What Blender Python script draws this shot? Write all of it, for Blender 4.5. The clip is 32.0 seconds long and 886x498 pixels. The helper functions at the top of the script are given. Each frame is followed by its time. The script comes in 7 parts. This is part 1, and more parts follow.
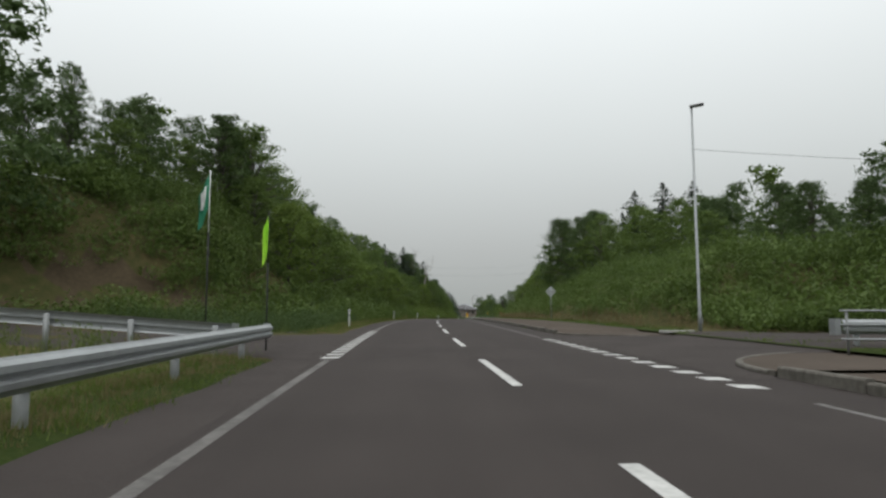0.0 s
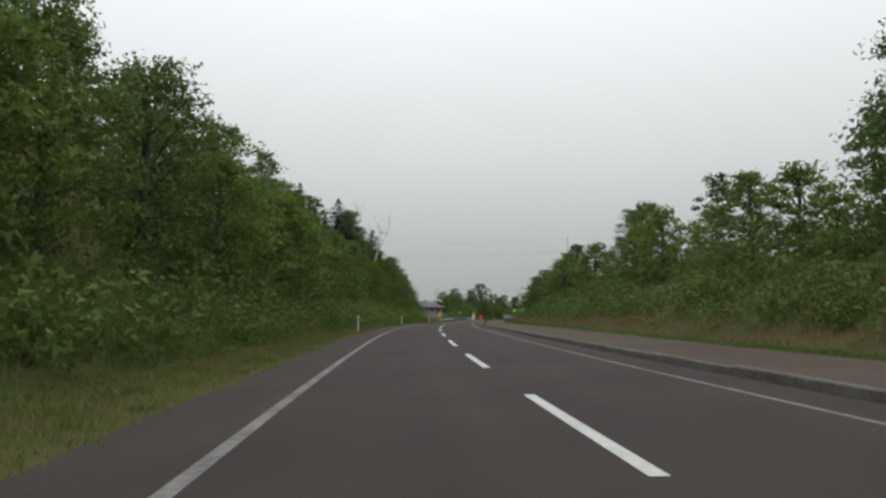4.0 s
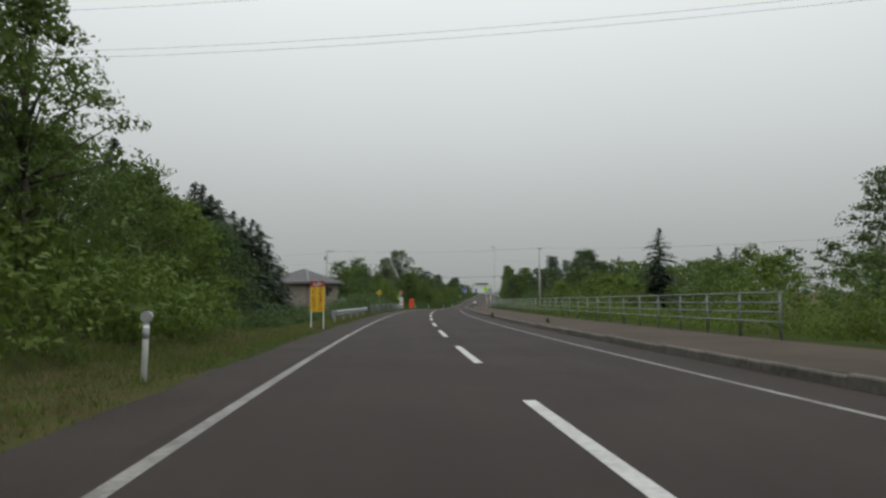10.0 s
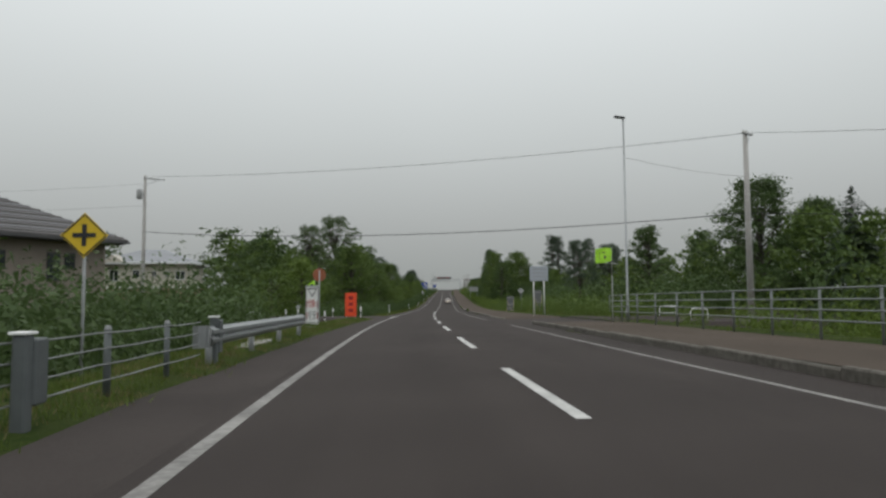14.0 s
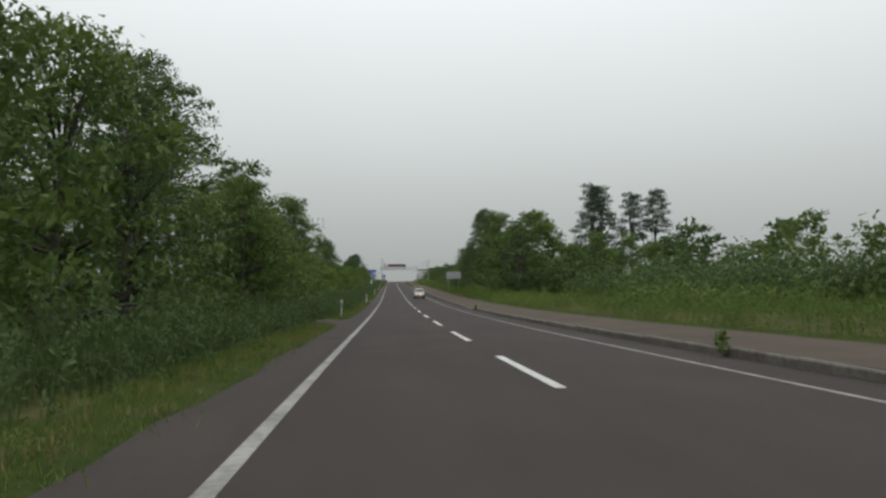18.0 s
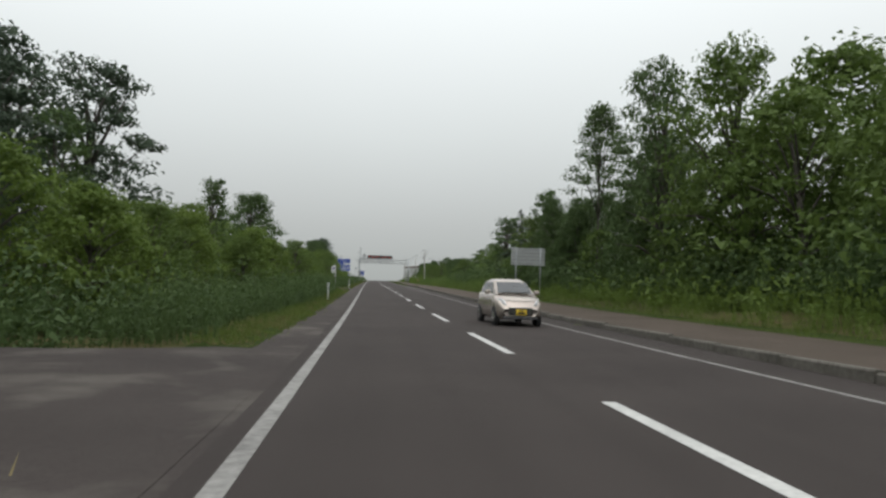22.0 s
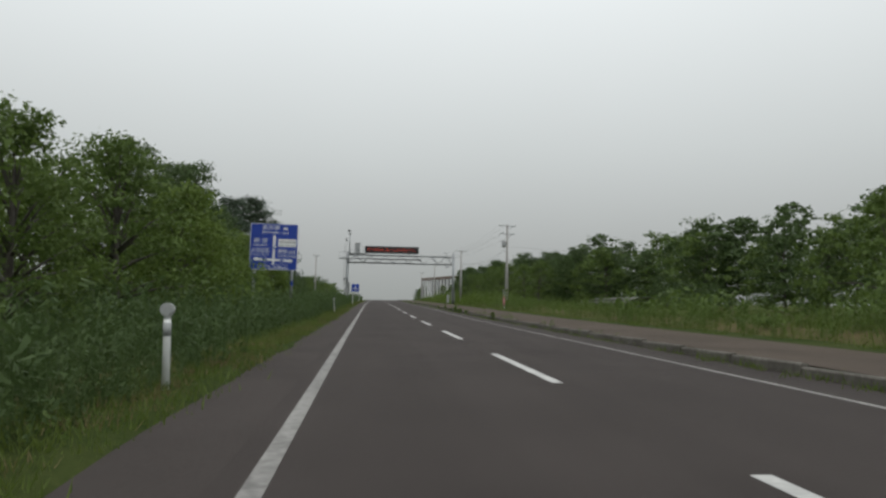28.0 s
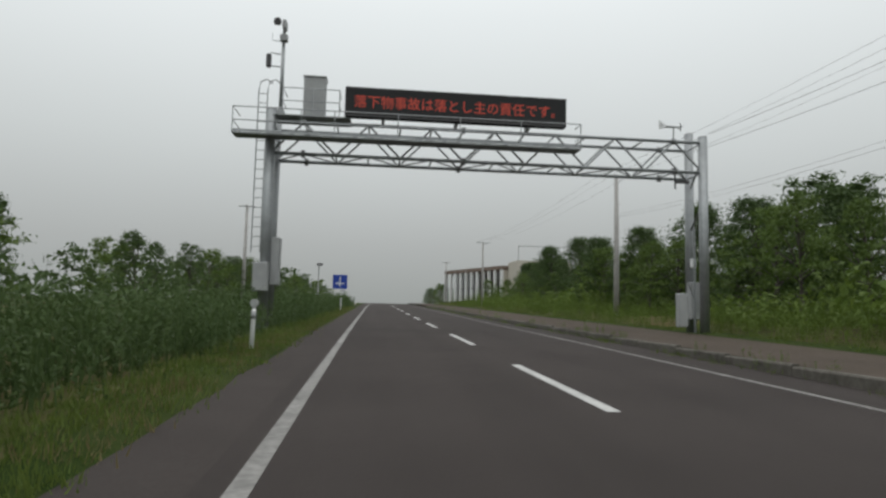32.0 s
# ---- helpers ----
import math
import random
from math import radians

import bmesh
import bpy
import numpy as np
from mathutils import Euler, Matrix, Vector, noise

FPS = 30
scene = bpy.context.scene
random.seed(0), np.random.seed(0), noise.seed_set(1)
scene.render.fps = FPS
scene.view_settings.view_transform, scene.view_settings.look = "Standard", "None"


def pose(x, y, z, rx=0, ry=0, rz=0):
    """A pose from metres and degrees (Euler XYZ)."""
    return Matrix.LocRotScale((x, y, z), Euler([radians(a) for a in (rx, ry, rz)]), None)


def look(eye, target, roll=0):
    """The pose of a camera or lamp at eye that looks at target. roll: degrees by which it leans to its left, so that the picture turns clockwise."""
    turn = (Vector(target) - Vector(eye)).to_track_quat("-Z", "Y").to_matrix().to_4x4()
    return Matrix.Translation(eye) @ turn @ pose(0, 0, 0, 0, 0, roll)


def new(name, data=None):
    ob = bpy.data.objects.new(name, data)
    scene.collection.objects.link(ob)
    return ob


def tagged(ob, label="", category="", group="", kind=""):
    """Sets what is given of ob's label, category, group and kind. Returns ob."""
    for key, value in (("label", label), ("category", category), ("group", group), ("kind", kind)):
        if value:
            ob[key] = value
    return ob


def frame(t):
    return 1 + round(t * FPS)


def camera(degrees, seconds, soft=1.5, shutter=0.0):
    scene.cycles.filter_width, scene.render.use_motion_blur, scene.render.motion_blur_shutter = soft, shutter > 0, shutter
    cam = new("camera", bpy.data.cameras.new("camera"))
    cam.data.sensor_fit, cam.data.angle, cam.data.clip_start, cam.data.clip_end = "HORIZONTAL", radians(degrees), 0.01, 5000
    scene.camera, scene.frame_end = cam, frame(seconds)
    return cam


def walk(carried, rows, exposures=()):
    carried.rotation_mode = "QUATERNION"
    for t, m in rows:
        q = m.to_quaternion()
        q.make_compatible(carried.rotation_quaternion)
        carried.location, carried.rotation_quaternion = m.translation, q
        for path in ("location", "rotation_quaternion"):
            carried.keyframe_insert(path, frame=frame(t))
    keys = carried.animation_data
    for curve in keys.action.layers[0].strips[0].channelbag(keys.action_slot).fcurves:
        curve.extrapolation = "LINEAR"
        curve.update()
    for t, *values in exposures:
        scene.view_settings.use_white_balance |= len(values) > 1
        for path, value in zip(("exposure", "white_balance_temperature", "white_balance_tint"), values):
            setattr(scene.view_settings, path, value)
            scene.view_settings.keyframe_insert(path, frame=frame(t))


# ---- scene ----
LENS = 68.04
cam = camera(LENS, 32.0, soft=2.6)
# seconds, then x, y, z and the turn of the camera
PATH = [
    (0, -1.717, 6.007, 1.266, 95.66, 0.13, -3.77),
    (0.5, -1.669, 15.669, 1.370, 95.73, 0.10, -4.16),
    (1, -1.557, 25.281, 1.474, 95.80, 0.06, -4.61),
    (1.5, -1.385, 34.694, 1.583, 95.88, -0.06, -5.16),
    (2, -1.139, 44.057, 1.687, 95.91, -0.09, -5.76),
    (2.5, -0.806, 53.417, 1.753, 95.78, -0.02, -6.36),
    (3, -0.386, 62.775, 1.781, 95.61, -0.06, -6.98),
    (3.5, 0.121, 72.079, 1.785, 95.50, -0.03, -7.63),
    (4, 0.716, 81.279, 1.771, 95.43, 0.01, -8.33),
    (4.5, 1.410, 90.474, 1.737, 95.38, 0.05, -9.06),
    (5, 2.202, 99.611, 1.700, 95.34, 0.09, -9.81),
    (5.5, 3.104, 108.740, 1.676, 95.29, 0.12, -10.57),
    (6, 4.119, 117.857, 1.652, 95.24, 0.12, -11.31),
    (6.5, 5.253, 126.962, 1.609, 95.21, 0.06, -12.03),
    (7, 6.511, 136.051, 1.541, 95.10, 0.06, -12.77),
    (7.5, 7.918, 145.271, 1.458, 94.97, 0.14, -13.51),
    (8, 9.469, 154.568, 1.372, 94.73, 0.09, -14.22),
    (8.5, 11.163, 163.890, 1.278, 94.55, 0.11, -14.94),
    (9, 13.005, 173.234, 1.182, 94.44, 0.02, -15.69),
    (9.5, 15.014, 182.696, 1.090, 94.24, 0.05, -16.46),
    (10, 17.137, 192.079, 1.000, 94.08, 0.13, -17.20),
    (10.5, 19.359, 201.283, 0.910, 93.99, 0.38, -17.84),
    (11, 21.674, 210.515, 0.819, 94.02, 0.60, -18.45),
    (11.5, 23.995, 219.743, 0.730, 93.96, 0.74, -19.03),
    (12, 26.344, 228.965, 0.649, 93.98, 0.39, -19.57),
    (12.5, 28.776, 238.218, 0.574, 93.93, 0.03, -20.09),
    (13, 31.334, 247.490, 0.497, 93.95, -0.11, -20.62),
    (13.5, 34.021, 256.777, 0.420, 94.01, -0.00, -21.18),
    (14, 36.814, 266.085, 0.337, 93.88, 0.34, -21.74),
    (14.5, 39.708, 275.364, 0.240, 93.70, 0.37, -22.35),
    (15, 42.718, 284.607, 0.129, 93.56, 0.49, -23.03),
    (15.5, 45.841, 293.812, 0.002, 93.38, 0.58, -23.70),
    (16, 49.063, 303.035, -0.153, 93.18, 0.60, -24.36),
    (16.5, 52.325, 312.189, -0.326, 93.13, 0.53, -25.00),
    (17, 55.661, 321.422, -0.497, 93.23, 0.20, -25.61),
    (17.5, 59.042, 330.583, -0.664, 93.27, 0.08, -26.16),
    (18, 62.478, 339.669, -0.828, 93.40, 0.10, -26.59),
    (18.5, 65.971, 348.731, -0.990, 93.46, 0.23, -26.96),
    (19, 69.524, 357.767, -1.148, 93.53, 0.18, -27.34),
    (19.5, 73.118, 366.729, -1.274, 93.45, 0.10, -27.82),
    (20, 76.712, 375.633, -1.366, 93.37, -0.26, -28.12),
    (20.5, 80.294, 384.539, -1.427, 93.30, -0.67, -28.33),
    (21, 83.831, 393.358, -1.448, 93.38, -1.36, -28.39),
    (21.5, 87.369, 402.177, -1.429, 93.59, -1.68, -28.40),
    (22, 90.906, 410.995, -1.382, 93.73, -1.67, -28.43),
    (22.5, 94.428, 419.817, -1.308, 93.88, -1.93, -28.46),
    (23, 97.955, 428.636, -1.206, 94.06, -1.88, -28.49),
    (23.5, 101.563, 437.530, -1.075, 94.24, -1.73, -28.47),
    (24, 105.160, 446.376, -0.910, 94.37, -1.68, -28.44),
    (24.5, 108.678, 455.093, -0.729, 94.50, -1.56, -28.46),
    (25, 112.126, 463.675, -0.551, 94.71, -1.53, -28.48),
    (25.5, 115.568, 472.259, -0.367, 94.84, -1.43, -28.50),
    (26, 119.012, 480.844, -0.183, 94.97, -1.39, -28.51),
    (26.5, 122.478, 489.476, 0.003, 95.05, -1.31, -28.57),
    (27, 125.949, 498.107, 0.189, 95.13, -1.21, -28.60),
    (27.5, 129.446, 506.780, 0.367, 95.17, -1.11, -28.59),
    (28, 132.930, 515.403, 0.529, 95.25, -1.02, -28.52),
    (28.5, 136.420, 524.023, 0.684, 95.27, -0.94, -28.41),
    (29, 139.905, 532.593, 0.837, 95.35, -0.88, -28.40),
    (29.5, 143.375, 541.062, 0.983, 95.32, -0.85, -28.31),
    (30, 146.829, 549.430, 1.137, 95.24, -0.86, -28.19),
    (30.5, 150.250, 557.756, 1.311, 95.21, -0.80, -28.19),
    (31, 153.619, 565.996, 1.497, 95.30, -0.95, -28.31),
    (31.5, 156.967, 574.191, 1.680, 95.35, -1.18, -28.51),
    (32, 160.345, 582.428, 1.860, 95.38, -1.34, -28.68),
]
# the road's centre line every 25 m: heading in degrees and height
HEADING = [0.94, 0.00, -1.04, -2.31, -3.72, -5.37, -7.25, -9.31, -11.27, -13.02, -14.71, -16.27, -17.73, -19.25, -20.51, -21.43, -21.96, -22.01, -22.11, -22.01, -21.97, -21.93, -22.05, -22.06, -22.19, -22.30, -22.48, -22.62, -22.73, -22.82, -22.96, -23.14]
HEIGHT = [-0.22, 0.00, 0.27, 0.53, 0.58, 0.49, 0.42, 0.21, -0.03, -0.27, -0.51, -0.71, -0.92, -1.22, -1.65, -2.08, -2.46, -2.65, -2.58, -2.32, -1.87, -1.37, -0.88, -0.45, -0.04, 0.47, 0.97, 1.40, 1.87, 2.31, 2.71, 3.14]
EXPOSURES = ((0.0, 0.02), (3.0, 0.05), (8.0, 0.02), (9.2, 0.0), (10.5, -0.2), (14.5, -0.22), (16.8, -0.04), (19.0, 0.03), (22.0, 0.12), (24.0, 0.04), (26.0, -0.12), (28.5, -0.14), (32.0, -0.14))
walk(cam, [(r[0], pose(*r[1:])) for r in PATH], EXPOSURES)

# ---- sky and light: thick low cloud and mist, no shadows ----
world = bpy.data.worlds.new("misty_sky")
scene.world = world
world.use_nodes = True
wn, wl = world.node_tree.nodes, world.node_tree.links
wn.clear()
w_out = wn.new("ShaderNodeOutputWorld")
w_bg = wn.new("ShaderNodeBackground")
w_co = wn.new("ShaderNodeTexCoord")
w_sep = wn.new("ShaderNodeSeparateXYZ")
w_ramp = wn.new("ShaderNodeValToRGB")
w_noise = wn.new("ShaderNodeTexNoise")
w_noise.inputs["Scale"].default_value = 1.6
w_noise.inputs["Detail"].default_value = 3.0
w_mul = wn.new("ShaderNodeMath")
w_mul.operation = "MULTIPLY_ADD"
w_mul.inputs[1].default_value = 0.05
stops = ((0.0, (0.30, 0.32, 0.31)), (0.02, (0.33, 0.35, 0.34)), (0.12, (0.44, 0.46, 0.455)), (0.26, (0.62, 0.655, 0.655)), (0.45, (0.83, 0.875, 0.885)), (0.7, (1.2, 1.24, 1.25)), (1.0, (1.6, 1.63, 1.63)))
ramp = w_ramp.color_ramp
while len(ramp.elements) < len(stops):
    ramp.elements.new(0.5)
for e, (p, c) in zip(ramp.elements, stops):
    e.position, e.color = p, (*c, 1)
wl.new(w_co.outputs["Generated"], w_sep.inputs[0])
wl.new(w_co.outputs["Generated"], w_noise.inputs["Vector"])
wl.new(w_noise.outputs["Fac"], w_mul.inputs[0])
wl.new(w_sep.outputs["Z"], w_mul.inputs[2])
wl.new(w_mul.outputs[0], w_ramp.inputs[0])
wl.new(w_ramp.outputs[0], w_bg.inputs["Color"])
w_bg.inputs["Strength"].default_value = 1.06
wl.new(w_bg.outputs[0], w_out.inputs[0])

sun_data = bpy.data.lights.new("sun", "SUN")
sun_data.energy, sun_data.angle, sun_data.color = 0.5, radians(60), (1.0, 0.98, 0.95)
sun = new("sun", sun_data)
sun.matrix_world = look((0, 0, 80), (25, 30, 0))

# ---- materials ----
def material(name, color, rough=0.7, metal=0.0, vary=0.15, scale=8.0, color2=None, bump=0.0, bump_scale=60.0, spec=0.4, big=0.5, island=0.0):
    """A surface with variation at two scales and fine relief."""
    m = bpy.data.materials.new(name)
    m.use_nodes = True
    nt, nl = m.node_tree.nodes, m.node_tree.links
    b = nt["Principled BSDF"]
    b.inputs["Roughness"].default_value = rough
    b.inputs["Metallic"].default_value = metal
    b.inputs["Specular IOR Level"].default_value = spec
    co = nt.new("ShaderNodeTexCoord")
    fine, wide = nt.new("ShaderNodeTexNoise"), nt.new("ShaderNodeTexNoise")
    fine.inputs["Scale"].default_value, fine.inputs["Detail"].default_value = scale, 6
    wide.inputs["Scale"].default_value, wide.inputs["Detail"].default_value = big, 3
    geo = nt.new("ShaderNodeNewGeometry")
    for n_ in (fine, wide):
        nl.new(geo.outputs["Position"], n_.inputs["Vector"])
    add = nt.new("ShaderNodeMath")
    add.operation = "ADD"
    nl.new(fine.outputs["Fac"], add.inputs[0])
    nl.new(wide.outputs["Fac"], add.inputs[1])
    last = add
    if island:
        more = nt.new("ShaderNodeMath")
        more.operation = "MULTIPLY_ADD"
        more.inputs[1].default_value = island
        nl.new(geo.outputs["Random Per Island"], more.inputs[0])
        nl.new(add.outputs[0], more.inputs[2])
        last = more
    fit_ = nt.new("ShaderNodeMapRange")
    fit_.inputs["From Min"].default_value, fit_.inputs["From Max"].default_value = 0.7, 1.3 + island
    nl.new(last.outputs[0], fit_.inputs["Value"])
    mix = nt.new("ShaderNodeMix")
    mix.data_type = "RGBA"
    c2 = color2 or tuple(min(1, c * (1 + vary)) for c in color)
    c1 = color if color2 else tuple(c * (1 - vary) for c in color)
    mix.inputs[6].default_value, mix.inputs[7].default_value = (*c1, 1), (*c2, 1)
    nl.new(fit_.outputs[0], mix.inputs[0])
    nl.new(mix.outputs[2], b.inputs["Base Color"])
    if bump:
        bn, bp = nt.new("ShaderNodeTexNoise"), nt.new("ShaderNodeBump")
        bn.inputs["Scale"].default_value, bn.inputs["Detail"].default_value = bump_scale, 4
        bp.inputs["Strength"].default_value, bp.inputs["Distance"].default_value = bump, 0.02
        nl.new(geo.outputs["Position"], bn.inputs["Vector"])
        nl.new(bn.outputs["Fac"], bp.inputs["Height"])
        nl.new(bp.outputs[0], b.inputs["Normal"])
    return m


def leaf_material(name, dark, light, translucent=0.3, rough=0.6):
    """Leaves: one tone a leaf, wider drifts of tone, light passing through."""
    m = material(name, dark, rough, color2=light, scale=1.3, big=0.14, island=0.7, spec=0.2)
    nt, nl = m.node_tree.nodes, m.node_tree.links
    b, out = nt["Principled BSDF"], nt["Material Output"]
    tr, mx = nt.new("ShaderNodeBsdfTranslucent"), nt.new("ShaderNodeMixShader")
    nl.new(b.inputs["Base Color"].links[0].from_socket, tr.inputs["Color"])
    mx.inputs[0].default_value = translucent
    nl.new(b.outputs[0], mx.inputs[1])
    nl.new(tr.outputs[0], mx.inputs[2])
    nl.new(mx.outputs[0], out.inputs["Surface"])
    return m


ASPHALT = material("asphalt", (0.0425, 0.0360, 0.0335), 0.9, vary=0.16, scale=45, big=0.35, bump=0.45, bump_scale=140, spec=0.14)
def lane_wear(m, depth, across=1.1, ahead=0.025):
    """Long streaks of wear and polish that run along the lanes."""
    nt, nl = m.node_tree.nodes, m.node_tree.links
    b_ = nt["Principled BSDF"]
    uv_, mp, nz, mr, mx = nt.new("ShaderNodeUVMap"), nt.new("ShaderNodeMapping"), nt.new("ShaderNodeTexNoise"), nt.new("ShaderNodeMapRange"), nt.new("ShaderNodeMix")
    uv_.uv_map = "lane"
    mp.inputs["Scale"].default_value = (across, ahead, 1)
    nz.inputs["Scale"].default_value, nz.inputs["Detail"].default_value = 1.0, 5
    nl.new(uv_.outputs[0], mp.inputs[0])
    nl.new(mp.outputs[0], nz.inputs["Vector"])
    nl.new(nz.outputs["Fac"], mr.inputs["Value"])
    mr.inputs["From Min"].default_value, mr.inputs["From Max"].default_value = 0.35, 0.65
    mr.inputs["To Min"].default_value, mr.inputs["To Max"].default_value = 1 - depth, 1 + depth
    mx.data_type, mx.blend_type = "RGBA", "MULTIPLY"
    mx.inputs[0].default_value = 1.0
    nl.new(b_.inputs["Base Color"].links[0].from_socket, mx.inputs[6])
    nl.new(mr.outputs[0], mx.inputs[7])
    nl.new(mx.outputs[2], b_.inputs["Base Color"])


lane_wear(ASPHALT, 0.07)
SHOULDER = material("shoulder_asphalt", (0.046, 0.039, 0.0362), 0.88, vary=0.18, scale=30, big=0.5, bump=0.4, bump_scale=120, spec=0.12)


def worn_patches(m, color, scale, lo, hi):
    """Pale patches with ragged edges, where the top layer has gone."""
    nt, nl = m.node_tree.nodes, m.node_tree.links
    b_ = nt["Principled BSDF"]
    geo, nz, mr, mx = nt.new("ShaderNodeNewGeometry"), nt.new("ShaderNodeTexNoise"), nt.new("ShaderNodeMapRange"), nt.new("ShaderNodeMix")
    nz.inputs["Scale"].default_value, nz.inputs["Detail"].default_value, nz.inputs["Roughness"].default_value = scale, 7, 0.6
    mr.inputs["From Min"].default_value, mr.inputs["From Max"].default_value = lo, hi
    mx.data_type = "RGBA"
    nl.new(geo.outputs["Position"], nz.inputs["Vector"])
    nl.new(nz.outputs["Fac"], mr.inputs["Value"])
    nl.new(mr.outputs[0], mx.inputs[0])
    nl.new(b_.inputs["Base Color"].links[0].from_socket, mx.inputs[6])
    mx.inputs[7].default_value = (*color, 1)
    nl.new(mx.outputs[2], b_.inputs["Base Color"])


SHOULDER_WORN = material("worn_shoulder_asphalt", (0.046, 0.039, 0.0362), 0.88, vary=0.18, scale=30, big=0.5, bump=0.4, bump_scale=120, spec=0.12)
worn_patches(SHOULDER_WORN, (0.088, 0.079, 0.070), 0.7, 0.50, 0.68)
WALKWAY = material("walkway_asphalt", (0.074, 0.060, 0.049), 0.92, vary=0.22, scale=25, big=0.4, bump=0.4, bump_scale=110, spec=0.08)
PAINT = material("road_paint", (0.33, 0.33, 0.32), 0.8, color2=(0.50, 0.50, 0.48), scale=14, big=1.5, bump=0.2, bump_scale=120)
PAINT_EDGE = material("thin_road_paint", (0.125, 0.12, 0.115), 0.8, color2=(0.27, 0.265, 0.25), scale=11, big=1.3, bump=0.2, bump_scale=120)
PAINT_WORN = material("worn_road_paint", (0.07, 0.066, 0.062), 0.8, color2=(0.20, 0.193, 0.185), scale=9, big=1.1, bump=0.2, bump_scale=120)
PAINT_FAINT = material("faint_road_paint", (0.05, 0.046, 0.043), 0.8, color2=(0.135, 0.128, 0.12), scale=9, big=1.1, bump=0.2, bump_scale=120)
KERB = material("kerb_concrete", (0.060, 0.055, 0.045), 0.9, color2=(0.135, 0.125, 0.108), scale=9, big=1.2, bump=0.5, bump_scale=50)
CONCRETE = material("concrete", (0.30, 0.295, 0.28), 0.85, color2=(0.42, 0.41, 0.39), scale=7, big=0.8, bump=0.3, bump_scale=60)
EARTH = material("brown_earth", (0.050, 0.039, 0.025), 0.95, color2=(0.088, 0.068, 0.043), scale=5, big=0.5, bump=0.8, bump_scale=12, spec=0.05)
SOIL = material("slope_soil", (0.034, 0.048, 0.015), 0.95, color2=(0.095, 0.076, 0.036), scale=2.2, big=0.12, bump=0.8, bump_scale=9, spec=0.05)
VERGE = material("mown_verge", (0.020, 0.036, 0.008), 0.95, color2=(0.048, 0.060, 0.018), scale=14, big=0.45, bump=1.0, bump_scale=45, spec=0.04)
GRASS = leaf_material("grass_blade", (0.062, 0.102, 0.018), (0.135, 0.175, 0.040), 0.3)
DRY = leaf_material("dry_grass", (0.13, 0.105, 0.05), (0.22, 0.18, 0.09), 0.25)
LEAF = leaf_material("broad_leaf", (0.067, 0.110, 0.026), (0.122, 0.175, 0.042), 0.35)
LEAF_DARK = leaf_material("dark_leaf", (0.050, 0.086, 0.029), (0.086, 0.128, 0.043), 0.32)
LEAF_LIGHT = leaf_material("light_leaf", (0.084, 0.136, 0.026), (0.145, 0.20, 0.042), 0.38)
NEEDLE = leaf_material("conifer_needle", (0.042, 0.066, 0.042), (0.07, 0.098, 0.058), 0.15, 0.6)
BARK = material("bark", (0.055, 0.048, 0.042), 0.95, color2=(0.115, 0.104, 0.09), scale=6, big=1.0, bump=0.8, bump_scale=25)
DEADWOOD = material("bare_branch", (0.22, 0.20, 0.18), 0.9, vary=0.2, scale=8)
GALV = material("galvanised_steel", (0.31, 0.325, 0.33), 0.5, 0.7, 0.12, 6, big=0.9, bump=0.05)
GALV_OLD = material("weathered_galvanised_steel", (0.25, 0.26, 0.26), 0.6, 0.6, 0.18, 5, big=1.0, bump=0.1)
WHITE = material("white_paint", (0.72, 0.73, 0.72), 0.5, vary=0.06, scale=10, big=1.5)
FENCE = material("dark_fence_steel", (0.115, 0.128, 0.13), 0.6, 0.3, 0.15, 6)
RAIL = material("dull_rail_steel", (0.19, 0.205, 0.205), 0.6, 0.35, 0.18, 6, big=1.0)
GREY = material("grey_paint", (0.33, 0.34, 0.34), 0.55, vary=0.08, scale=6, big=1.2)
DARKGREY = material("dark_grey_paint", (0.07, 0.07, 0.072), 0.6, vary=0.15, scale=8)
BLACK = material("black_rubber", (0.02, 0.02, 0.021), 0.8, vary=0.2, scale=20)
POLE = material("pole_concrete", (0.30, 0.29, 0.275), 0.85, color2=(0.40, 0.39, 0.375), scale=5, big=0.7, bump=0.2)
BLUE = material("sign_blue", (0.012, 0.045, 0.30), 0.4, vary=0.07, scale=4, big=0.8)
YELLOW = material("sign_yellow", (0.72, 0.50, 0.035), 0.45, vary=0.07, scale=5, big=0.9)
RED = material("sign_red", (0.30, 0.015, 0.02), 0.5, vary=0.1, scale=5)
ORANGE = material("banner_orange_red", (0.80, 0.085, 0.03), 0.6, vary=0.1, scale=5)
LIME = material("lime_cloth", (0.42, 0.80, 0.06), 0.8, vary=0.08, scale=6)
GREEN = material("green_cloth", (0.03, 0.20, 0.11), 0.8, vary=0.1, scale=6)
PURPLE = material("purple_cloth", (0.10, 0.05, 0.25), 0.8, vary=0.1, scale=6)
WALL_BROWN = material("taupe_wall", (0.24, 0.205, 0.18), 0.85, vary=0.08, scale=3, big=0.5, bump=0.2, bump_scale=30)
WALL_CREAM = material("cream_siding", (0.48, 0.45, 0.39), 0.8, vary=0.07, scale=3, big=0.5)
WALL_TAN = material("tan_brick_siding", (0.25, 0.175, 0.13), 0.85, vary=0.12, scale=8, big=0.6)
ROOF = material("slate_roof", (0.10, 0.095, 0.095), 0.7, vary=0.2, scale=6, big=0.7)
ROOF_GREY = material("grey_roof", (0.22, 0.23, 0.245), 0.6, vary=0.12, scale=5, big=0.6)
RUST = material("rusty_sheet", (0.13, 0.09, 0.07), 0.8, color2=(0.20, 0.16, 0.13), scale=3, big=0.7)
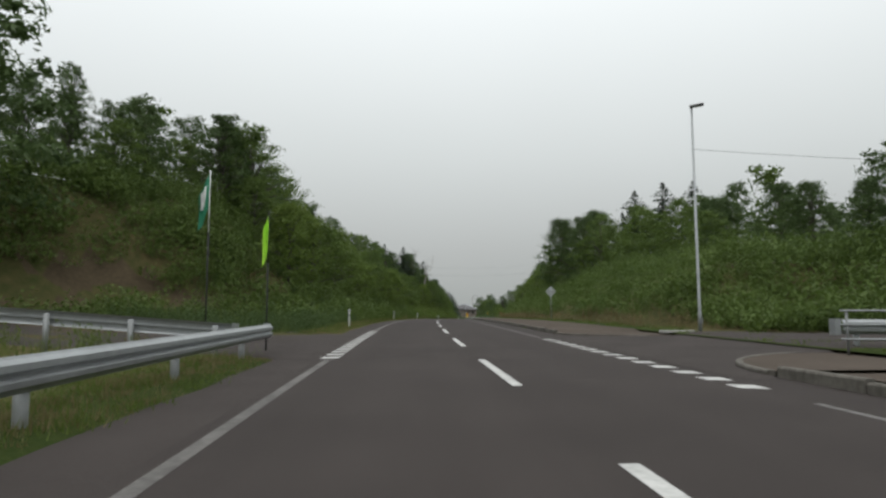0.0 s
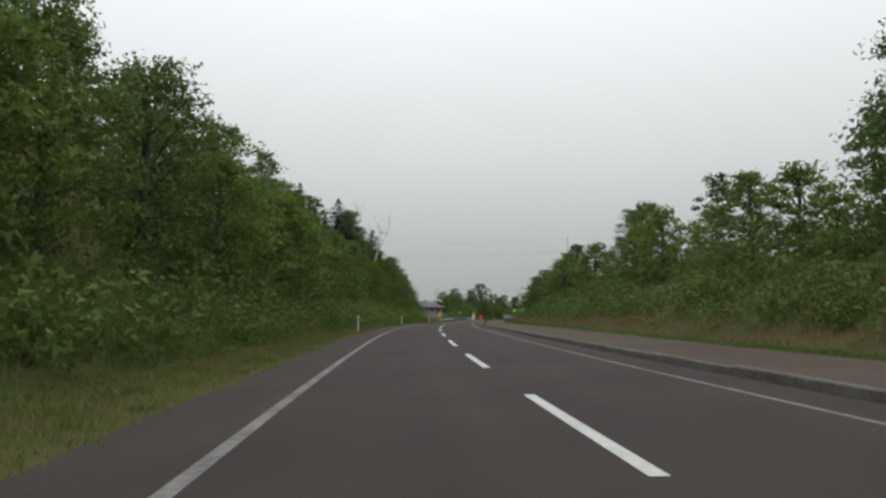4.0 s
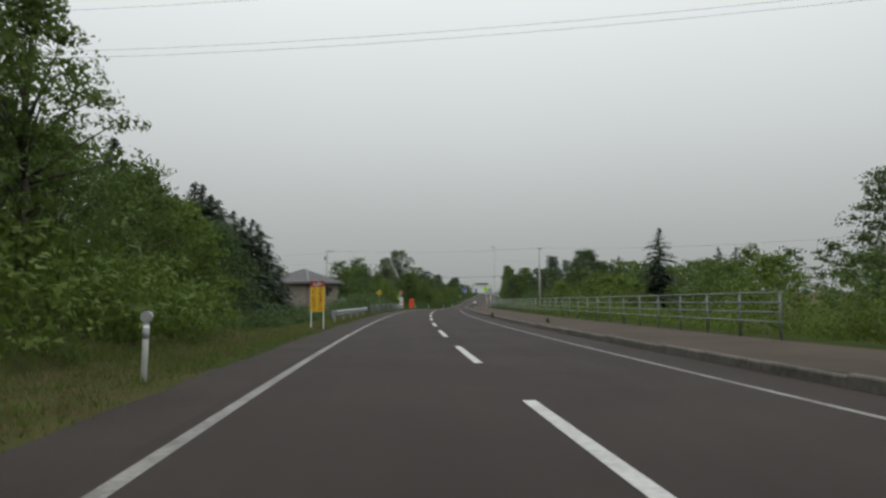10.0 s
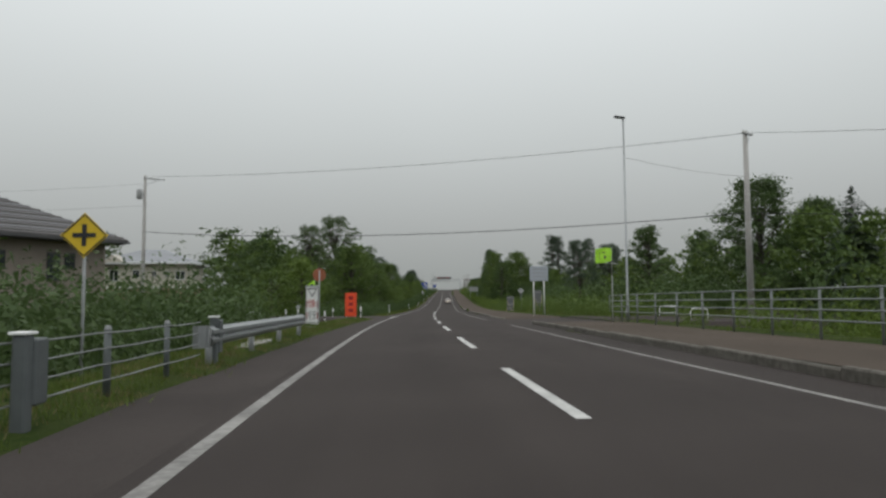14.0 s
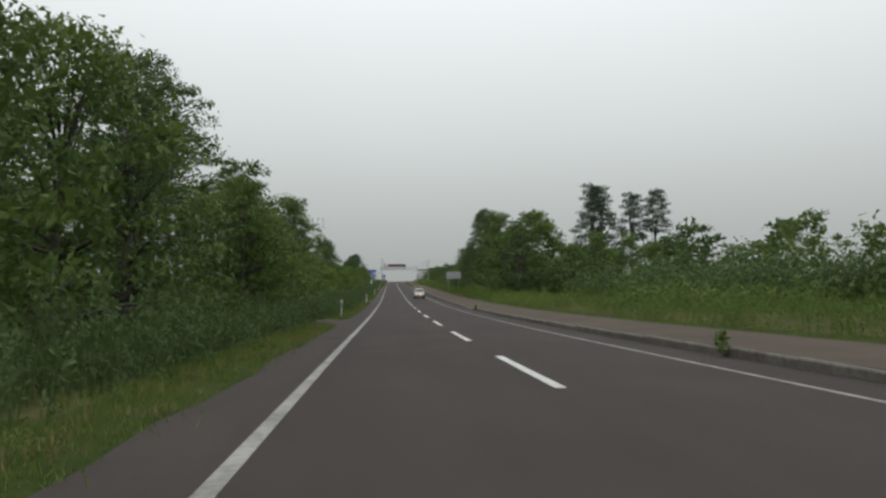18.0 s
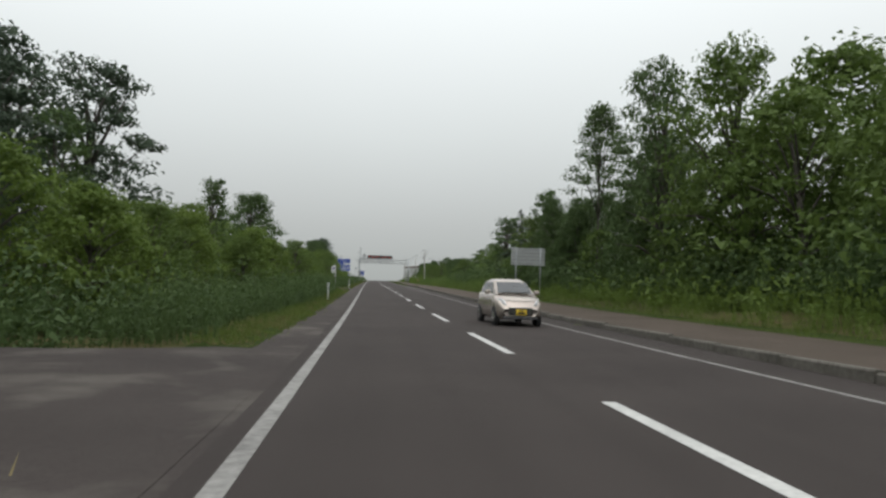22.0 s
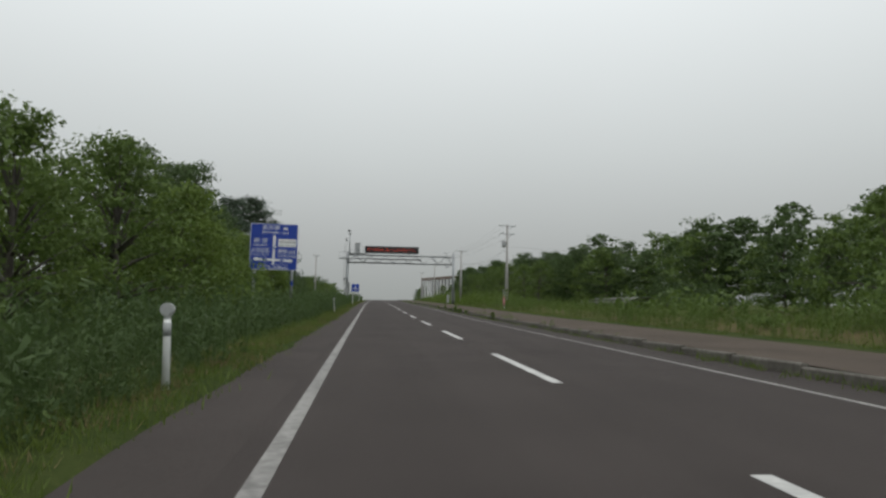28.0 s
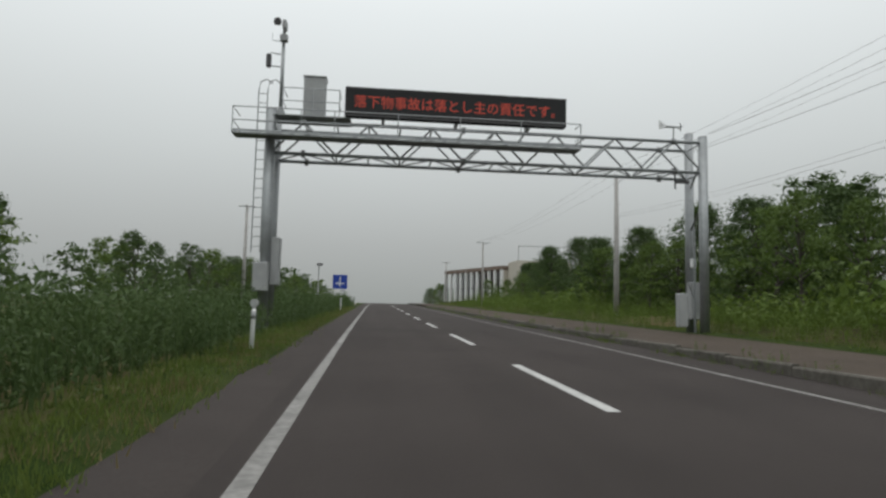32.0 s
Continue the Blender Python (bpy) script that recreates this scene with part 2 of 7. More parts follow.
GLASS = material("window_glass", (0.03, 0.035, 0.04), 0.06, vary=0.2, scale=1.5, spec=0.6)
CARPAINT = material("champagne_paint", (0.42, 0.37, 0.33), 0.25, 0.55, 0.04, 3, spec=0.6)
CARWHITE = material("car_white_paint", (0.62, 0.63, 0.63), 0.25, 0.0, 0.04, 3, spec=0.6)
CHROME = material("chrome", (0.65, 0.66, 0.67), 0.15, 1.0, 0.05, 5)
CLEAR = material("lamp_lens", (0.55, 0.56, 0.57), 0.12, 0.3, 0.15, 9, spec=0.7)
PINK = material("faded_pink_cloth", (0.42, 0.20, 0.20), 0.85, vary=0.15, scale=9)
LED = bpy.data.materials.new("led_red")
LED.use_nodes = True
LED.node_tree.nodes["Principled BSDF"].inputs["Base Color"].default_value = (0.3, 0.02, 0.01, 1)
LED.node_tree.nodes["Principled BSDF"].inputs["Emission Color"].default_value = (1.0, 0.16, 0.09, 1)
LED.node_tree.nodes["Principled BSDF"].inputs["Emission Strength"].default_value = 0.2

# ---- the road's line: metres along it, metres to the right of its centre, height over it ----
KNOT = np.arange(-25.0, 751.0, 25.0)
S_LINE = np.arange(-400.0, 1601.0, 1.0)


def between_knots(values):
    values = np.array(values)
    x = np.clip((S_LINE - KNOT[0]) / 25.0, 0, len(values) - 1.0001)
    i = x.astype(int)
    u = x - i
    a, b, c, d = (values[np.clip(i + k, 0, len(values) - 1)] for k in (-1, 0, 1, 2))
    return 0.5 * (2 * b + (c - a) * u + (2 * a - 5 * b + 4 * c - d) * u * u + (3 * b - a - 3 * c + d) * u ** 3)


A_LINE = np.radians(between_knots(HEADING))
Z_LINE = between_knots(HEIGHT)
_mid = (A_LINE[1:] + A_LINE[:-1]) / 2
X_LINE = np.concatenate([[0], np.cumsum(-np.sin(_mid))])
Y_LINE = np.concatenate([[0], np.cumsum(np.cos(_mid))])
X_LINE -= X_LINE[400]
Y_LINE -= Y_LINE[400]


def along(s, d, h=0.0):
    """World places as an array, from arrays of metres along, across and above the road."""
    s, d, h = np.broadcast_arrays(np.asarray(s, float), np.asarray(d, float), np.asarray(h, float))
    a = np.interp(s, S_LINE, A_LINE)
    return np.stack([np.interp(s, S_LINE, X_LINE) + np.cos(a) * d, np.interp(s, S_LINE, Y_LINE) + np.sin(a) * d, np.interp(s, S_LINE, Z_LINE) + h], -1)


def spot(s, d, h=0.0, turn=0.0):
    """A pose beside the road: its y runs along the road, its x to the right."""
    x, y, z = along(s, d, h)
    return pose(x, y, z, 0, 0, math.degrees(np.interp(s, S_LINE, A_LINE)) + turn)


def steps(x, *knots):
    return np.interp(x, [k[0] for k in knots], [k[1] for k in knots])


def ease(x):
    x = np.clip(x, 0, 1)
    return x * x * (3 - 2 * x)


KERB_R, WALK_R = 4.6, 8.6


def edge_base(s):
    """Offset at which the asphalt ends and the grass begins."""
    return steps(s, (-60, -4.85), (30, -4.85), (110, -4.95), (150, -4.95), (178, -4.85), (215, -5.0), (275, -5.15), (322, -4.75), (345, -4.65), (405, -4.65), (428, -4.75), (468, -4.78), (508, -4.85), (540, -4.75), (600, -4.55), (640, -4.7))


def verge_width(s):
    return steps(s, (-60, 1.2), (36, 1.4), (60, 1.75), (150, 1.85), (178, 1.6), (216, 2.2), (250, 1.5), (300, 1.4), (335, 0.75), (640, 0.75))


weed_line = lambda s: float(edge_base(s) - verge_width(s))


def wave(s, d, size, seed=0.0):
    return np.sin(s / size + seed) * np.cos(d / size * 1.3 + seed * 2) + 0.5 * np.sin(s / size * 2.3 + d / size * 1.9 + seed * 3)


def land(s, d):
    """Height of the ground over the road, beside it."""
    s, d = np.asarray(s, float), np.asarray(d, float)
    u = edge_base(s) - d
    hl = steps(s, (-300, 7), (0, 8), (40, 9), (100, 9.5), (150, 8.5), (180, 6.5), (205, 3), (222, -0.6), (240, -1.6), (295, -1.7), (322, -0.3), (345, -0.4), (1500, -0.2))
    foot = steps(s, (-50, 17), (36, 15), (46, 6), (54, 1.7), (215, 1.5), (240, 1.2), (1000, 1.2))
    run = np.abs(hl) * 1.15 + 2
    left = hl * ease((u - foot) / run) + np.clip(u - foot - run, 0, 30) * steps(s, (0, 0.14), (170, 0.14), (215, 0), (1000, 0))
    left = left + np.clip(u - 1, 0, 3) / 3 * 0.12 * wave(s, d, 2.1) + steps(s, (-20, 0.0), (0, 0.07), (34, 0.05), (44, 0), (900, 0)) * np.clip(u - 1.5, 0, 18)
    left = left - 0.09 * np.clip(1 - u, 0, 1)
    v = d - WALK_R
    hr = steps(s, (-300, 2.5), (20, 2.5), (34, 3.2), (70, 4.6), (130, 4.3), (170, 3.8), (190, 2.6), (206, 0.2), (220, -0.9), (290, -1.0), (310, -0.1), (345, 0.3), (1500, 0.3))
    rfoot = steps(s, (-100, 9), (10, 10), (32, 10), (42, 1.6), (1000, 1.2))
    rrun = np.abs(hr) * 1.5 + 2
    right = 0.16 + hr * ease((v - rfoot) / rrun) + np.clip(v - 1, 0, 3) / 3 * 0.12 * wave(s, d, 2.4, 1.0)
    inner = -0.08 + 0 * d
    return np.where(u > 0, left, np.where(v > 0, right, inner))


# ---- meshes ----
class Geo:
    def __init__(self):
        self.v, self.f = [], []

    def add(self, verts, faces, m=None):
        k = len(self.v)
        self.v += [tuple(m @ Vector(p)) if m is not None else tuple(p) for p in verts]
        self.f += [tuple(i + k for i in f) for f in faces]
        return self

    def box(self, c, size, m=None, cut=0.0):
        """A box with its edges cut off."""
        x, y, z = (q / 2 for q in size)
        b = min(cut, x * 0.45, y * 0.45, z * 0.45)
        vs, fs = [], []
        if b <= 0:
            vs = [(c[0] + i * x, c[1] + j * y, c[2] + k * z) for i in (-1, 1) for j in (-1, 1) for k in (-1, 1)]
            fs = [(0, 1, 3, 2), (4, 6, 7, 5), (0, 4, 5, 1), (2, 3, 7, 6), (0, 2, 6, 4), (1, 5, 7, 3)]
        else:
            ring = lambda z_, e: [(c[0] + p, c[1] + q, z_) for p, q in ((-x + e + b, -y + e), (x - e - b, -y + e), (x - e, -y + e + b), (x - e, y - e - b), (x - e - b, y - e), (-x + e + b, y - e), (-x + e, y - e - b), (-x + e, -y + e + b))]
            vs = ring(c[2] - z, b * 0.7) + ring(c[2] - z + b, 0) + ring(c[2] + z - b, 0) + ring(c[2] + z, b * 0.7)
            for r in range(3):
                fs += [(r * 8 + i, r * 8 + (i + 1) % 8, r * 8 + 8 + (i + 1) % 8, r * 8 + 8 + i) for i in range(8)]
            fs += [tuple(range(7, -1, -1)), tuple(range(24, 32))]
        return self.add(vs, fs, m)

    def tube(self, pts, r, n=8, m=None):
        """A round bar along points; r is one radius or one a point."""
        pts = [Vector(p) for p in pts]
        rs = r if isinstance(r, (list, tuple)) else [r] * len(pts)
        vs, fs, k = [], [], len(pts)
        for i, p in enumerate(pts):
            t = (pts[min(i + 1, k - 1)] - pts[max(i - 1, 0)]).normalized()
            a = t.cross(Vector((0, 0, 1)) if abs(t.z) < 0.9 else Vector((1, 0, 0))).normalized()
            b = t.cross(a)
            vs += [p + (a * math.cos(q) + b * math.sin(q)) * rs[i] for q in (2 * math.pi * j / n for j in range(n))]
        for i in range(k - 1):
            fs += [(i * n + j, i * n + (j + 1) % n, i * n + n + (j + 1) % n, i * n + n + j) for j in range(n)]
        fs += [tuple(range(n - 1, -1, -1)), tuple(range((k - 1) * n, k * n))]
        return self.add(vs, fs, m)

    def sweep(self, outline, pts, m=None, closed=True):
        """An outline in (across, up) swept along points."""
        pts = [Vector(p) for p in pts]
        k, n, vs, fs = len(pts), len(outline), [], []
        for i, p in enumerate(pts):
            t = (pts[min(i + 1, k - 1)] - pts[max(i - 1, 0)]).normalized()
            a = Vector((t.y, -t.x, 0)).normalized()
            vs += [p + a * o[0] + Vector((0, 0, o[1])) for o in outline]
        for i in range(k - 1):
            fs += [(i * n + j, i * n + n + j, i * n + n + (j + 1) % n, i * n + (j + 1) % n) for j in range(n if closed else n - 1)]
        if closed:
            fs += [tuple(range(n)), tuple(range(k * n - 1, (k - 1) * n - 1, -1))]
        return self.add(vs, fs, m)

    def plate(self, outline, y0, y1, m=None):
        """A flat plate: an outline in (x, z) between two y."""
        n = len(outline)
        vs = [(x, y0, z) for x, z in outline] + [(x, y1, z) for x, z in outline]
        fs = [tuple(range(n)), tuple(range(2 * n - 1, n - 1, -1))] + [(i, i + n, (i + 1) % n + n, (i + 1) % n) for i in range(n)]
        return self.add(vs, fs, m)

    def mesh(self, name, mat, smooth=False):
        me = bpy.data.meshes.new(name)
        me.from_pydata(self.v, [], self.f)
        me.materials.append(mat)
        if smooth:
            me.shade_smooth()
        return me


def part(name, geo, mat, parent=None, label="", smooth=False):
    ob = new(name, geo.mesh(name, mat, smooth) if isinstance(geo, Geo) else geo)
    if parent is not None:
        ob.parent = parent
    return tagged(ob, label)


def thing(name, m, label, category, group="", kind=""):
    """The base of a thing, to which its parts are attached."""
    ob = new(name)
    ob.empty_display_size = 0.2
    ob.matrix_basis = m
    return tagged(ob, label, category, group, kind)


def quick_mesh(name, verts, faces, mat, smooth=False):
    """A mesh from arrays: verts (n, 3), faces (m, 4)."""
    me = bpy.data.meshes.new(name)
    verts, faces = np.asarray(verts, np.float32), np.asarray(faces, np.int32)
    me.vertices.add(len(verts))
    me.vertices.foreach_set("co", verts.ravel())
    k = faces.shape[1]
    me.loops.add(faces.size)
    me.loops.foreach_set("vertex_index", faces.ravel())
    me.polygons.add(len(faces))
    me.polygons.foreach_set("loop_start", np.arange(0, faces.size, k, dtype=np.int32))
    me.update(calc_edges=True)
    me.materials.append(mat)
    if smooth:
        me.shade_smooth()
    return me


def strip(name, ss, ds, hs, mat, skirt=0.0):
    """A sheet along the road: stations ss, offsets ds (numbers or functions of s), heights hs."""
    cols = [(np.array([d(s) if callable(d) else d for s in ss]), np.array([h(s) if callable(h) else h for s in ss])) for d, h in zip(ds, hs)]
    pts = np.stack([along(ss, d, h) for d, h in cols], 1)
    n, k = pts.shape[:2]
    i, j = np.meshgrid(np.arange(n - 1), np.arange(k - 1), indexing="ij")
    a = (i * k + j).ravel()
    faces = np.stack([a, a + 1, a + k + 1, a + k], 1)
    me = quick_mesh(name, pts.reshape(-1, 3), faces, mat)
    uv = np.stack([np.stack([d for d, h in cols], 1), np.repeat(np.asarray(ss, float)[:, None], k, 1)], -1).reshape(-1, 2)
    me.uv_layers.new(name="lane").data.foreach_set("uv", uv[faces.ravel()].astype(np.float32).ravel())
    return me


# ---- ground and road ----
gs = np.concatenate([np.linspace(-390, -60, 23), np.arange(-50, 760, 2.5), np.linspace(770, 1590, 34)])
gd = np.concatenate([-np.array([600, 420, 300, 220, 160, 120, 90, 70, 55]), -np.arange(46, 16, -2.5), -np.arange(16, 6.2, -0.8), [-6.2, -5.8, -5.3, -4.9, -4.65, -4.55, -3.5, 0, 3.5, 4.55, 4.7, 6.5, 8.5, 8.6], np.arange(9.2, 16, 0.8), np.arange(16, 46, 2.5), [55, 70, 90, 120, 160, 220, 300, 420, 600]])
GS, GD = np.meshgrid(gs, gd, indexing="ij")
gp = along(GS, GD, land(GS, GD))
gi, gj = np.meshgrid(np.arange(len(gs) - 1), np.arange(len(gd) - 1), indexing="ij")
ga = (gi * len(gd) + gj).ravel()
ground = new("ground", quick_mesh("ground", gp.reshape(-1, 3), np.stack([ga, ga + 1, ga + len(gd) + 1, ga + len(gd)], 1), SOIL, True))
tagged(ground, "earth and grass slopes beside a country road", "ground", kind="structure")

rs = np.concatenate([np.arange(-60, 760, 2.0), np.arange(760, 1400, 20.0)])
edge = lambda s: float(edge_base(s)) + 0.06 * math.sin(s * 0.9) + 0.05 * math.sin(s * 2.3 + 1) + (0.04 if int(s) % 7 else -0.03)
road = tagged(new("road", strip("road", rs, (-3.75, -1.2, 1.2, 3.6, KERB_R), (0, 0, 0, 0, 0), ASPHALT)), "dark grey worn asphalt two-lane road", "road", kind="structure")
for s0, s1, m_, t_ in ((-60, 420, SHOULDER, "dark asphalt shoulder with a crumbling edge"), (420, 526, SHOULDER_WORN, "worn asphalt shoulder with pale bare patches"), (526, 1380, SHOULDER, "dark asphalt shoulder with a crumbling edge")):
    tagged(new("shoulder", strip("shoulder", rs[(rs >= s0) & (rs <= s1)], (lambda s: edge(s) - 0.45, lambda s: edge(s) + 0.1, -4.2, -3.75), (-0.06, 0.004, 0.004, 0.0), m_)), t_, "road shoulder", kind="structure")
ENTRANCES = ((28.2, 6.2), (324.5, 6.0), (380, 2.6), (432, 3.4), (498, 3.6), (600.6, 2.2))
DRY_VERGE = material("dry_mown_verge", (0.046, 0.056, 0.018), 0.95, color2=(0.088, 0.080, 0.034), scale=12, big=0.3, bump=1.0, bump_scale=45, spec=0.04)
cuts = [-60.0] + [q for c, w_ in ENTRANCES for q in (c - w_, c + w_)] + [740.0]
cuts[3:3] = [205.0, 205.0]
for s0, s1 in zip(cuts[::2], cuts[1::2]):
    vs_ = np.concatenate([[s0, s0 + 0.3, s0 + 0.7], np.linspace(s0 + 1.2, s1 - 1.2, max(3, int((s1 - s0) / 1.5))), [s1 - 0.7, s1 - 0.3, s1]])
    dip = lambda s, a=s0, b=s1: 0.14 * max(0.0, 1 - min(s - a, b - s) / 0.7)
    tagged(new("verge", strip("verge", vs_, (lambda s: weed_line(s) - 0.25 + 0.12 * math.sin(s * 0.33), lambda s: edge(s) - 0.66 * float(verge_width(s)), lambda s: edge(s) - 0.33 * float(verge_width(s)), lambda s: edge(s) + 0.02 + 0.05 * math.sin(s * 3.7), lambda s: edge(s) + 0.14 + 0.05 * math.sin(s * 3.7)), (lambda s: float(land(s, weed_line(s) - 0.25)) + 0.02 - dip(s), lambda s: 0.06 + 0.5 * float(land(s, edge(s) - 0.66 * float(verge_width(s)))) - dip(s), lambda s: 0.06 - dip(s), lambda s: 0.02 - dip(s), -0.05), DRY_VERGE if 30 < s0 < 100 else VERGE)), "strip of dry mown grass beside the asphalt" if 30 < s0 < 100 else "strip of short green grass beside the asphalt", "verge", kind="structure")
tagged(new("verge", strip("verge", rs, (WALK_R - 0.05, WALK_R + 0.8, WALK_R + 1.7), (0.165, 0.20, lambda s: float(land(s, WALK_R + 1.7)) + 0.015), VERGE)), "strip of short grass behind the walkway", "verge", kind="structure")

# the raised walkway, with a dropped edge at the entrances
def drop(s):
    """1 where the kerb is lowered for a side road or an entrance."""
    return max(ease(1 - abs(s - c) / w_) for c, w_ in ((24.5, 8.0), (150.0, 7.0), (316.0, 16.0), (405.0, 6.0), (-30.0, 12.0)))


w_top = lambda s: 0.19 - 0.155 * min(1.0, 1.6 * drop(s))
walkway = tagged(thing("pavement", Matrix.Identity(4), "brownish grey asphalt walkway behind a kerb", "pavement", kind="structure"))
for s0, s1 in ((-60, 17.3), (34.4, 302.4), (313.6, 760)):
    ends = lambda s, a=s0, b=s1: min(1.0, 0.1 + min(s - a, b - s) / 1.6)
    ws = np.concatenate([np.linspace(s0, s0 + 2, 5), np.arange(s0 + 3, s1 - 2.5, 1.0), np.linspace(s1 - 2, s1, 5)])
    w_ = new("walkway_asphalt", strip("pavement", ws, (KERB_R + 0.14, 5.8, 7.2, WALK_R), (lambda s: (w_top(s) - 0.008) * ends(s), lambda s: (0.17 - 0.08 * drop(s)) * ends(s), lambda s: 0.18 * ends(s), lambda s: 0.175 * ends(s)), WALKWAY))
    w_.parent = walkway

# ---- plants ----
rng = np.random.default_rng(7)


def leaves(centres, length, width, out=None, droop=0.25, gen=rng):
    """Pointed leaves at the centres, facing roughly along out."""
    n_ = len(centres)
    nrm = gen.normal(size=(n_, 3)) * 0.75
    if out is not None:
        nrm += out
    nrm[:, 2] += 0.45
    nrm /= np.linalg.norm(nrm, axis=1)[:, None]
    u = np.cross(nrm, gen.normal(size=(n_, 3)))
    u /= np.linalg.norm(u, axis=1)[:, None] + 1e-6
    u[:, 2] -= droop
    v = np.cross(nrm, u)
    ln = (length * gen.uniform(0.65, 1.35, n_))[:, None]
    wd = (width * gen.uniform(0.65, 1.35, n_))[:, None]
    skew = gen.uniform(-0.2, 0.2, n_)[:, None]
    vs = np.stack([centres - u * ln * (0.45 + skew) + v * wd / 2, centres + u * ln * 0.55, centres - u * ln * (0.45 - skew) - v * wd / 2], 1)
    return vs.reshape(-1, 3)


def tris(n_):
    return np.arange(n_ * 3).reshape(-1, 3)


def ball(n_, gen=rng, inner=0.35):
    p = gen.normal(size=(n_, 3))
    p /= np.linalg.norm(p, axis=1)[:, None]
    return p * gen.uniform(inner, 1.0, n_)[:, None] ** 0.6


def broadleaf(height, spread, low, clumps, per, leaf, seed, airy=0.0, core=8, lump=(0.2, 0.36), dome=0.18, stout=1.0):
    """Trunk and crown meshes (arrays) of a broad-leaved tree standing at the origin, its crown in flattish layered clumps."""
    gen = np.random.default_rng(seed)
    g = Geo()
    lean = gen.uniform(-0.05, 0.05, 2) * height
    top = height * 0.82
    stem = [(lean[0] * f * f, lean[1] * f * f, top * f) for f in (0, 0.15, 0.35, 0.6, 0.85, 1)]
    r0 = (0.014 * height + 0.04) * stout
    g.tube(stem, [r0 * 1.35, r0, r0 * 0.8, r0 * 0.55, r0 * 0.3, r0 * 0.1], 7)
    pts, outs, cores = [], [], []
    for i in range(clumps):
        f = (i + 0.5) / clumps
        k = f ** 0.8
        z = low + (height * 0.97 - low) * k
        width = spread * (0.55 + 0.45 * math.sin(math.pi * min(1, dome + k * 0.95))) * (1 - 0.5 * max(0, k - 0.65) / 0.35)
        a = i * 2.4 + gen.uniform(-0.5, 0.5)
        rad = width * math.sqrt(gen.uniform(0.06, 1.0)) * 0.9
        c = np.array([lean[0] * k + math.cos(a) * rad, lean[1] * k + math.sin(a) * rad, z - 0.12 * rad * (1 - k)])
        size = spread * gen.uniform(*lump) * (1 - 0.25 * k)
        n_ = int(per * gen.uniform(0.7, 1.3))
        b = ball(n_, gen)
        b[:, 2] = np.where(b[:, 2] < 0, b[:, 2] * 0.55, b[:, 2])
        sq = np.array([1.2, 1.2, 0.5 + 0.25 * gen.random()])
        tuft = 1 + 0.22 * np.sin(b[:, 0] * 7 + i) * np.cos(b[:, 1] * 6 - i)
        pts.append(c + b * size * sq * tuft[:, None])
        outs.append(b)
        if core:
            cores.append(c + ball(core, gen, 0.0) * size * sq * 0.5)
        start = Vector((lean[0] * 0.3, lean[1] * 0.3, max(0.4, min(top * 0.92, z * gen.uniform(0.55, 0.78)))))
        end = Vector(c)
        if i % 2 and not airy:
            continue
        g.tube([start, start.lerp(end, 0.5) + Vector((0, 0, 0.05 * height * gen.uniform(0, 1))), end], [r0 * 0.38, r0 * 0.25, r0 * 0.06], 4)
    pts, outs = np.concatenate(pts), np.concatenate(outs)
    if airy:
        keep = gen.random(len(pts)) > airy
        pts, outs = pts[keep], outs[keep]
    made = [leaves(pts, leaf, leaf * 0.55, outs, 0.25, gen)]
    if core:
        made.append(leaves(np.concatenate(cores), leaf * 1.5, leaf * 1.2, None, 0.1, gen))
    return g, np.concatenate(made)


def conifer(height, spread, seed, bare=0.08, thick=13.0, layer=0.0):
    """Spruce or larch: drooping boughs all round the stem, each with sprays on both sides."""
    gen = np.random.default_rng(seed)
    g = Geo()
    g.tube([(0, 0, 0), (0, 0, height * 0.5), (0, 0, height)], [0.014 * height + 0.05, 0.009 * height + 0.03, 0.015], 7)
    vs = []
    for k in np.linspace(0.0, 0.985, int(height * (1 - bare) * thick)):
        kk = round(k * layer) / layer + gen.normal(0, 0.006) if layer else k
        z = height * (bare + (1 - bare) * kk)
        r = (spread * (1 - k) ** 0.62 * min(1, 0.25 + (1 - k) * 4) + 0.06) * gen.uniform(0.55, 1.1) * (0.75 + 0.25 * min(1, k * 6))
        a = gen.uniform(0, 2 * math.pi)
        d = np.array([math.cos(a), math.sin(a), 0])
        side = np.array([-d[1], d[0], 0])
        f = (np.arange(max(3, int(r / 0.22))) + 0.6)
        f = f / f[-1]
        lift = 0.30 if k > 0.75 else 0.10
        p = d * (r * f)[:, None] * 0.92 + np.stack([0 * f, 0 * f, z + lift * r * f - 0.30 * r * f * f + gen.uniform(-0.05, 0.05, len(f))], 1)
        for sgn in (-1, 0, 1):
            ln = ((0.28 + 0.72 * r / spread * (1 - 0.75 * f)) * (0.5 + 0.5 * (1 - k)) * gen.uniform(0.7, 1.25, len(f)))[:, None]
            u = d * 0.7 + side * sgn * 0.75 + np.array([0, 0, -0.22 if sgn else -0.5])
            v = np.cross(gen.normal(size=p.shape) * 0.3 + np.array([0, 0, 1]), u)
            v /= np.linalg.norm(v, axis=1)[:, None]
            w = ((0.34 + 0.2 * gen.random(len(f))) * (0.45 + 0.55 * (1 - k)))[:, None]
            vs.append(np.stack([p - v * w / 2, p + v * w / 2, p + u * ln], 1).reshape(-1, 3))
    return g, np.concatenate(vs)


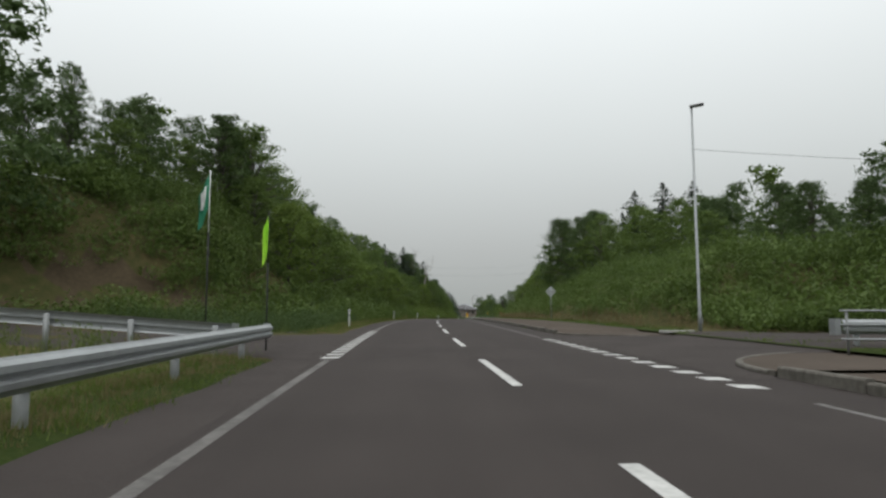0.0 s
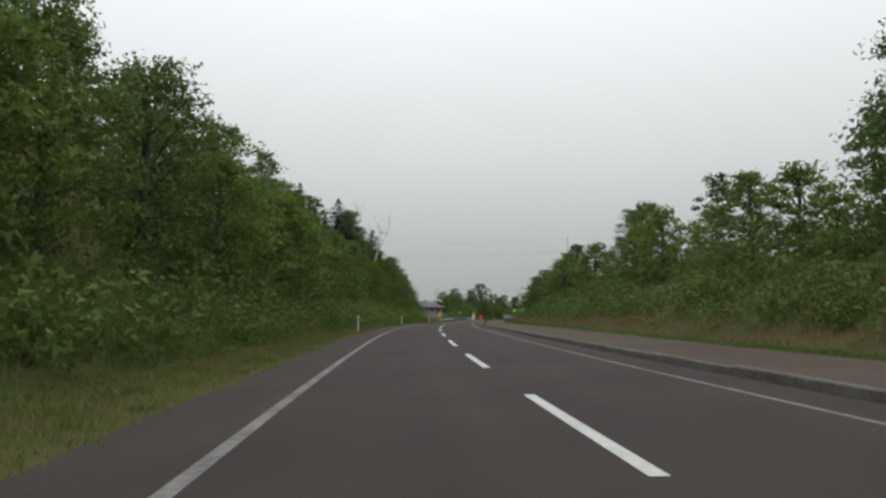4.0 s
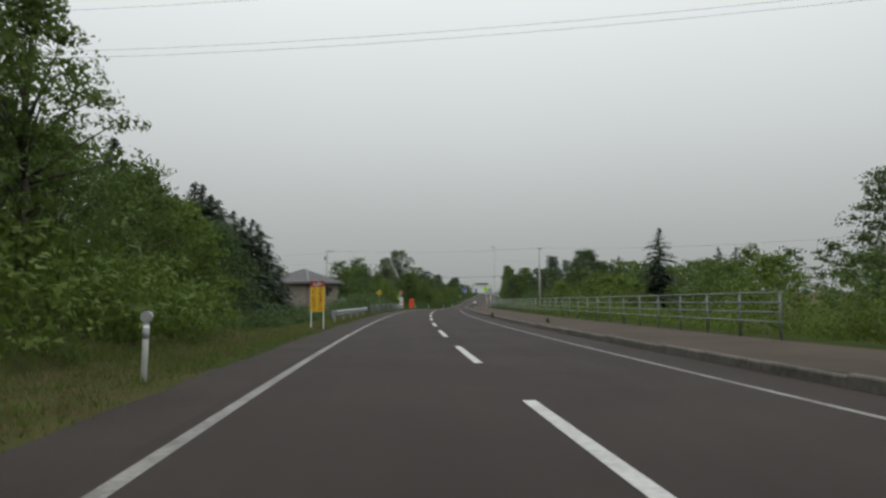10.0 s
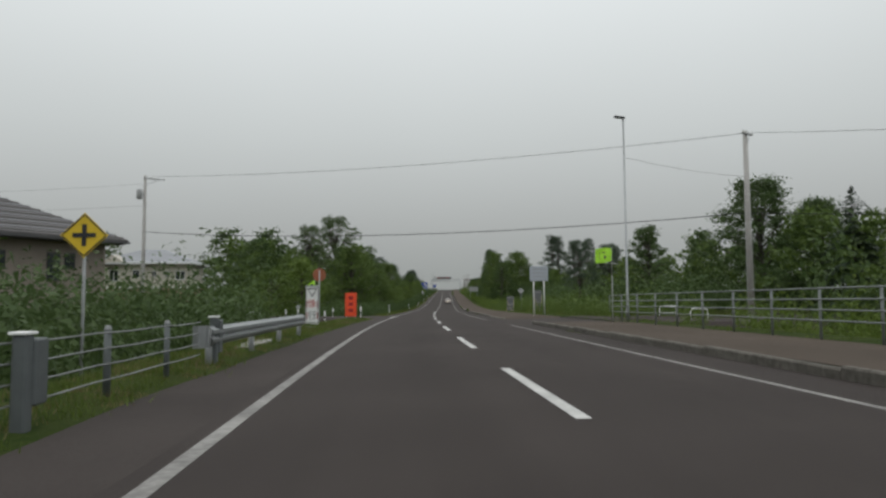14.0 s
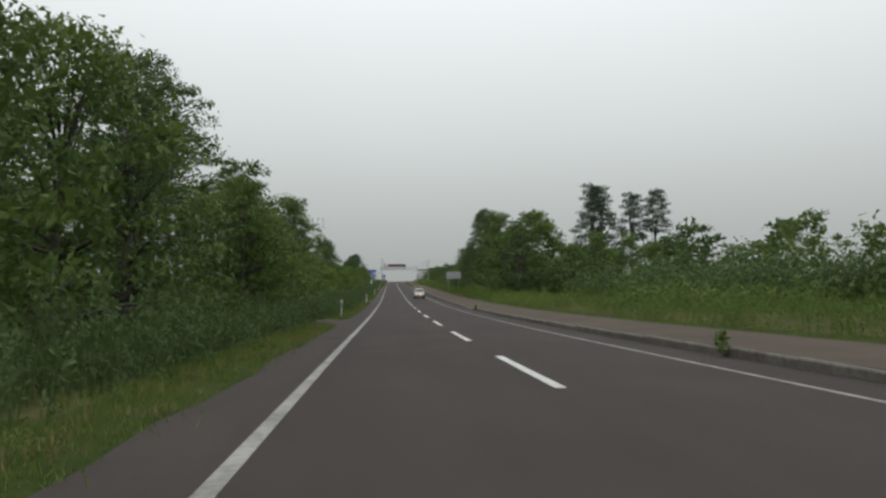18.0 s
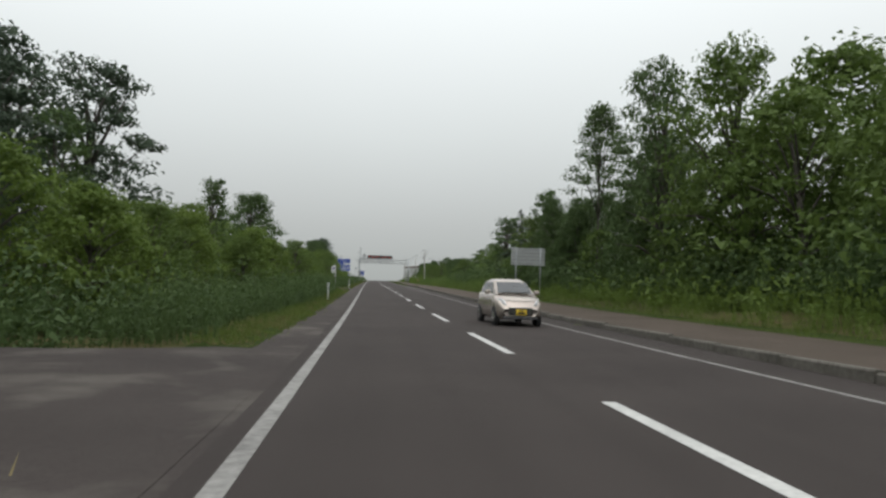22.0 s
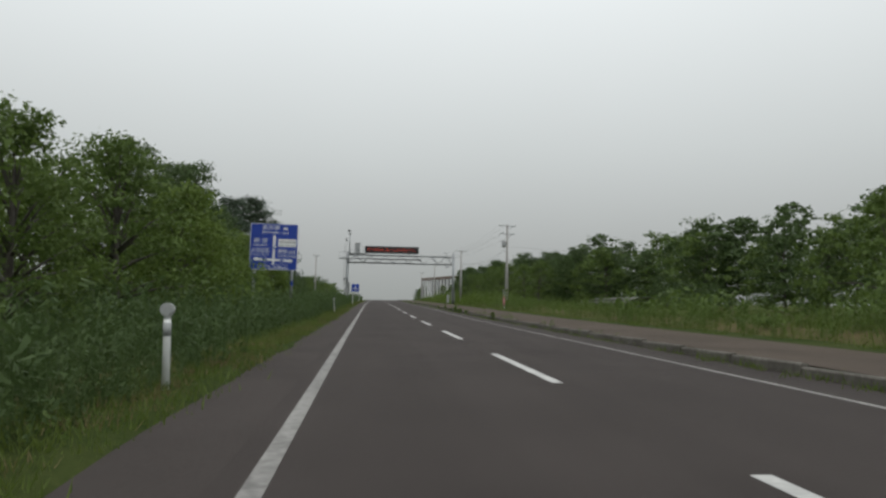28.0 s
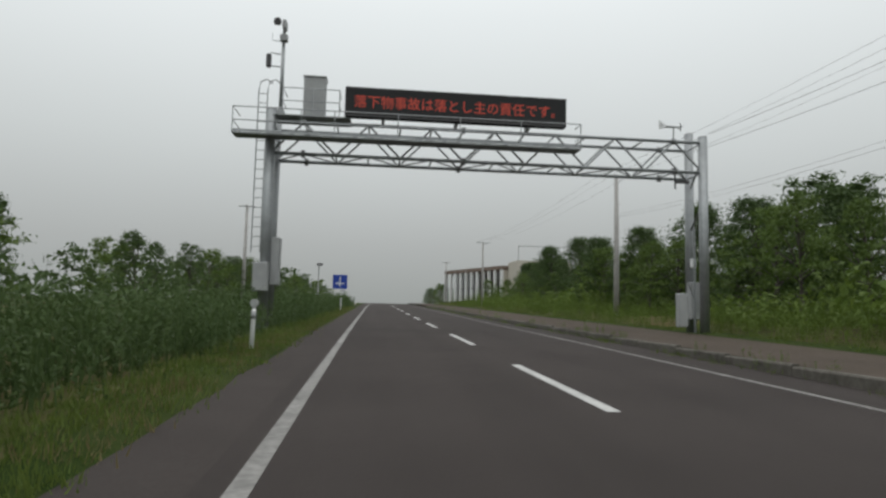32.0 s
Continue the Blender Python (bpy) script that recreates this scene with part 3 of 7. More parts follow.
def tree_kind(made, leaf, name, label, category="tree", bark=BARK):
    """A hidden-away first tree is not kept: the meshes are shared by all that are planted."""
    g, vs = made
    return {"trunk": g.mesh("trunk", bark, True), "crown": quick_mesh("crown", vs, tris(len(vs) // 3), leaf), "leaf": leaf, "verts": vs, "name": name, "label": label, "category": category, "top": float(vs[:, 2].max())}


WOODS = [("dense green broad-leaved tree on the wooded roadside", 9.5, 3.9, 0.9, LEAF, 11, 0.0),
         ("tall dark green broad-leaved tree on the wooded roadside", 11, 3.8, 1.4, LEAF_DARK, 12, 0.0),
         ("wide-spreading green broad-leaved tree by the roadside", 8, 4.1, 0.6, LEAF, 13, 0.0),
         ("slender airy broad-leaved tree with gaps in its crown", 10, 2.9, 1.8, LEAF_DARK, 14, 0.1),
         ("young light green locust tree at the wood's edge", 7, 3.3, 0.4, LEAF_LIGHT, 15, 0.0)]
BROAD = [tree_kind(broadleaf(h_, w_, l_, 60, 124, 0.18, s_, a_, 14), m_, "broadleaf_tree", t_) for t_, h_, w_, l_, m_, s_, a_ in WOODS]
for kind, (t_, h_, w_, l_, m_, s_, a_) in zip(BROAD, WOODS):
    kind["deep"] = tree_kind(broadleaf(h_, w_, l_, 32, 34, 0.36, s_ + 150, a_, 6), m_, "broadleaf_tree", t_)
    kind["far"] = tree_kind(broadleaf(h_, w_, l_, 42, 62, 0.245, s_ + 100, a_, 14), m_, "broadleaf_tree", t_)
SLIM = tree_kind(broadleaf(16, 2.7, 8.6, 64, 120, 0.18, 16, 0.0, 8, (0.22, 0.36), 0.3, 0.42), LEAF_DARK, "broadleaf_tree", "tall lone tree with a bare lower trunk")
AIRY = tree_kind(broadleaf(16, 6.2, 6.5, 70, 170, 0.20, 17, 0.05, 0, (0.13, 0.22), 0.1), LEAF_DARK, "broadleaf_tree", "tall thin-crowned tree showing sky between its boughs")
SPRUCE = [tree_kind(conifer(12, 4.5, 21, 0.04, 23), NEEDLE, "conifer_tree", "dark green spruce with drooping boughs", "conifer"),
          tree_kind(conifer(10, 3.7, 22, 0.03, 23), NEEDLE, "conifer_tree", "dark green young spruce with a pointed top", "conifer"),
          tree_kind(broadleaf(15, 3.6, 3.0, 44, 170, 0.2, 37, 0.0, 6, (0.2, 0.3), 0.25, 0.8), NEEDLE, "conifer_tree", "tall larch with layered flat boughs and a bare stem", "conifer")]
DENSE = tree_kind(broadleaf(12, 4.6, 0.8, 95, 115, 0.20, 19, 0.0, 28, (0.22, 0.36)), LEAF_DARK, "broadleaf_tree", "broad dense dark green tree standing above the bushes")
planted = np.random.default_rng(31)


FAR_WOODS = {}


def plant(kind, s, d, top, wide=1.0, turn=None, sink=0.25, full=False):
    """A tree whose top stands top metres over the road there. Broad-leaved trees deep in the woods are joined."""
    base = float(land(s, d)) - sink
    t = planted.uniform(0, 360) if turn is None else turn
    if abs(d) > 14.2 and "far" in kind and not full and not (44 < s < 80 and -20 < d < 0):
        kind = kind["deep"] if abs(d) > 24.5 else kind["far"]
    if 49 < s < 53.5 and -17 < d < -13:  # the corner by the side road stays open
        return None
    k = min(1.5, max(1.5, top - base) / kind["top"])
    m = spot(s, d, base, t) @ Matrix.Diagonal((k * wide, k * wide, k, 1))
    if abs(d) > 20.0 and not full and kind is not DENSE and kind["name"] == "broadleaf_tree" and kind not in (SLIM, AIRY):
        FAR_WOODS.setdefault(kind["leaf"].name, [kind["leaf"], []])[1].append((kind, m))
        return None
    ob = thing(kind["name"], m, kind["label"], kind["category"], "roadside trees")
    for p in ("trunk", "crown"):
        q = new(p, kind[p])
        q.parent = ob
    return ob


def row(s0, s1, step, d0, d1, top0, top1, kinds, wide=(0.9, 1.25)):
    s = s0
    while s < s1:
        f = (s - s0) / (s1 - s0)
        plant(kinds[planted.integers(len(kinds))], s + planted.uniform(-0.35, 0.35) * step, planted.uniform(min(d0, d1), max(d0, d1)), (top0 + (top1 - top0) * f) * planted.uniform(0.82, 1.12), planted.uniform(*wide))
        s += step * planted.uniform(0.75, 1.25)


B0, B1, B2, B3, B4 = BROAD
# the wooded cutting, left side
row(58, 186, 5.0, -10.5, -13.5, 10.0, 9.5, [B0, B2, B4, B2])
row(53, 195, 5.0, -15, -19, 15.6, 15.0, [B0, B1, B3, B0, B2])
row(36, 195, 7.5, -22, -28, 19.0, 17, [B0, B1, B1])
row(28, 60, 6.0, -28, -33, 16, 18.5, [B0, B1, B3])
row(4, 40, 5.0, -23, -27, 10.5, 14.5, [B0, B2, B1])
row(-40, 4, 6.0, -26, -32, 10, 11, [B0, B1])
row(186, 212, 4.4, -10.5, -14, 11.5, 9.5, [B0, B2, B1])
row(212, 236, 4.4, -11.5, -16, 7.5, 5.5, [B0, B2, B4])
row(192, 240, 5.0, -17, -24, 14.0, 9.0, [B1, B0])
for s_, d_, t_, k_ in ((165, -19, 18.5, 0), (182, -17.6, 19.6, 0), (205.4, -16.5, 19.4, 1), (209, -17.5, 14.5, 1), (165.6, -17, 14.9, 1), (171.4, -17.2, 16.0, 0), (232, -19, 11.0, 0), (246, -23, 12.2, 1), (254, -22, 12.4, 1), (261, -23, 12.4, 0), (268, -22.8, 11.7, 0), (274, -22.6, 11.5, 0), (264, -27, 11.0, 1), (250, -20, 11.5, 0), (241, -20.5, 11.0, 1), (278, -25, 9.5, 0), (258, -25.5, 12.0, 0), (271, -26, 11.5, 1)):
    plant(SPRUCE[k_], s_, d_, t_, 1.15)
for s_, d_, t_ in ((186, -17.2, 18.4), (190, -17.6, 18.4), (194.5, -17.0, 17.2), (199, -16.6, 15.4), (182, -13.0, 11.8), (187, -12.6, 11.8)):
    plant(B1, s_, d_, t_, 0.95, None, 0.25, True)
row(48, 64, 5.0, -19, -22, 14.5, 16.0, [B0, B1, B2])
for s_, d_, t_ in ((46, -25.5, 15.5), (52, -23, 15.8), (58, -23.5, 17.5), (64, -22, 18.3), (71, -21, 19.3), (78, -21, 20.0)):
    plant(B1, s_, d_, t_, 1.15, None, 0.25, True)
plant(AIRY, 50, -25, 18.0, 0.6)
plant(AIRY, 72, -21, 19.5, 0.6)
row(53, 62, 4.5, -13, -16, 10, 11, [B0, B2])
# the cutting, right side
row(-30, 50, 6.0, 24, 32, 8.5, 9.0, [B0, B1, B2])
row(30, 70, 4.5, 20, 25.5, 8.6, 11, [B0, B1, B2])
row(70, 112, 5.0, 17.5, 22, 11.8, 12.4, [B0, B1, B0])
row(60, 118, 6.0, 24, 32, 13.0, 13.2, [B1, B0])
for s_, d_, t_, k_ in ((100.8, 28, 18.6, 0), (97, 31, 19.0, 1), (99.2, 36, 19.6, 0), (108, 28, 16.5, 0)):
    plant(SPRUCE[k_], s_, d_, t_, 1.1)
row(112, 200, 5.0, 15.5, 20, 8.8, 7.6, [B2, B4, B4, B0])
row(118, 205, 8.0, 22, 28, 9.5, 8.5, [B0, B2])
row(126, 140, 7.0, 18, 22, 12.0, 11.0, [B0, B3])
row(186, 209, 4.0, 12.8, 16.5, 7.8, 5.4, [B4, B2, B4], (1.1, 1.4))
row(160, 190, 5.0, 14.5, 17.5, 8.6, 8.2, [B4, B2], (1.0, 1.3))
for s_, d_, t_ in ((204, 13.6, 6.0), (198, 13.6, 6.5), (193.5, 14.2, 7.0), (208.5, 15.2, 6.6), (215, 16.4, 6.0), (188, 15, 7.8), (182, 14.8, 8.3), (201, 17.5, 7.4)):
    plant(B1, s_, d_, t_, 1.25, None, 0.25, True)
plant(DENSE, 91, 19, 13.8, 1.0, 20)
plant(DENSE, 101, 17.8, 15.0, 1.0, 50)
plant(DENSE, 97, 22, 15.5, 1.0, 80)
for s_, d_, t_ in ((175.6, 17.2, 10.3), (169.5, 17.4, 10.8), (163.0, 17.6, 8.4)):
    plant(B3, s_, d_, t_, 1.15, None, 0.25, True)
plant(B1, 144.5, 19, 11.6, 1.0, 0, 0.25, True)
plant(B0, 137, 18, 11.0, 1.0, 40, 0.25, True)
for s_, d_, t_ in ((44.5, 22.5, 9.0), (51, 24, 10.2), (58, 23, 10.4), (40, 23, 8.2), (65, 25, 11.2)):
    plant(DENSE, s_, d_, t_, 0.95)
# the valley with the houses
row(206, 300, 6.0, 17, 24, 3.6, 4.4, [B4, B2])
row(262, 318, 5.0, 26, 33, 6.0, 7.4, [B0, B1, B2])
row(212, 330, 8.0, 34, 48, 6.8, 8.2, [B0, B1])
for s_, d_, t_, k_ in ((258, 22.7, 8.5, 1), (266, 25, 6.5, 1), (300, 45, 10.0, 0), (306, 50, 10.5, 0), (318, 38, 8.6, 1)):
    plant(SPRUCE[k_], s_, d_, t_)
plant(DENSE, 324, 27.7, 12.2, 1.15, 0)
plant(DENSE, 319, 30, 9.5, 1.1, 60)
plant(SPRUCE[0], 311, 27, 8.6, 0.9)
plant(SPRUCE[1], 309, 31, 9.2, 1.0)
plant(B1, 333, 26, 8.6, 1.1)
row(300, 345, 5.0, 28, 36, 7.0, 8.5, [B1, B0])
plant(B3, 330, 20, 8.5)
plant(B3, 338, 22, 9.0)
row(330, 372, 6.0, 22, 30, 6.5, 8.0, [B2, B0, B4])
PINE = tree_kind(broadleaf(11, 3.1, 3.2, 40, 150, 0.19, 27, 0.0, 6, (0.2, 0.3), 0.05), NEEDLE, "conifer_tree", "dark pine with layered flat boughs", "conifer")
for s_, d_, t_ in ((368.6, 21.8, 10.8), (363, 25, 9.5), (372, 27, 10.5)):
    plant(PINE, s_, d_, t_, 1.1)
row(246, 300, 7.0, -34, -44, 7.0, 8.0, [B0, B1])
row(366, 396, 3.6, -27, -34, 12.5, 15.5, [B1, B0], (1.1, 1.4))
for s_, d_, t_ in ((269, -20.2, 10.3), (262, -20, 10.2), (255.5, -20.2, 11.0), (251, -19.5, 10.6), (275.5, -21, 8.6)):
    plant(SPRUCE[0], s_, d_, t_, 1.2)
for s_, d_, t_ in ((237.5, -15, 7.0), (233.5, -13.5, 6.2)):
    plant(DENSE, s_, d_, t_, 1.1)
row(306, 372, 8.0, -40, -55, 9.0, 10.0, [B0, B1, SPRUCE[1]])
row(300, 345, 5.5, -52, -64, 9.5, 10.5, [SPRUCE[0], SPRUCE[1], B1])
# the flat stretch, left side
row(338, 362, 5.0, -13, -19, 6.0, 7.5, [B0, B2, B4])
row(358, 384, 5.0, -11, -15, 9.5, 9.0, [B0, B1, B2])
row(355, 400, 6.0, -18, -24, 10.0, 12.0, [B0, B1])
plant(AIRY, 392.5, -18.9, 17.8, 1.0)
plant(AIRY, 374, -20, 14.0, 0.8)
plant(B1, 404, -15.6, 13.4, 1.15)
plant(B1, 411, -14.6, 8.4, 1.0)
row(386, 402, 4.5, -9.8, -12, 8.8, 8.8, [B0, B2])
row(402, 440, 4.4, -10.8, -14, 5.6, 5.2, [B4, B2, B4, B0])
row(440, 486, 4.2, -10.8, -14, 4.5, 4.5, [B4, B2, B4, B0])
row(404, 470, 7.0, -16, -21, 8.5, 8.0, [B0, B1, B3])
for s_, d_, t_ in ((420, -15.5, 9.6), (432, -15, 9.0), (446, -15.5, 8.6)):
    plant(SPRUCE[2], s_, d_, t_, 1.2)
plant(B1, 484, -14.0, 6.0, 0.8)
plant(B3, 473.5, -14.4, 8.5, 0.8)
row(462, 493, 4.0, -12.5, -16.5, 5.8, 6.4, [B0, B2])
plant(DENSE, 516.2, -18.9, 13.0, 1.15, 10)
row(503, 566, 4.4, -10.8, -13.5, 5.2, 6.2, [B2, B4, B0])
row(500, 570, 8.0, -17, -23, 6.2, 6.0, [B0, B2])
row(566, 604, 4.2, -11.5, -14, 5.4, 5.4, [B0, B2, B4])
row(570, 594, 4.5, -15, -19, 8.2, 7.6, [B0, B1, B0])
LARCH = tree_kind(broadleaf(13, 4.3, 0.8, 110, 110, 0.17, 29, 0.0, 26, (0.19, 0.31)), NEEDLE, "conifer_tree", "broad dark larch with dense feathery boughs above the weeds", "conifer")
plant(LARCH, 612.6, -15.6, 12.3, 1.2, 40)
plant(LARCH, 608.0, -18.2, 11.6, 1.15, 150)
for s_, d_, t_ in ((604.5, -12.6, 4.6), (607.5, -13.6, 5.4), (611, -12.8, 5.0), (615, -13.4, 5.4), (601, -12.4, 4.2), (619, -14, 5.2)):
    plant(DENSE, s_, d_, t_, 1.3, 37 * s_)
for s_, d_, t_ in ((463.2, -19, 13.5), (458.5, -20.5, 12.2), (443, -18, 12.0), (449, -17.5, 10.6), (436.5, -17.5, 10.8), (601.5, -17.0, 9.6)):
    plant(PINE, s_, d_, t_, 1.25)
for s_, d_, t_ in ((573, -15.2, 9.4), (578, -14.6, 9.6), (582, -16, 9.8), (587, -15.4, 9.2), (593, -15.2, 8.4)):
    plant(B1, s_, d_, t_, 1.1, None, 0.25, True)
for s_, d_, t_ in ((603, -17.5, 8.4), (608, -16, 7.4), (610, -20, 9.5)):
    plant(B1, s_, d_, t_, 1.15, None, 0.25, True)
row(622, 740, 5.5, -14.5, -19, 4.6, 4.7, [B2, B1, B1])
row(690, 900, 14, -30, -45, 8, 9, [B0, B1])
# right side
row(374, 452, 6.0, 26, 33, 7.0, 8.0, [B0, B2, B1])
row(440, 462, 4.6, 15.5, 19, 10.5, 11.0, [B0, B1, B2])
row(462, 474, 4.0, 14.5, 17, 5.0, 5.5, [B0, B2])
row(450, 476, 6.0, 20, 25, 13.5, 14.5, [B0, B1])
row(424, 450, 5.0, 24, 30, 9.0, 9.5, [B0, B1])
plant(B0, 456.3, 21.2, 16.4, 1.2)
for s_, d_, t_ in ((454.6, 31.5, 19.3), (456.2, 33.6, 18.9), (451.4, 37.0, 17.4), (450.8, 40.5, 17.9)):
    plant(SPRUCE[2], s_, d_, t_, 1.05)
plant(SLIM, 473.7, 15.0, 15.9, 1.0)
plant(B1, 462.5, 15.3, 15.5, 0.8, 70, 0.25, True)
plant(B0, 456, 16.0, 14.5, 0.9, 70, 0.25, True)
row(476, 500, 5.0, 13.5, 17, 8.4, 7.4, [B0, B1, B3])
plant(B1, 484.5, 14.8, 9.8, 0.8, 30, 0.25, True)
plant(DENSE, 480.5, 16.5, 9.6, 1.0, 30)
plant(SPRUCE[1], 504.3, 16.0, 10.5, 1.05)
plant(B3, 515.6, 16.5, 10.7, 1.3)
for s_, d_, t_, k_ in ((467, 16.5, 12.4, 0.85), (479, 15.2, 8.6, 0.8), (486.5, 15.5, 9.2, 0.85), (491.5, 17.8, 9.4, 0.9), (483, 19.5, 10.4, 0.9), (472.5, 18.5, 11.0, 0.9)):
    plant(DENSE, s_, d_, t_, k_)
plant(B3, 489.5, 15.4, 11.2, 0.8)
row(500, 540, 5.0, 16, 20, 6.4, 6.0, [B0, B2])
plant(B0, 537.2, 18.6, 8.2, 1.1)
row(540, 572, 5.5, 19, 25, 6.2, 6.8, [B0, B2, B1])
plant(SPRUCE[1], 546, 21, 8.2)
row(566, 640, 6.0, 27, 33, 7.8, 7.6, [B0, B1, B3])
row(616, 662, 4.0, 14.8, 18.5, 6.0, 5.8, [B0, B2, B0])
row(660, 722, 6.0, 16, 22, 5.4, 5.0, [B2, B0])
for s_, d_, t_ in ((684, 18.5, 6.6), (692, 20.0, 7.0), (699, 19.0, 6.8), (706, 21.5, 7.4), (712, 23.5, 7.8), (676, 20, 6.6), (664, 17, 7.2), (671, 17.5, 7.8), (680, 17, 7.6), (650, 18.5, 8.2), (643, 18.5, 7.6), (657, 18, 7.4)):
    plant(DENSE, s_, d_, t_, 1.1)
row(574, 646, 3.6, 33, 38, 9.6, 11.0, [B1, B0, B3], (1.2, 1.6))
row(612, 646, 3.4, 21, 24, 7.4, 8.2, [B1, B0], (1.1, 1.4))
row(770, 920, 14, 16, 24, 7, 8, [B0, B1])

# woods farther off on both sides
B_FAR = [tree_kind(broadleaf(9, 4.8, 0.4, 20, 22, 0.6, 200 + q, 0, 5), m_, "broadleaf_tree", "dark green broad-leaved tree in the distant wood") for q, m_ in enumerate((LEAF_DARK, LEAF, LEAF_DARK))]
for s0, s1, d0, d1, t0, t1 in ((-60, 30, -34, -46, 13, 15), (30, 60, -34, -44, 17, 19), (60, 230, -30, -40, 19, 11), (225, 330, -62, -80, 9, 10), (374, 420, -26, -40, 10, 11), (400, 500, -24, -34, 8.5, 8), (490, 760, -24, -40, 6.0, 6.0),
                               (-60, 60, 34, 46, 10, 11), (60, 200, 30, 42, 12, 9), (200, 330, 50, 70, 7.5, 9.5), (330, 440, 34, 50, 8, 9), (436, 500, 30, 44, 11, 8.5), (500, 760, 27, 42, 7.0, 6.5), (760, 900, 20, 60, 8, 8), (760, 900, -60, -20, 8, 8)):
    row(s0, s1, 7.5, d0, d1, t0, t1, B_FAR, (1.0, 1.5))
for leaf_, items in FAR_WOODS.values():
    far_v = []
    for kind, m in items:
        mm = np.array(m)
        far_v.append(kind["verts"] @ mm[:3, :3].T + mm[:3, 3])
    far_v = np.concatenate(far_v)
    tagged(new("far_woods", quick_mesh("far_woods", far_v, tris(len(far_v) // 3), leaf_)), "misty mixed woodland behind the roadside trees", "woods", kind="stuff")

gutter = Geo().box((0, 0, 0.02), (0.34, 1.5, 0.12), None, 0.02).box((0, 0, 0.085), (0.24, 0.5, 0.012))
tagged(new("concrete_gutter", gutter.mesh("concrete_gutter", KERB)), "weathered concrete gutter cover at the corner of the side road", "gutter").matrix_basis = spot(36.4, -7.1, 0.0, 4)

# the bare tree on the wooded slope
dgen = np.random.default_rng(5)


def twig(g, p, direction, length, r, depth):
    pts = [p]
    for _ in range(3):
        direction = (direction + Vector(dgen.normal(0, 0.22, 3))).normalized()
        pts.append(pts[-1] + direction * length / 3)
    g.tube(pts, [r, r * 0.85, r * 0.7, r * 0.5], 5)
    if depth:
        for _ in range(3):
            twig(g, pts[dgen.integers(1, 4)], (direction + Vector(dgen.normal(0, 0.65, 3)) + Vector((0, 0, 0.1))).normalized(), length * 0.62, r * 0.55, depth - 1)


def limb(g, points, r0, r1, forks, length):
    """A bent bough through the points, with forked twigs along its outer half."""
    n_ = len(points)
    g.tube(points, [r0 + (r1 - r0) * i / (n_ - 1) for i in range(n_)], 6)
    for i in range(forks):
        a_, b_ = Vector(points[n_ - 2 - i % 2]), Vector(points[n_ - 1 - i % 2])
        twig(g, a_.lerp(b_, dgen.uniform(0.3, 1)), ((b_ - a_).normalized() + Vector(dgen.normal(0, 0.5, 3))).normalized(), length, r1 * 0.75, 1)
    return g


def bare_tree(s_, d_, forks, fork, ends):
    """A leafless tree: a leaning trunk up to the fork, and one bough from there to each end (right, along, up from the road)."""
    base = float(land(s_, d_)) - 0.2
    ob = thing("bare_tree", spot(s_, d_, base), "leafless grey tree with twisted branches on the slope", "tree")
    f_ = Vector((fork[0], fork[1], fork[2] - base))
    part("trunk", Geo().tube([(0, 0, 0), (f_.x * 0.2, f_.y * 0.2, f_.z * 0.4), (f_.x * 0.5 + 0.1, f_.y * 0.5, f_.z * 0.75), tuple(f_)], [0.17, 0.15, 0.12, 0.10], 8), DEADWOOD, ob, smooth=True)
    for e in ends:
        e_ = Vector((e[0], e[1], e[2] - base))
        points = [tuple(f_.lerp(e_, q) + Vector(dgen.normal(0, 0.2, 3)) * (0 < q < 1)) for q in (0, 0.25, 0.5, 0.75, 1)]
        part("branch", limb(Geo(), points, 0.085, 0.03, forks, 1.5), DEADWOOD, ob, smooth=True)


bare_tree(179, -11.8, 3, (0.5, 3.4, 11.4), ((0.2, 5.6, 15.6), (1.6, 9.8, 16.2), (-0.9, 4.2, 14.4), (0.9, 6.5, 14.6)))
bare_tree(186, -16.0, 2, (0.1, 0.6, 15.5), ((0.4, 1.0, 19.0), (0.9, 1.6, 18.0)))

# ---- undergrowth: uncountable shrubs, weeds and grass, joined by stretch ----
def shrub_proto(n_, leaf, seed, tall=1.0, wide=1.0):
    gen = np.random.default_rng(seed)
    p = ball(n_, gen, 0.55)
    lump = 1 + 0.25 * np.sin(p[:, 0] * 5 + seed) + 0.2 * np.cos(p[:, 1] * 6)
    c = np.stack([p[:, 0] * wide * lump, p[:, 1] * wide * lump, (p[:, 2] * 0.5 + 0.5) ** 0.8 * tall * lump], 1)
    return leaves(c, leaf, leaf * 0.6, p * 0.9, 0.2, gen)


def weed_proto(n_, seed, tall=1.2):
    """A clump of upright weeds: stalks with leaves up their length."""
    gen = np.random.default_rng(seed)
    out = []
    for _ in range(n_):
        x, y = gen.normal(0, 0.28, 2)
        h = tall * gen.uniform(0.55, 1.1)
        lx, ly = gen.normal(0, 0.12, 2) * h
        a = gen.uniform(0, math.pi)
        w = np.array([math.cos(a), math.sin(a), 0]) * 0.012
        b, t = np.array([x, y, 0]), np.array([x + lx, y + ly, h])
        out.append(np.stack([b - w, b + w, t]))
        f = gen.uniform(0.10, 1.0, 15)
        out.append(leaves(b + (t - b) * f[:, None] + gen.normal(0, 0.04, (15, 3)), 0.115, 0.042, None, 0.3, gen))
    return np.concatenate(out)


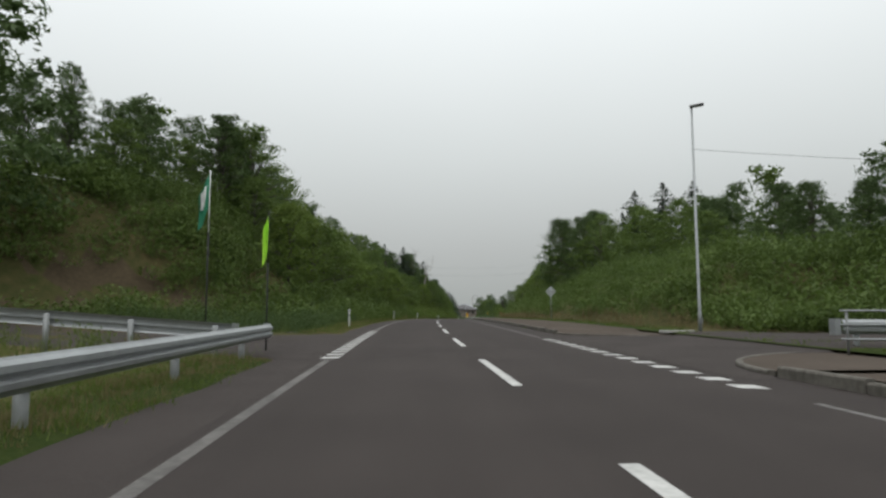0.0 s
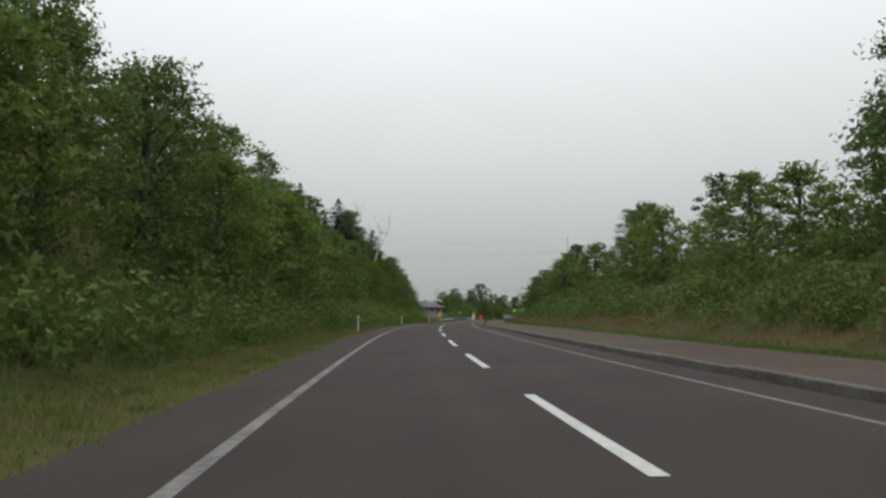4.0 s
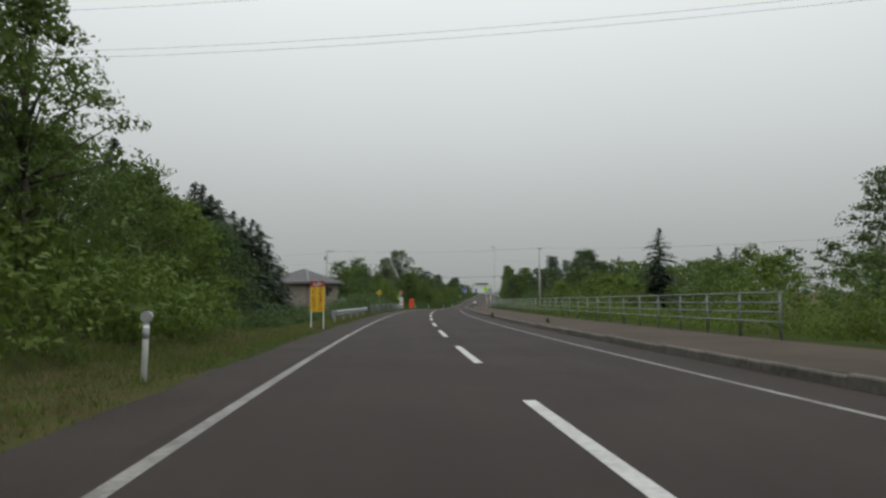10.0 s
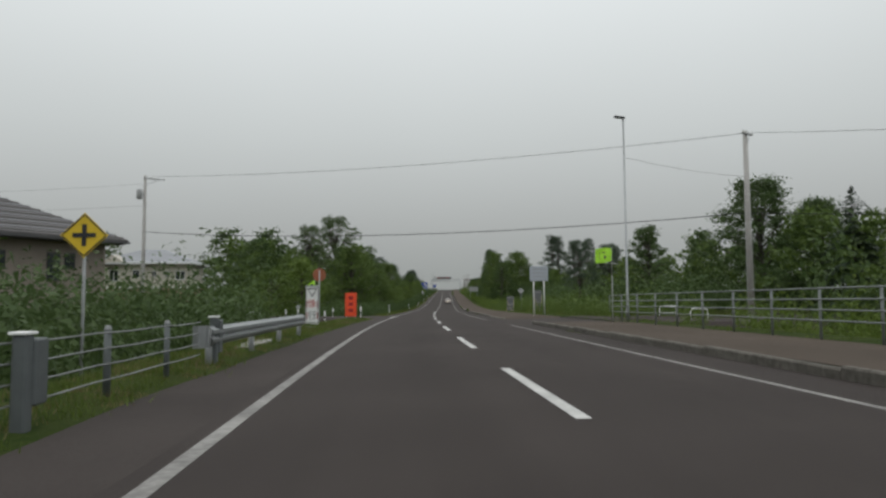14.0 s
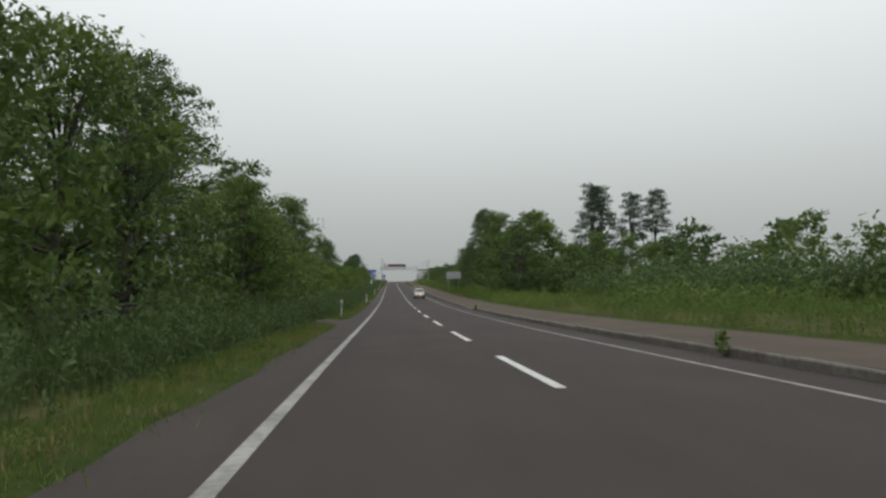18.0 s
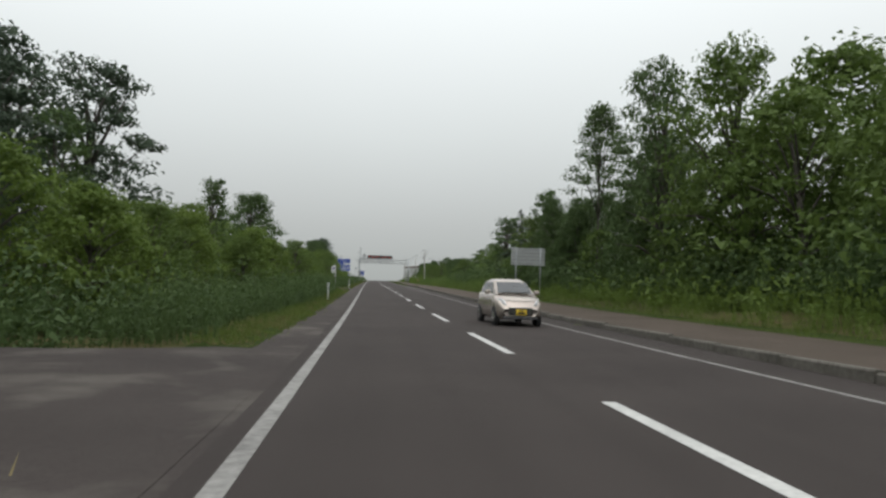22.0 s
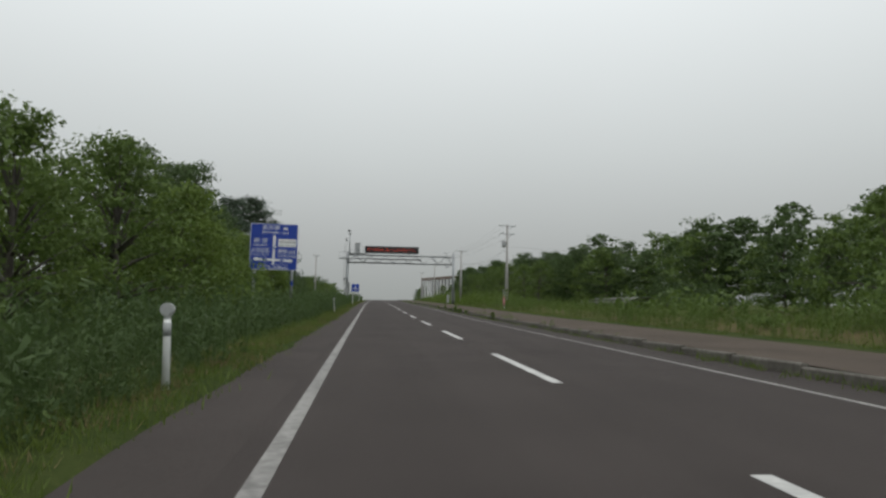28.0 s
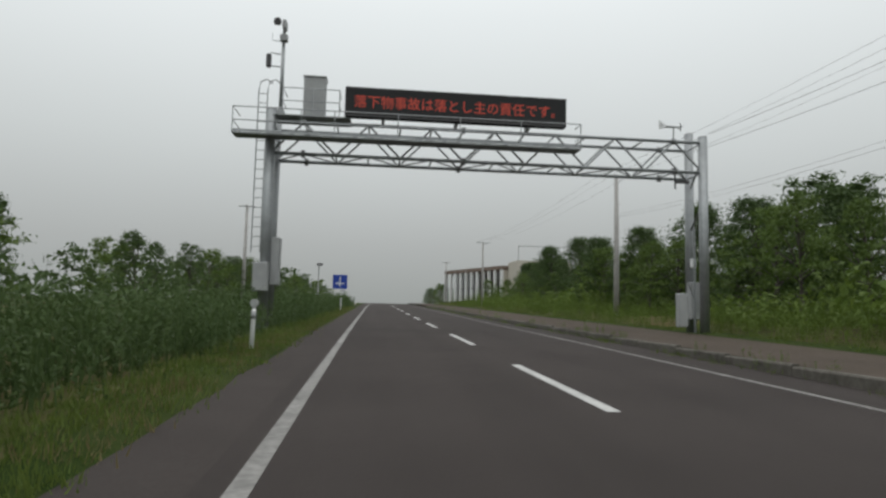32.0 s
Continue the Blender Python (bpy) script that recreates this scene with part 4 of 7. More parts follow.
def grass_proto(n_, seed, tall=0.25, spread=0.3):
    gen = np.random.default_rng(seed)
    b = np.concatenate([gen.normal(0, spread, (n_, 2)), np.zeros((n_, 1))], 1)
    a = gen.uniform(0, 2 * math.pi, n_)
    w = np.stack([np.cos(a), np.sin(a), 0 * a], 1) * 0.009
    h = tall * gen.uniform(0.4, 1.2, n_)
    t = b + np.stack([gen.normal(0, 0.35, n_) * h, gen.normal(0, 0.35, n_) * h, h], 1)
    return np.stack([b - w, b + w, t], 1).reshape(-1, 3)


SHRUBS = [shrub_proto(120, 0.18, 41), shrub_proto(120, 0.17, 42, 1.25, 0.9), shrub_proto(120, 0.19, 43, 0.8, 1.15)]
FINE_SHRUBS = [shrub_proto(230, 0.125, 71), shrub_proto(230, 0.12, 72, 1.25, 0.9), shrub_proto(230, 0.13, 73, 0.85, 1.1)]
FINE_BUSHES = [shrub_proto(480, 0.16, 74, 2.3, 1.6), shrub_proto(480, 0.15, 75, 2.0, 1.8), shrub_proto(480, 0.15, 76, 2.6, 1.4)]
BUSHES = [shrub_proto(320, 0.22, 44, 2.3, 1.6), shrub_proto(320, 0.21, 45, 2.0, 1.8), shrub_proto(320, 0.20, 46, 2.7, 1.4)]
WEEDS = [weed_proto(7, 51), weed_proto(7, 52, 1.0), weed_proto(7, 53, 1.4)]
MEADOW = [grass_proto(20, 64, 0.75, 0.42), grass_proto(20, 65, 0.9, 0.42), grass_proto(18, 66, 0.6, 0.5)]
TUFTS = [grass_proto(26, 61, 0.13, 0.16), grass_proto(26, 62, 0.16, 0.2), grass_proto(26, 63, 0.10, 0.18)]
strewn = np.random.default_rng(77)


def strew(name, label, category, protos, n_, s0, s1, da, db, size, mat, keep=None, lift=0.0, tilt=0.0):
    """n_ copies of the small plants joined into one mesh, between offsets da and db (numbers or functions of s)."""
    ss = strewn.uniform(s0, s1, n_)
    a, b = (np.array([q(s) for s in ss]) if callable(q) else np.full(n_, q) for q in (da, db))
    dd = a + (b - a) * strewn.random(n_)
    if keep is not None:
        ok = keep(ss, dd)
        ss, dd = ss[ok], dd[ok]
    places = along(ss, dd, land(ss, dd) + lift)
    out = []
    for i, p in enumerate(places):
        v = protos[strewn.integers(len(protos))]
        k = strewn.uniform(*size)
        t = strewn.uniform(0, 2 * math.pi)
        r = np.array([[math.cos(t), math.sin(t), 0], [-math.sin(t), math.cos(t), 0], [0, 0, 1]])
        out.append(v @ r * (k, k, k * strewn.uniform(0.8, 1.2)) + p)
    vs = np.concatenate(out)
    return tagged(new(name, quick_mesh(name, vs, tris(len(vs) // 3), mat)), label, category, kind="stuff")




def open_left(ss, dd):
    """Not on the entrances of side roads and tracks."""
    ok = np.ones(len(ss), bool)
    for c, w_ in ENTRANCES:
        ok &= np.abs(ss - c) > w_ + 0.6
    return ok


def bare_earth(ss, dd):
    """The lower part of the corner slope, where nothing grows."""
    h = land(ss, dd) + 0.35 * wave(ss, dd, 2.3, 0.7) + 0.2 * wave(ss, dd, 0.9, 2.0)
    return (ss > 9) & (ss < 44 + 2 * wave(ss, dd, 3.0)) & (dd < -8.6) & (h > 0.6) & (h < 3.1)


no_earth = lambda ss, dd: ~bare_earth(ss, dd)
patchy = lambda ss, dd: (wave(ss, dd, 5.0, 0.4) > -0.95)
both = lambda ss, dd: patchy(ss, dd) & open_left(ss, dd) & no_earth(ss, dd)
for s0, s1, mat_ in ((47, 92, LEAF), (92, 145, LEAF), (145, 215, LEAF_LIGHT)):
    strew("slope_shrubs", "dense mixed green shrubs covering the steep cutting", "shrubs", SHRUBS, int((s1 - s0) * 9.5), s0, s1, -7.2, -17.5, (0.6, 1.35), mat_, both)
    strew("slope_weeds", "tall green weeds at the foot of the slope", "weeds", WEEDS, int((s1 - s0) * 4.5), s0, s1, weed_line, -8.6, (0.45, 0.9), LEAF, open_left)
strew("slope_shrubs", "green shrubs on the slope above bare earth", "shrubs", SHRUBS, 700, -40, 48, lambda s: -23.5 + 0.3 * max(0, s - 34), -33, (0.8, 1.6), LEAF, no_earth)
strew("slope_weeds", "weeds growing on brown earth by the side road", "weeds", WEEDS, 260, -25, 24, -7, -16, (0.3, 0.7), GRASS)
for s0, s1, mat_ in ((36, 95, LEAF), (95, 150, LEAF), (150, 205, LEAF)):
    strew("bank_shrubs", "green shrubs and creepers over the low bank", "shrubs", FINE_SHRUBS if s0 == 36 else SHRUBS, int((s1 - s0) * 7), s0, s1, 11.4, 19.5, (0.6, 1.4), mat_, patchy)
    strew("bank_weeds", "brownish weeds along the foot of the bank", "weeds", WEEDS, int((s1 - s0) * 2.6), s0, s1, 9.6, 12.0, (0.4, 0.8), DRY)
strew("bank_shrubs", "green bushes behind the side road", "shrubs", FINE_SHRUBS, 620, 2, 44, 12.5, 25, (0.8, 1.7), LEAF, lambda ss, dd: (np.abs(ss - 26.2) > 5))
strew("valley_bushes", "light green bushes below the railing", "shrubs", BUSHES, 250, 204, 302, 11.6, 22, (0.4, 0.75), LEAF_LIGHT)
strew("valley_bushes", "dark green bushes below the cable fence", "shrubs", FINE_BUSHES, 150, 222, 280, -8.8, -14, (0.5, 0.85), LEAF_DARK)
strew("valley_bushes", "dark green bushes below the cable fence", "shrubs", FINE_BUSHES, 50, 280, 300, -8.8, -14, (0.85, 1.3), LEAF_DARK)
strew("valley_bushes", "green bushes in the low garden land", "shrubs", BUSHES, 170, 238, 330, -15, -32, (0.6, 1.1), LEAF_DARK, lambda ss, dd: ~((ss > 292) & (ss < 314) & (dd < -15) & (dd > -31)))
for s0, s1, mat_ in ((332, 400, LEAF_DARK), (400, 500, LEAF_DARK), (500, 600, LEAF_DARK), (600, 700, LEAF_DARK)):
    strew("roadside_weeds", "thick band of tall green weeds along the road", "weeds", WEEDS, int((s1 - s0) * 9), s0, s1, lambda s: -7.4 if 484 < s < 497 else weed_line(s) - 0.2, -8.6, (0.75, 1.2), mat_, open_left)
    strew("roadside_shrubs", "green bushes behind the weeds", "shrubs", FINE_SHRUBS, int((s1 - s0) * 2.6), s0, s1, -8.6, -14, (0.8, 1.5), mat_, open_left)
for s0, s1, mat_ in ((308, 400, LEAF), (400, 500, LEAF_LIGHT), (500, 610, LEAF), (610, 710, LEAF_LIGHT)):
    strew("field_weeds", "rough green meadow behind the walkway", "weeds", WEEDS, int((s1 - s0) * 4.8), s0, s1, 9.7, 14.5, (0.5, 1.0), mat_)
    strew("field_shrubs", "low green bushes at the meadow's edge", "shrubs", SHRUBS, int((s1 - s0) * 2.6), s0, s1, 11.5, 22, (0.7, 1.6), mat_, lambda ss, dd: (wave(ss, dd, 9, 2) > -0.3) & ~((ss > 400) & (ss < 440)) & ~((ss > 558) & (ss < 625) & (dd > 13)))
for s0, s1 in ((-40, 110), (110, 260), (260, 400), (400, 540), (540, 680)):
    strew("verge_grass", "short grass tufts along the asphalt's edge", "grass", TUFTS, int((s1 - s0) * (20 if s1 <= 260 else 22)), s0, s1, lambda s: float(edge_base(s)) - 0.02, lambda s: weed_line(s) - 0.35, (0.5, 1.05), GRASS, open_left, 0.10)
    strew("dry_verge_grass", "dry yellowish grass tufts on the verge", "grass", TUFTS, int((s1 - s0) * (14 if s1 <= 260 else 6.0)), s0, s1, lambda s: float(edge_base(s)) - 0.05, lambda s: weed_line(s), (0.5, 0.95), DRY, open_left, 0.10)
    strew("verge_grass", "grass strip behind the walkway", "grass", TUFTS, int((s1 - s0) * 3.5), s0, s1, WALK_R + 0.05, WALK_R + 2.0, (0.6, 1.2), GRASS, None, 0.03)
strew("kerb_weeds", "weeds sprouting along the kerb", "weeds", TUFTS, 420, 30, 560, KERB_R - 0.12, KERB_R + 0.25, (0.3, 0.75), GRASS, lambda ss, dd: wave(ss, dd * 0, 4.0, 0.9) > 0.4, 0.08)
strew("kerb_weeds", "thick weeds sprouting along the kerb", "weeds", TUFTS, 900, 545, 700, KERB_R - 0.15, KERB_R + 0.55, (0.5, 1.2), GRASS, lambda ss, dd: wave(ss, dd * 0, 3.0, 0.9) > -0.7, 0.08)
strew("field_shrubs", "tall bushes along the far side of the meadow", "shrubs", BUSHES, 260, 376, 466, 22, 28, (0.9, 1.4), LEAF_DARK)
strew("field_shrubs", "tall bushes under the roadside trees", "shrubs", BUSHES, 270, 438, 545, 12.8, 19, (0.7, 1.2), LEAF_DARK)
strew("field_shrubs", "tall bushes under the roadside trees", "shrubs", BUSHES, 170, 545, 735, 17.5, 26, (0.8, 1.3), LEAF, lambda ss, dd: ~((ss > 562) & (ss < 622)))
strew("valley_bushes", "green bushes round the houses", "shrubs", BUSHES, 110, 306, 372, -16, -40, (0.7, 1.2), LEAF, lambda ss, dd: ~((ss < 313) & (dd > -32)) & (np.abs(ss - 324.5) > 6) & ~((ss > 350) & (dd < -26)))
for s0, s1 in ((308, 450), (450, 600), (600, 740)):
    strew("meadow_grass", "long light green meadow grass behind the walkway", "grass", MEADOW, int((s1 - s0) * (9 if s0 == 308 else 4)), s0, s1, 9.9, 21 if s0 == 308 else 16, (0.6, 1.3), GRASS)
strew("meadow_grass", "long dry grass on the steep slope", "grass", MEADOW, 900, 90, 215, -6.6, -11.5, (0.6, 1.1), DRY, lambda ss, dd: wave(ss, dd, 6, 1.3) > 0.1)
strew("meadow_grass", "long grass on the slope below the bushes", "grass", MEADOW, 500, 50, 215, -6.4, -10, (0.5, 1.0), GRASS, patchy)
strew("meadow_grass", "long dry grass on the low bank", "grass", MEADOW, 500, 34, 205, 10.2, 14, (0.5, 0.9), DRY)
strew("meadow_grass", "rough grass between the guard rails", "grass", MEADOW, 420, -26, 22, -5.6, -16, (0.4, 0.8), GRASS)

for s0, s1 in ((0, 80), (80, 160), (160, 240), (330, 420), (420, 520), (520, 640)):
    strew("verge_weeds", "low broad-leaved weeds among the verge grass", "weeds", SHRUBS, int((s1 - s0) * 1.2), s0, s1, lambda s: float(edge_base(s)) - 0.4, weed_line, (0.10, 0.22), LEAF if s0 % 160 else GRASS, both)

strew("kerb_weeds", "ragged leafy weeds along the kerb", "weeds", WEEDS, 240, 556, 690, KERB_R - 0.05, KERB_R + 0.5, (0.12, 0.34), LEAF, lambda ss, dd: wave(ss, dd * 0, 3.0, 0.9) > -0.2, 0.16)
# single clumps of weeds in the joint of the kerb
for s_, d_, k_ in ((360.3, 4.5, 0.75), (191.9, 5.6, 0.8), (184.9, 5.5, 0.85), (225.7, 5.6, 0.5), (399.1, 4.5, 0.7), (150.2, 4.5, 0.6), (241.4, 4.5, 0.5), (523, 4.5, 0.55), (575, 4.5, 0.6), (585.5, 4.42, 0.4), (588.2, 4.4, 0.55), (589.1, 4.4, 0.35), (591.0, 4.38, 0.8), (591.9, 4.4, 0.6), (594.6, 4.4, 0.4), (599.4, 4.45, 0.6), (606.3, 4.45, 0.45)):
    gen_ = np.random.default_rng(int(s_))
    vs_ = leaves(ball(150, gen_, 0.3) * (0.17, 0.26, 0.36) * k_ + np.array([0, 0, 0.30 * k_]), 0.11, 0.05, None, 0.1, gen_)
    tagged(new("kerb_weed", quick_mesh("kerb_weed", vs_, tris(len(vs_) // 3), LEAF)), "bushy green weed rooted in the kerb's joint", "weed", "kerb weeds").matrix_basis = spot(s_, d_, 0.08)

for s0, s1, d0, d1 in ((244.9, 247.2, -5.62, -6.15), (286.2, 288.8, -5.55, -6.05)):
    q_ = Geo().box((0, 0, 0.03), (d0 - d1, s1 - s0, 0.16), None, 0.02)
    tagged(new("concrete_slab", q_.mesh("concrete_slab", CONCRETE)), "pale concrete anchor slab lying in the grass", "slab").matrix_basis = spot((s0 + s1) / 2, (d0 + d1) / 2, 0.0)
es, ed = np.meshgrid(np.arange(8.0, 60.0, 0.8), -np.arange(8.5, 40.0, 0.8), indexing="ij")
ep = along(es, ed, land(es, ed) + 0.05)
ei, ej = np.meshgrid(np.arange(es.shape[0] - 1), np.arange(es.shape[1] - 1), indexing="ij")
ok_ = bare_earth(es[:-1, :-1].ravel(), ed[:-1, :-1].ravel())
ea = (ei * es.shape[1] + ej).ravel()[ok_]
earth = tagged(new("earth_bank", quick_mesh("earth_bank", ep.reshape(-1, 3), np.stack([ea, ea + es.shape[1], ea + es.shape[1] + 1, ea + 1], 1), EARTH, True)), "bare brown earth bank below the wooded slope", "bank", kind="structure")

strew("slope_shrubs", "green bushes at the foot of the tall trees", "shrubs", BUSHES, 170, 45, 66, -13.5, -23, (0.45, 0.85), LEAF, no_earth)
strew("valley_bushes", "dark green bushes in front of the house", "shrubs", FINE_BUSHES, 50, 284, 304, -8.8, -13.5, (1.0, 1.4), LEAF_DARK)
strew("valley_bushes", "tall dark green bushes hiding the foot of the house", "shrubs", FINE_BUSHES, 60, 284, 303, -10, -15.5, (0.8, 1.2), LEAF_DARK)
strew("valley_bushes", "dark green bushes below the railing's end", "shrubs", BUSHES, 120, 290, 345, 17, 27, (0.8, 1.5), LEAF_DARK, lambda ss, dd: np.abs(ss - 308) > 7)
strew("field_shrubs", "dark tall bushes behind the meadow", "shrubs", BUSHES, 200, 590, 700, 19, 30, (0.9, 1.35), LEAF_DARK, lambda ss, dd: ~((ss > 592) & (ss < 624) & (dd < 26)))

strew("slope_shrubs", "green shrubs on the corner of the cutting", "shrubs", SHRUBS, 260, 36, 52, lambda s: -15 + 0.5 * max(0, s - 38), -23, (0.6, 1.3), LEAF, no_earth)
strew("slope_weeds", "weeds and long grass on the open corner", "weeds", WEEDS, 560, 35.2, 58, -6.2, -15, (0.45, 1.0), LEAF_DARK, no_earth)
strew("verge_weeds", "dark leafy weeds crowding the asphalt's edge", "weeds", WEEDS, 260, 504, 548, lambda s: float(edge_base(s)) - 0.75, weed_line, (0.3, 0.6), LEAF_DARK)
strew("field_shrubs", "tall dark bushes closing the view under the roadside trees", "shrubs", BUSHES, 110, 438, 474, 19, 26, (1.2, 1.8), LEAF_DARK)
strew("roadside_weeds", "tall weeds closing off the short track", "weeds", WEEDS, 130, 596.5, 605, -7.3, -11.5, (0.7, 1.15), LEAF_DARK)
strew("meadow_grass", "rough grass on the open corner", "grass", MEADOW, 260, 34.6, 52, -5.4, -14, (0.3, 0.7), GRASS, no_earth)
strew("meadow_grass", "sparse dry grass on the bare bank", "grass", MEADOW, 520, 10, 58, -9, -34, (0.3, 0.65), DRY, bare_earth)
strew("slope_weeds", "scattered weeds on the bare bank", "weeds", WEEDS, 90, 10, 58, -9, -34, (0.25, 0.55), LEAF_DARK, bare_earth)
for s_, d_, t_ in ((600, 31, 7.4), (606, 33, 8.0), (612, 30, 7.6), (590, 33, 7.4), (582, 31, 7.0), (576, 29, 6.8)):
    plant(B1, s_, d_, t_, 1.1, None, 0.25, True)

for s_, d_, t_ in ((612, 25, 7.6), (618, 23.5, 8.0), (624, 25, 8.4), (630, 23, 8.2), (636, 26, 8.6), (644, 24, 8.2), (652, 25, 8.2), (605, 36, 9.0)):
    plant(B1, s_, d_, t_, 1.3, None, 0.25, True)

# ---- road markings, laid 4 mm over the asphalt ----
def marking(name, s0, s1, d0, d1, mat, slant=0.0, h=0.004):
    n_ = max(2, int((s1 - s0) / 2.0) + 1)
    ss = np.linspace(s0, s1, n_)
    a, b = along(ss, d0(ss) if callable(d0) else d0, h), along(ss + slant, d1(ss) if callable(d1) else d1, h)
    vs = np.stack([a, b], 1).reshape(-1, 3)
    i = np.arange(n_ - 1) * 2
    ob = new(name, quick_mesh(name, vs, np.stack([i, i + 1, i + 3, i + 2], 1), mat))
    ob.parent = road
    return ob


line_left = lambda s: steps(s, (-60, -3.51), (335, -3.49), (372, -3.48), (470, -3.475), (505, -3.475), (545, -3.46), (700, -3.45))
for k in range(-5, 72):
    marking("lane_dash", 10 * k + 6.08, 10 * k + 11.08, -0.085, 0.085, PAINT)
for s0, s1, m_ in ((-55, 12, PAINT_WORN), (12, 21.2, PAINT_WORN), (39.6, 166, PAINT_WORN), (166, 321.8, PAINT_EDGE), (331.6, 740, PAINT_EDGE)):
    marking("edge_line", s0, s1, lambda s: line_left(s) - 0.078, lambda s: line_left(s) + 0.078, PAINT_FAINT if s1 < 22 else m_)
for s0, s1, m_ in ((-55, 14, PAINT_WORN), (31.5, 172, PAINT_WORN), (172, 302, PAINT_EDGE), (314, 740, PAINT_EDGE)):
    marking("edge_line", s0, s1, 3.32, 3.43, m_)
for i in range(-8, 9):
    marking("give_way_block", 30.0 + 1.05 * i, 30.52 + 1.05 * i, -3.73, -3.31, PAINT, 0.12)
for i in range(14):
    marking("give_way_block", 15.55 + 1.1 * i, 16.05 + 1.1 * i, 3.22, 3.62, PAINT, -0.12)
for i in range(9):
    marking("give_way_block", 322.3 + 1.03 * i, 322.8 + 1.03 * i, -3.74, -3.30, PAINT, 0.12)

# ---- side roads and tracks ----
def side_road(c, half, far, flare, mat, lift=0.03, skew=0.0, sgn=-1):
    reach = np.concatenate([[3.85, 4.45, 4.75], np.arange(5.2, 14, 0.8), np.arange(14, far, 3)])
    reach = reach[reach <= far]
    cols = np.linspace(-1, 1, 13)
    pts = []
    for q in reach:
        w_ = half + flare * max(0, 1 - (max(q, 4.45) - 4.45) / 3.5) ** 2
        ss = c + cols * w_ + skew * (q - 4.45)
        hh = np.maximum(land(ss, np.full(13, sgn * q)), 0.0) + lift if q > 4.8 else np.full(13, 0.0055 + 0.012 * (q > 4.5))
        if sgn > 0:
            hh = np.where(q < 9, 0.006 + 0.025 * max(0, q - 4.45), hh + 0.03)
        out_ = np.array([ss[0] - 0.45, ss[-1] + 0.45])
        low_ = land(out_, np.full(2, sgn * q)) - 0.12 if q > 4.8 and not (sgn > 0 and q < 9) else np.full(2, -0.05)
        ss, hh = np.concatenate([out_[:1], ss, out_[1:]]), np.concatenate([low_[:1], hh, low_[1:]])
        pts.append(along(ss, sgn * q, hh))
    pts = np.array(pts)
    n_, k = pts.shape[:2]
    i, j = np.meshgrid(np.arange(n_ - 1), np.arange(k - 1), indexing="ij")
    a = (i * k + j).ravel()
    return tagged(new("side_road", quick_mesh("side_road", pts.reshape(-1, 3), np.stack([a, a + k, a + k + 1, a + 1], 1), mat)), "grey asphalt mouth of a side road", "side road", kind="structure")


side_road(28.2, 4.8, 20, 2.2, SHOULDER, 0.05, -0.02)
side_road(324.5, 5.0, 60, 3.0, SHOULDER, 0.05)
side_road(380, 2.2, 16, 1.0, SHOULDER, 0.06)
side_road(432, 3.0, 16, 1.2, SHOULDER_WORN, 0.06)
side_road(498, 3.0, 30, 1.3, SHOULDER_WORN, 0.06)
side_road(600.6, 1.6, 7.4, 0.9, SHOULDER_WORN, 0.06)
side_road(26.2, 4.6, 40, 4.8, SHOULDER, 0.06, 0.0, 1)
side_road(308, 5.7, 40, 0.5, SHOULDER, 0.06, 0.0, 1)

# ---- kerb stones ----
stone = Geo()
stone.sweep([(-0.075, -0.12), (0.075, -0.12), (0.075, 0.165), (0.06, 0.185), (-0.05, 0.185), (-0.075, 0.155)], [(0, -1.085, 0), (0, 1.085, 0)])
stone_mesh = stone.mesh("kerb_stone", KERB)
k_list = [s for s in np.arange(-58.9, 700, 2.2)]
kerb_rest = []
near_kerb = 0
for s in k_list:
    if 16.3 < s < 35.4 or 302.5 < s < 313.5:
        continue
    low = -0.12 * min(1.0, 1.6 * float(drop(s)))
    m = spot(s, KERB_R + 0.075, low + 0.012 * math.sin(s * 1.7), 0.25 * math.sin(s * 3.1))
    if 33 <= s < 640 and near_kerb < 272:
        near_kerb += 1
        ob = new("kerb_stone", stone_mesh)
        ob.parent = walkway
        ob.matrix_basis = m
    else:
        kerb_rest.append(m)
# the kerb turns into the side road at both corners
for s_c, sgn, r_ in ((17.3, 1, 4.7), (34.4, -1, 3.0)):
    bend = lambda a, h=0.0, r_=r_, s_c=s_c, sgn=sgn: tuple(along(s_c + sgn * r_ * math.sin(a), KERB_R + 0.075 + r_ * (1 - math.cos(a)), h))
    for k in range(6):
        a0 = k * math.pi / 12
        part("kerb_stone", Geo().sweep([(-0.075, -0.2), (0.075, -0.2), (0.075, 0.06), (0.06, 0.08), (-0.05, 0.08), (-0.075, 0.05)], [bend(a0 + q * math.pi / 12 * 0.985 / 3, 0.01) for q in range(4)]), KERB, walkway)
    rim_ = [bend(k * math.pi / 24, 0.075) for k in range(13)]
    far_ = [tuple(along(s_c + sgn * r_ * math.sin(k * math.pi / 24), max(WALK_R, KERB_R + r_ + 0.1), 0.09)) for k in range(13)]
    part("walkway_asphalt", Geo().add(rim_ + far_, [((k, k + 1, k + 14, k + 13) if sgn < 0 else (k + 1, k, k + 13, k + 14)) for k in range(12)]), WALKWAY, walkway)
kr = Geo()
for m in kerb_rest:
    kr.add(stone.v, stone.f, m)
tagged(part("kerb_rest", kr, KERB, walkway, "weathered concrete kerb stones"), kind="stuff")

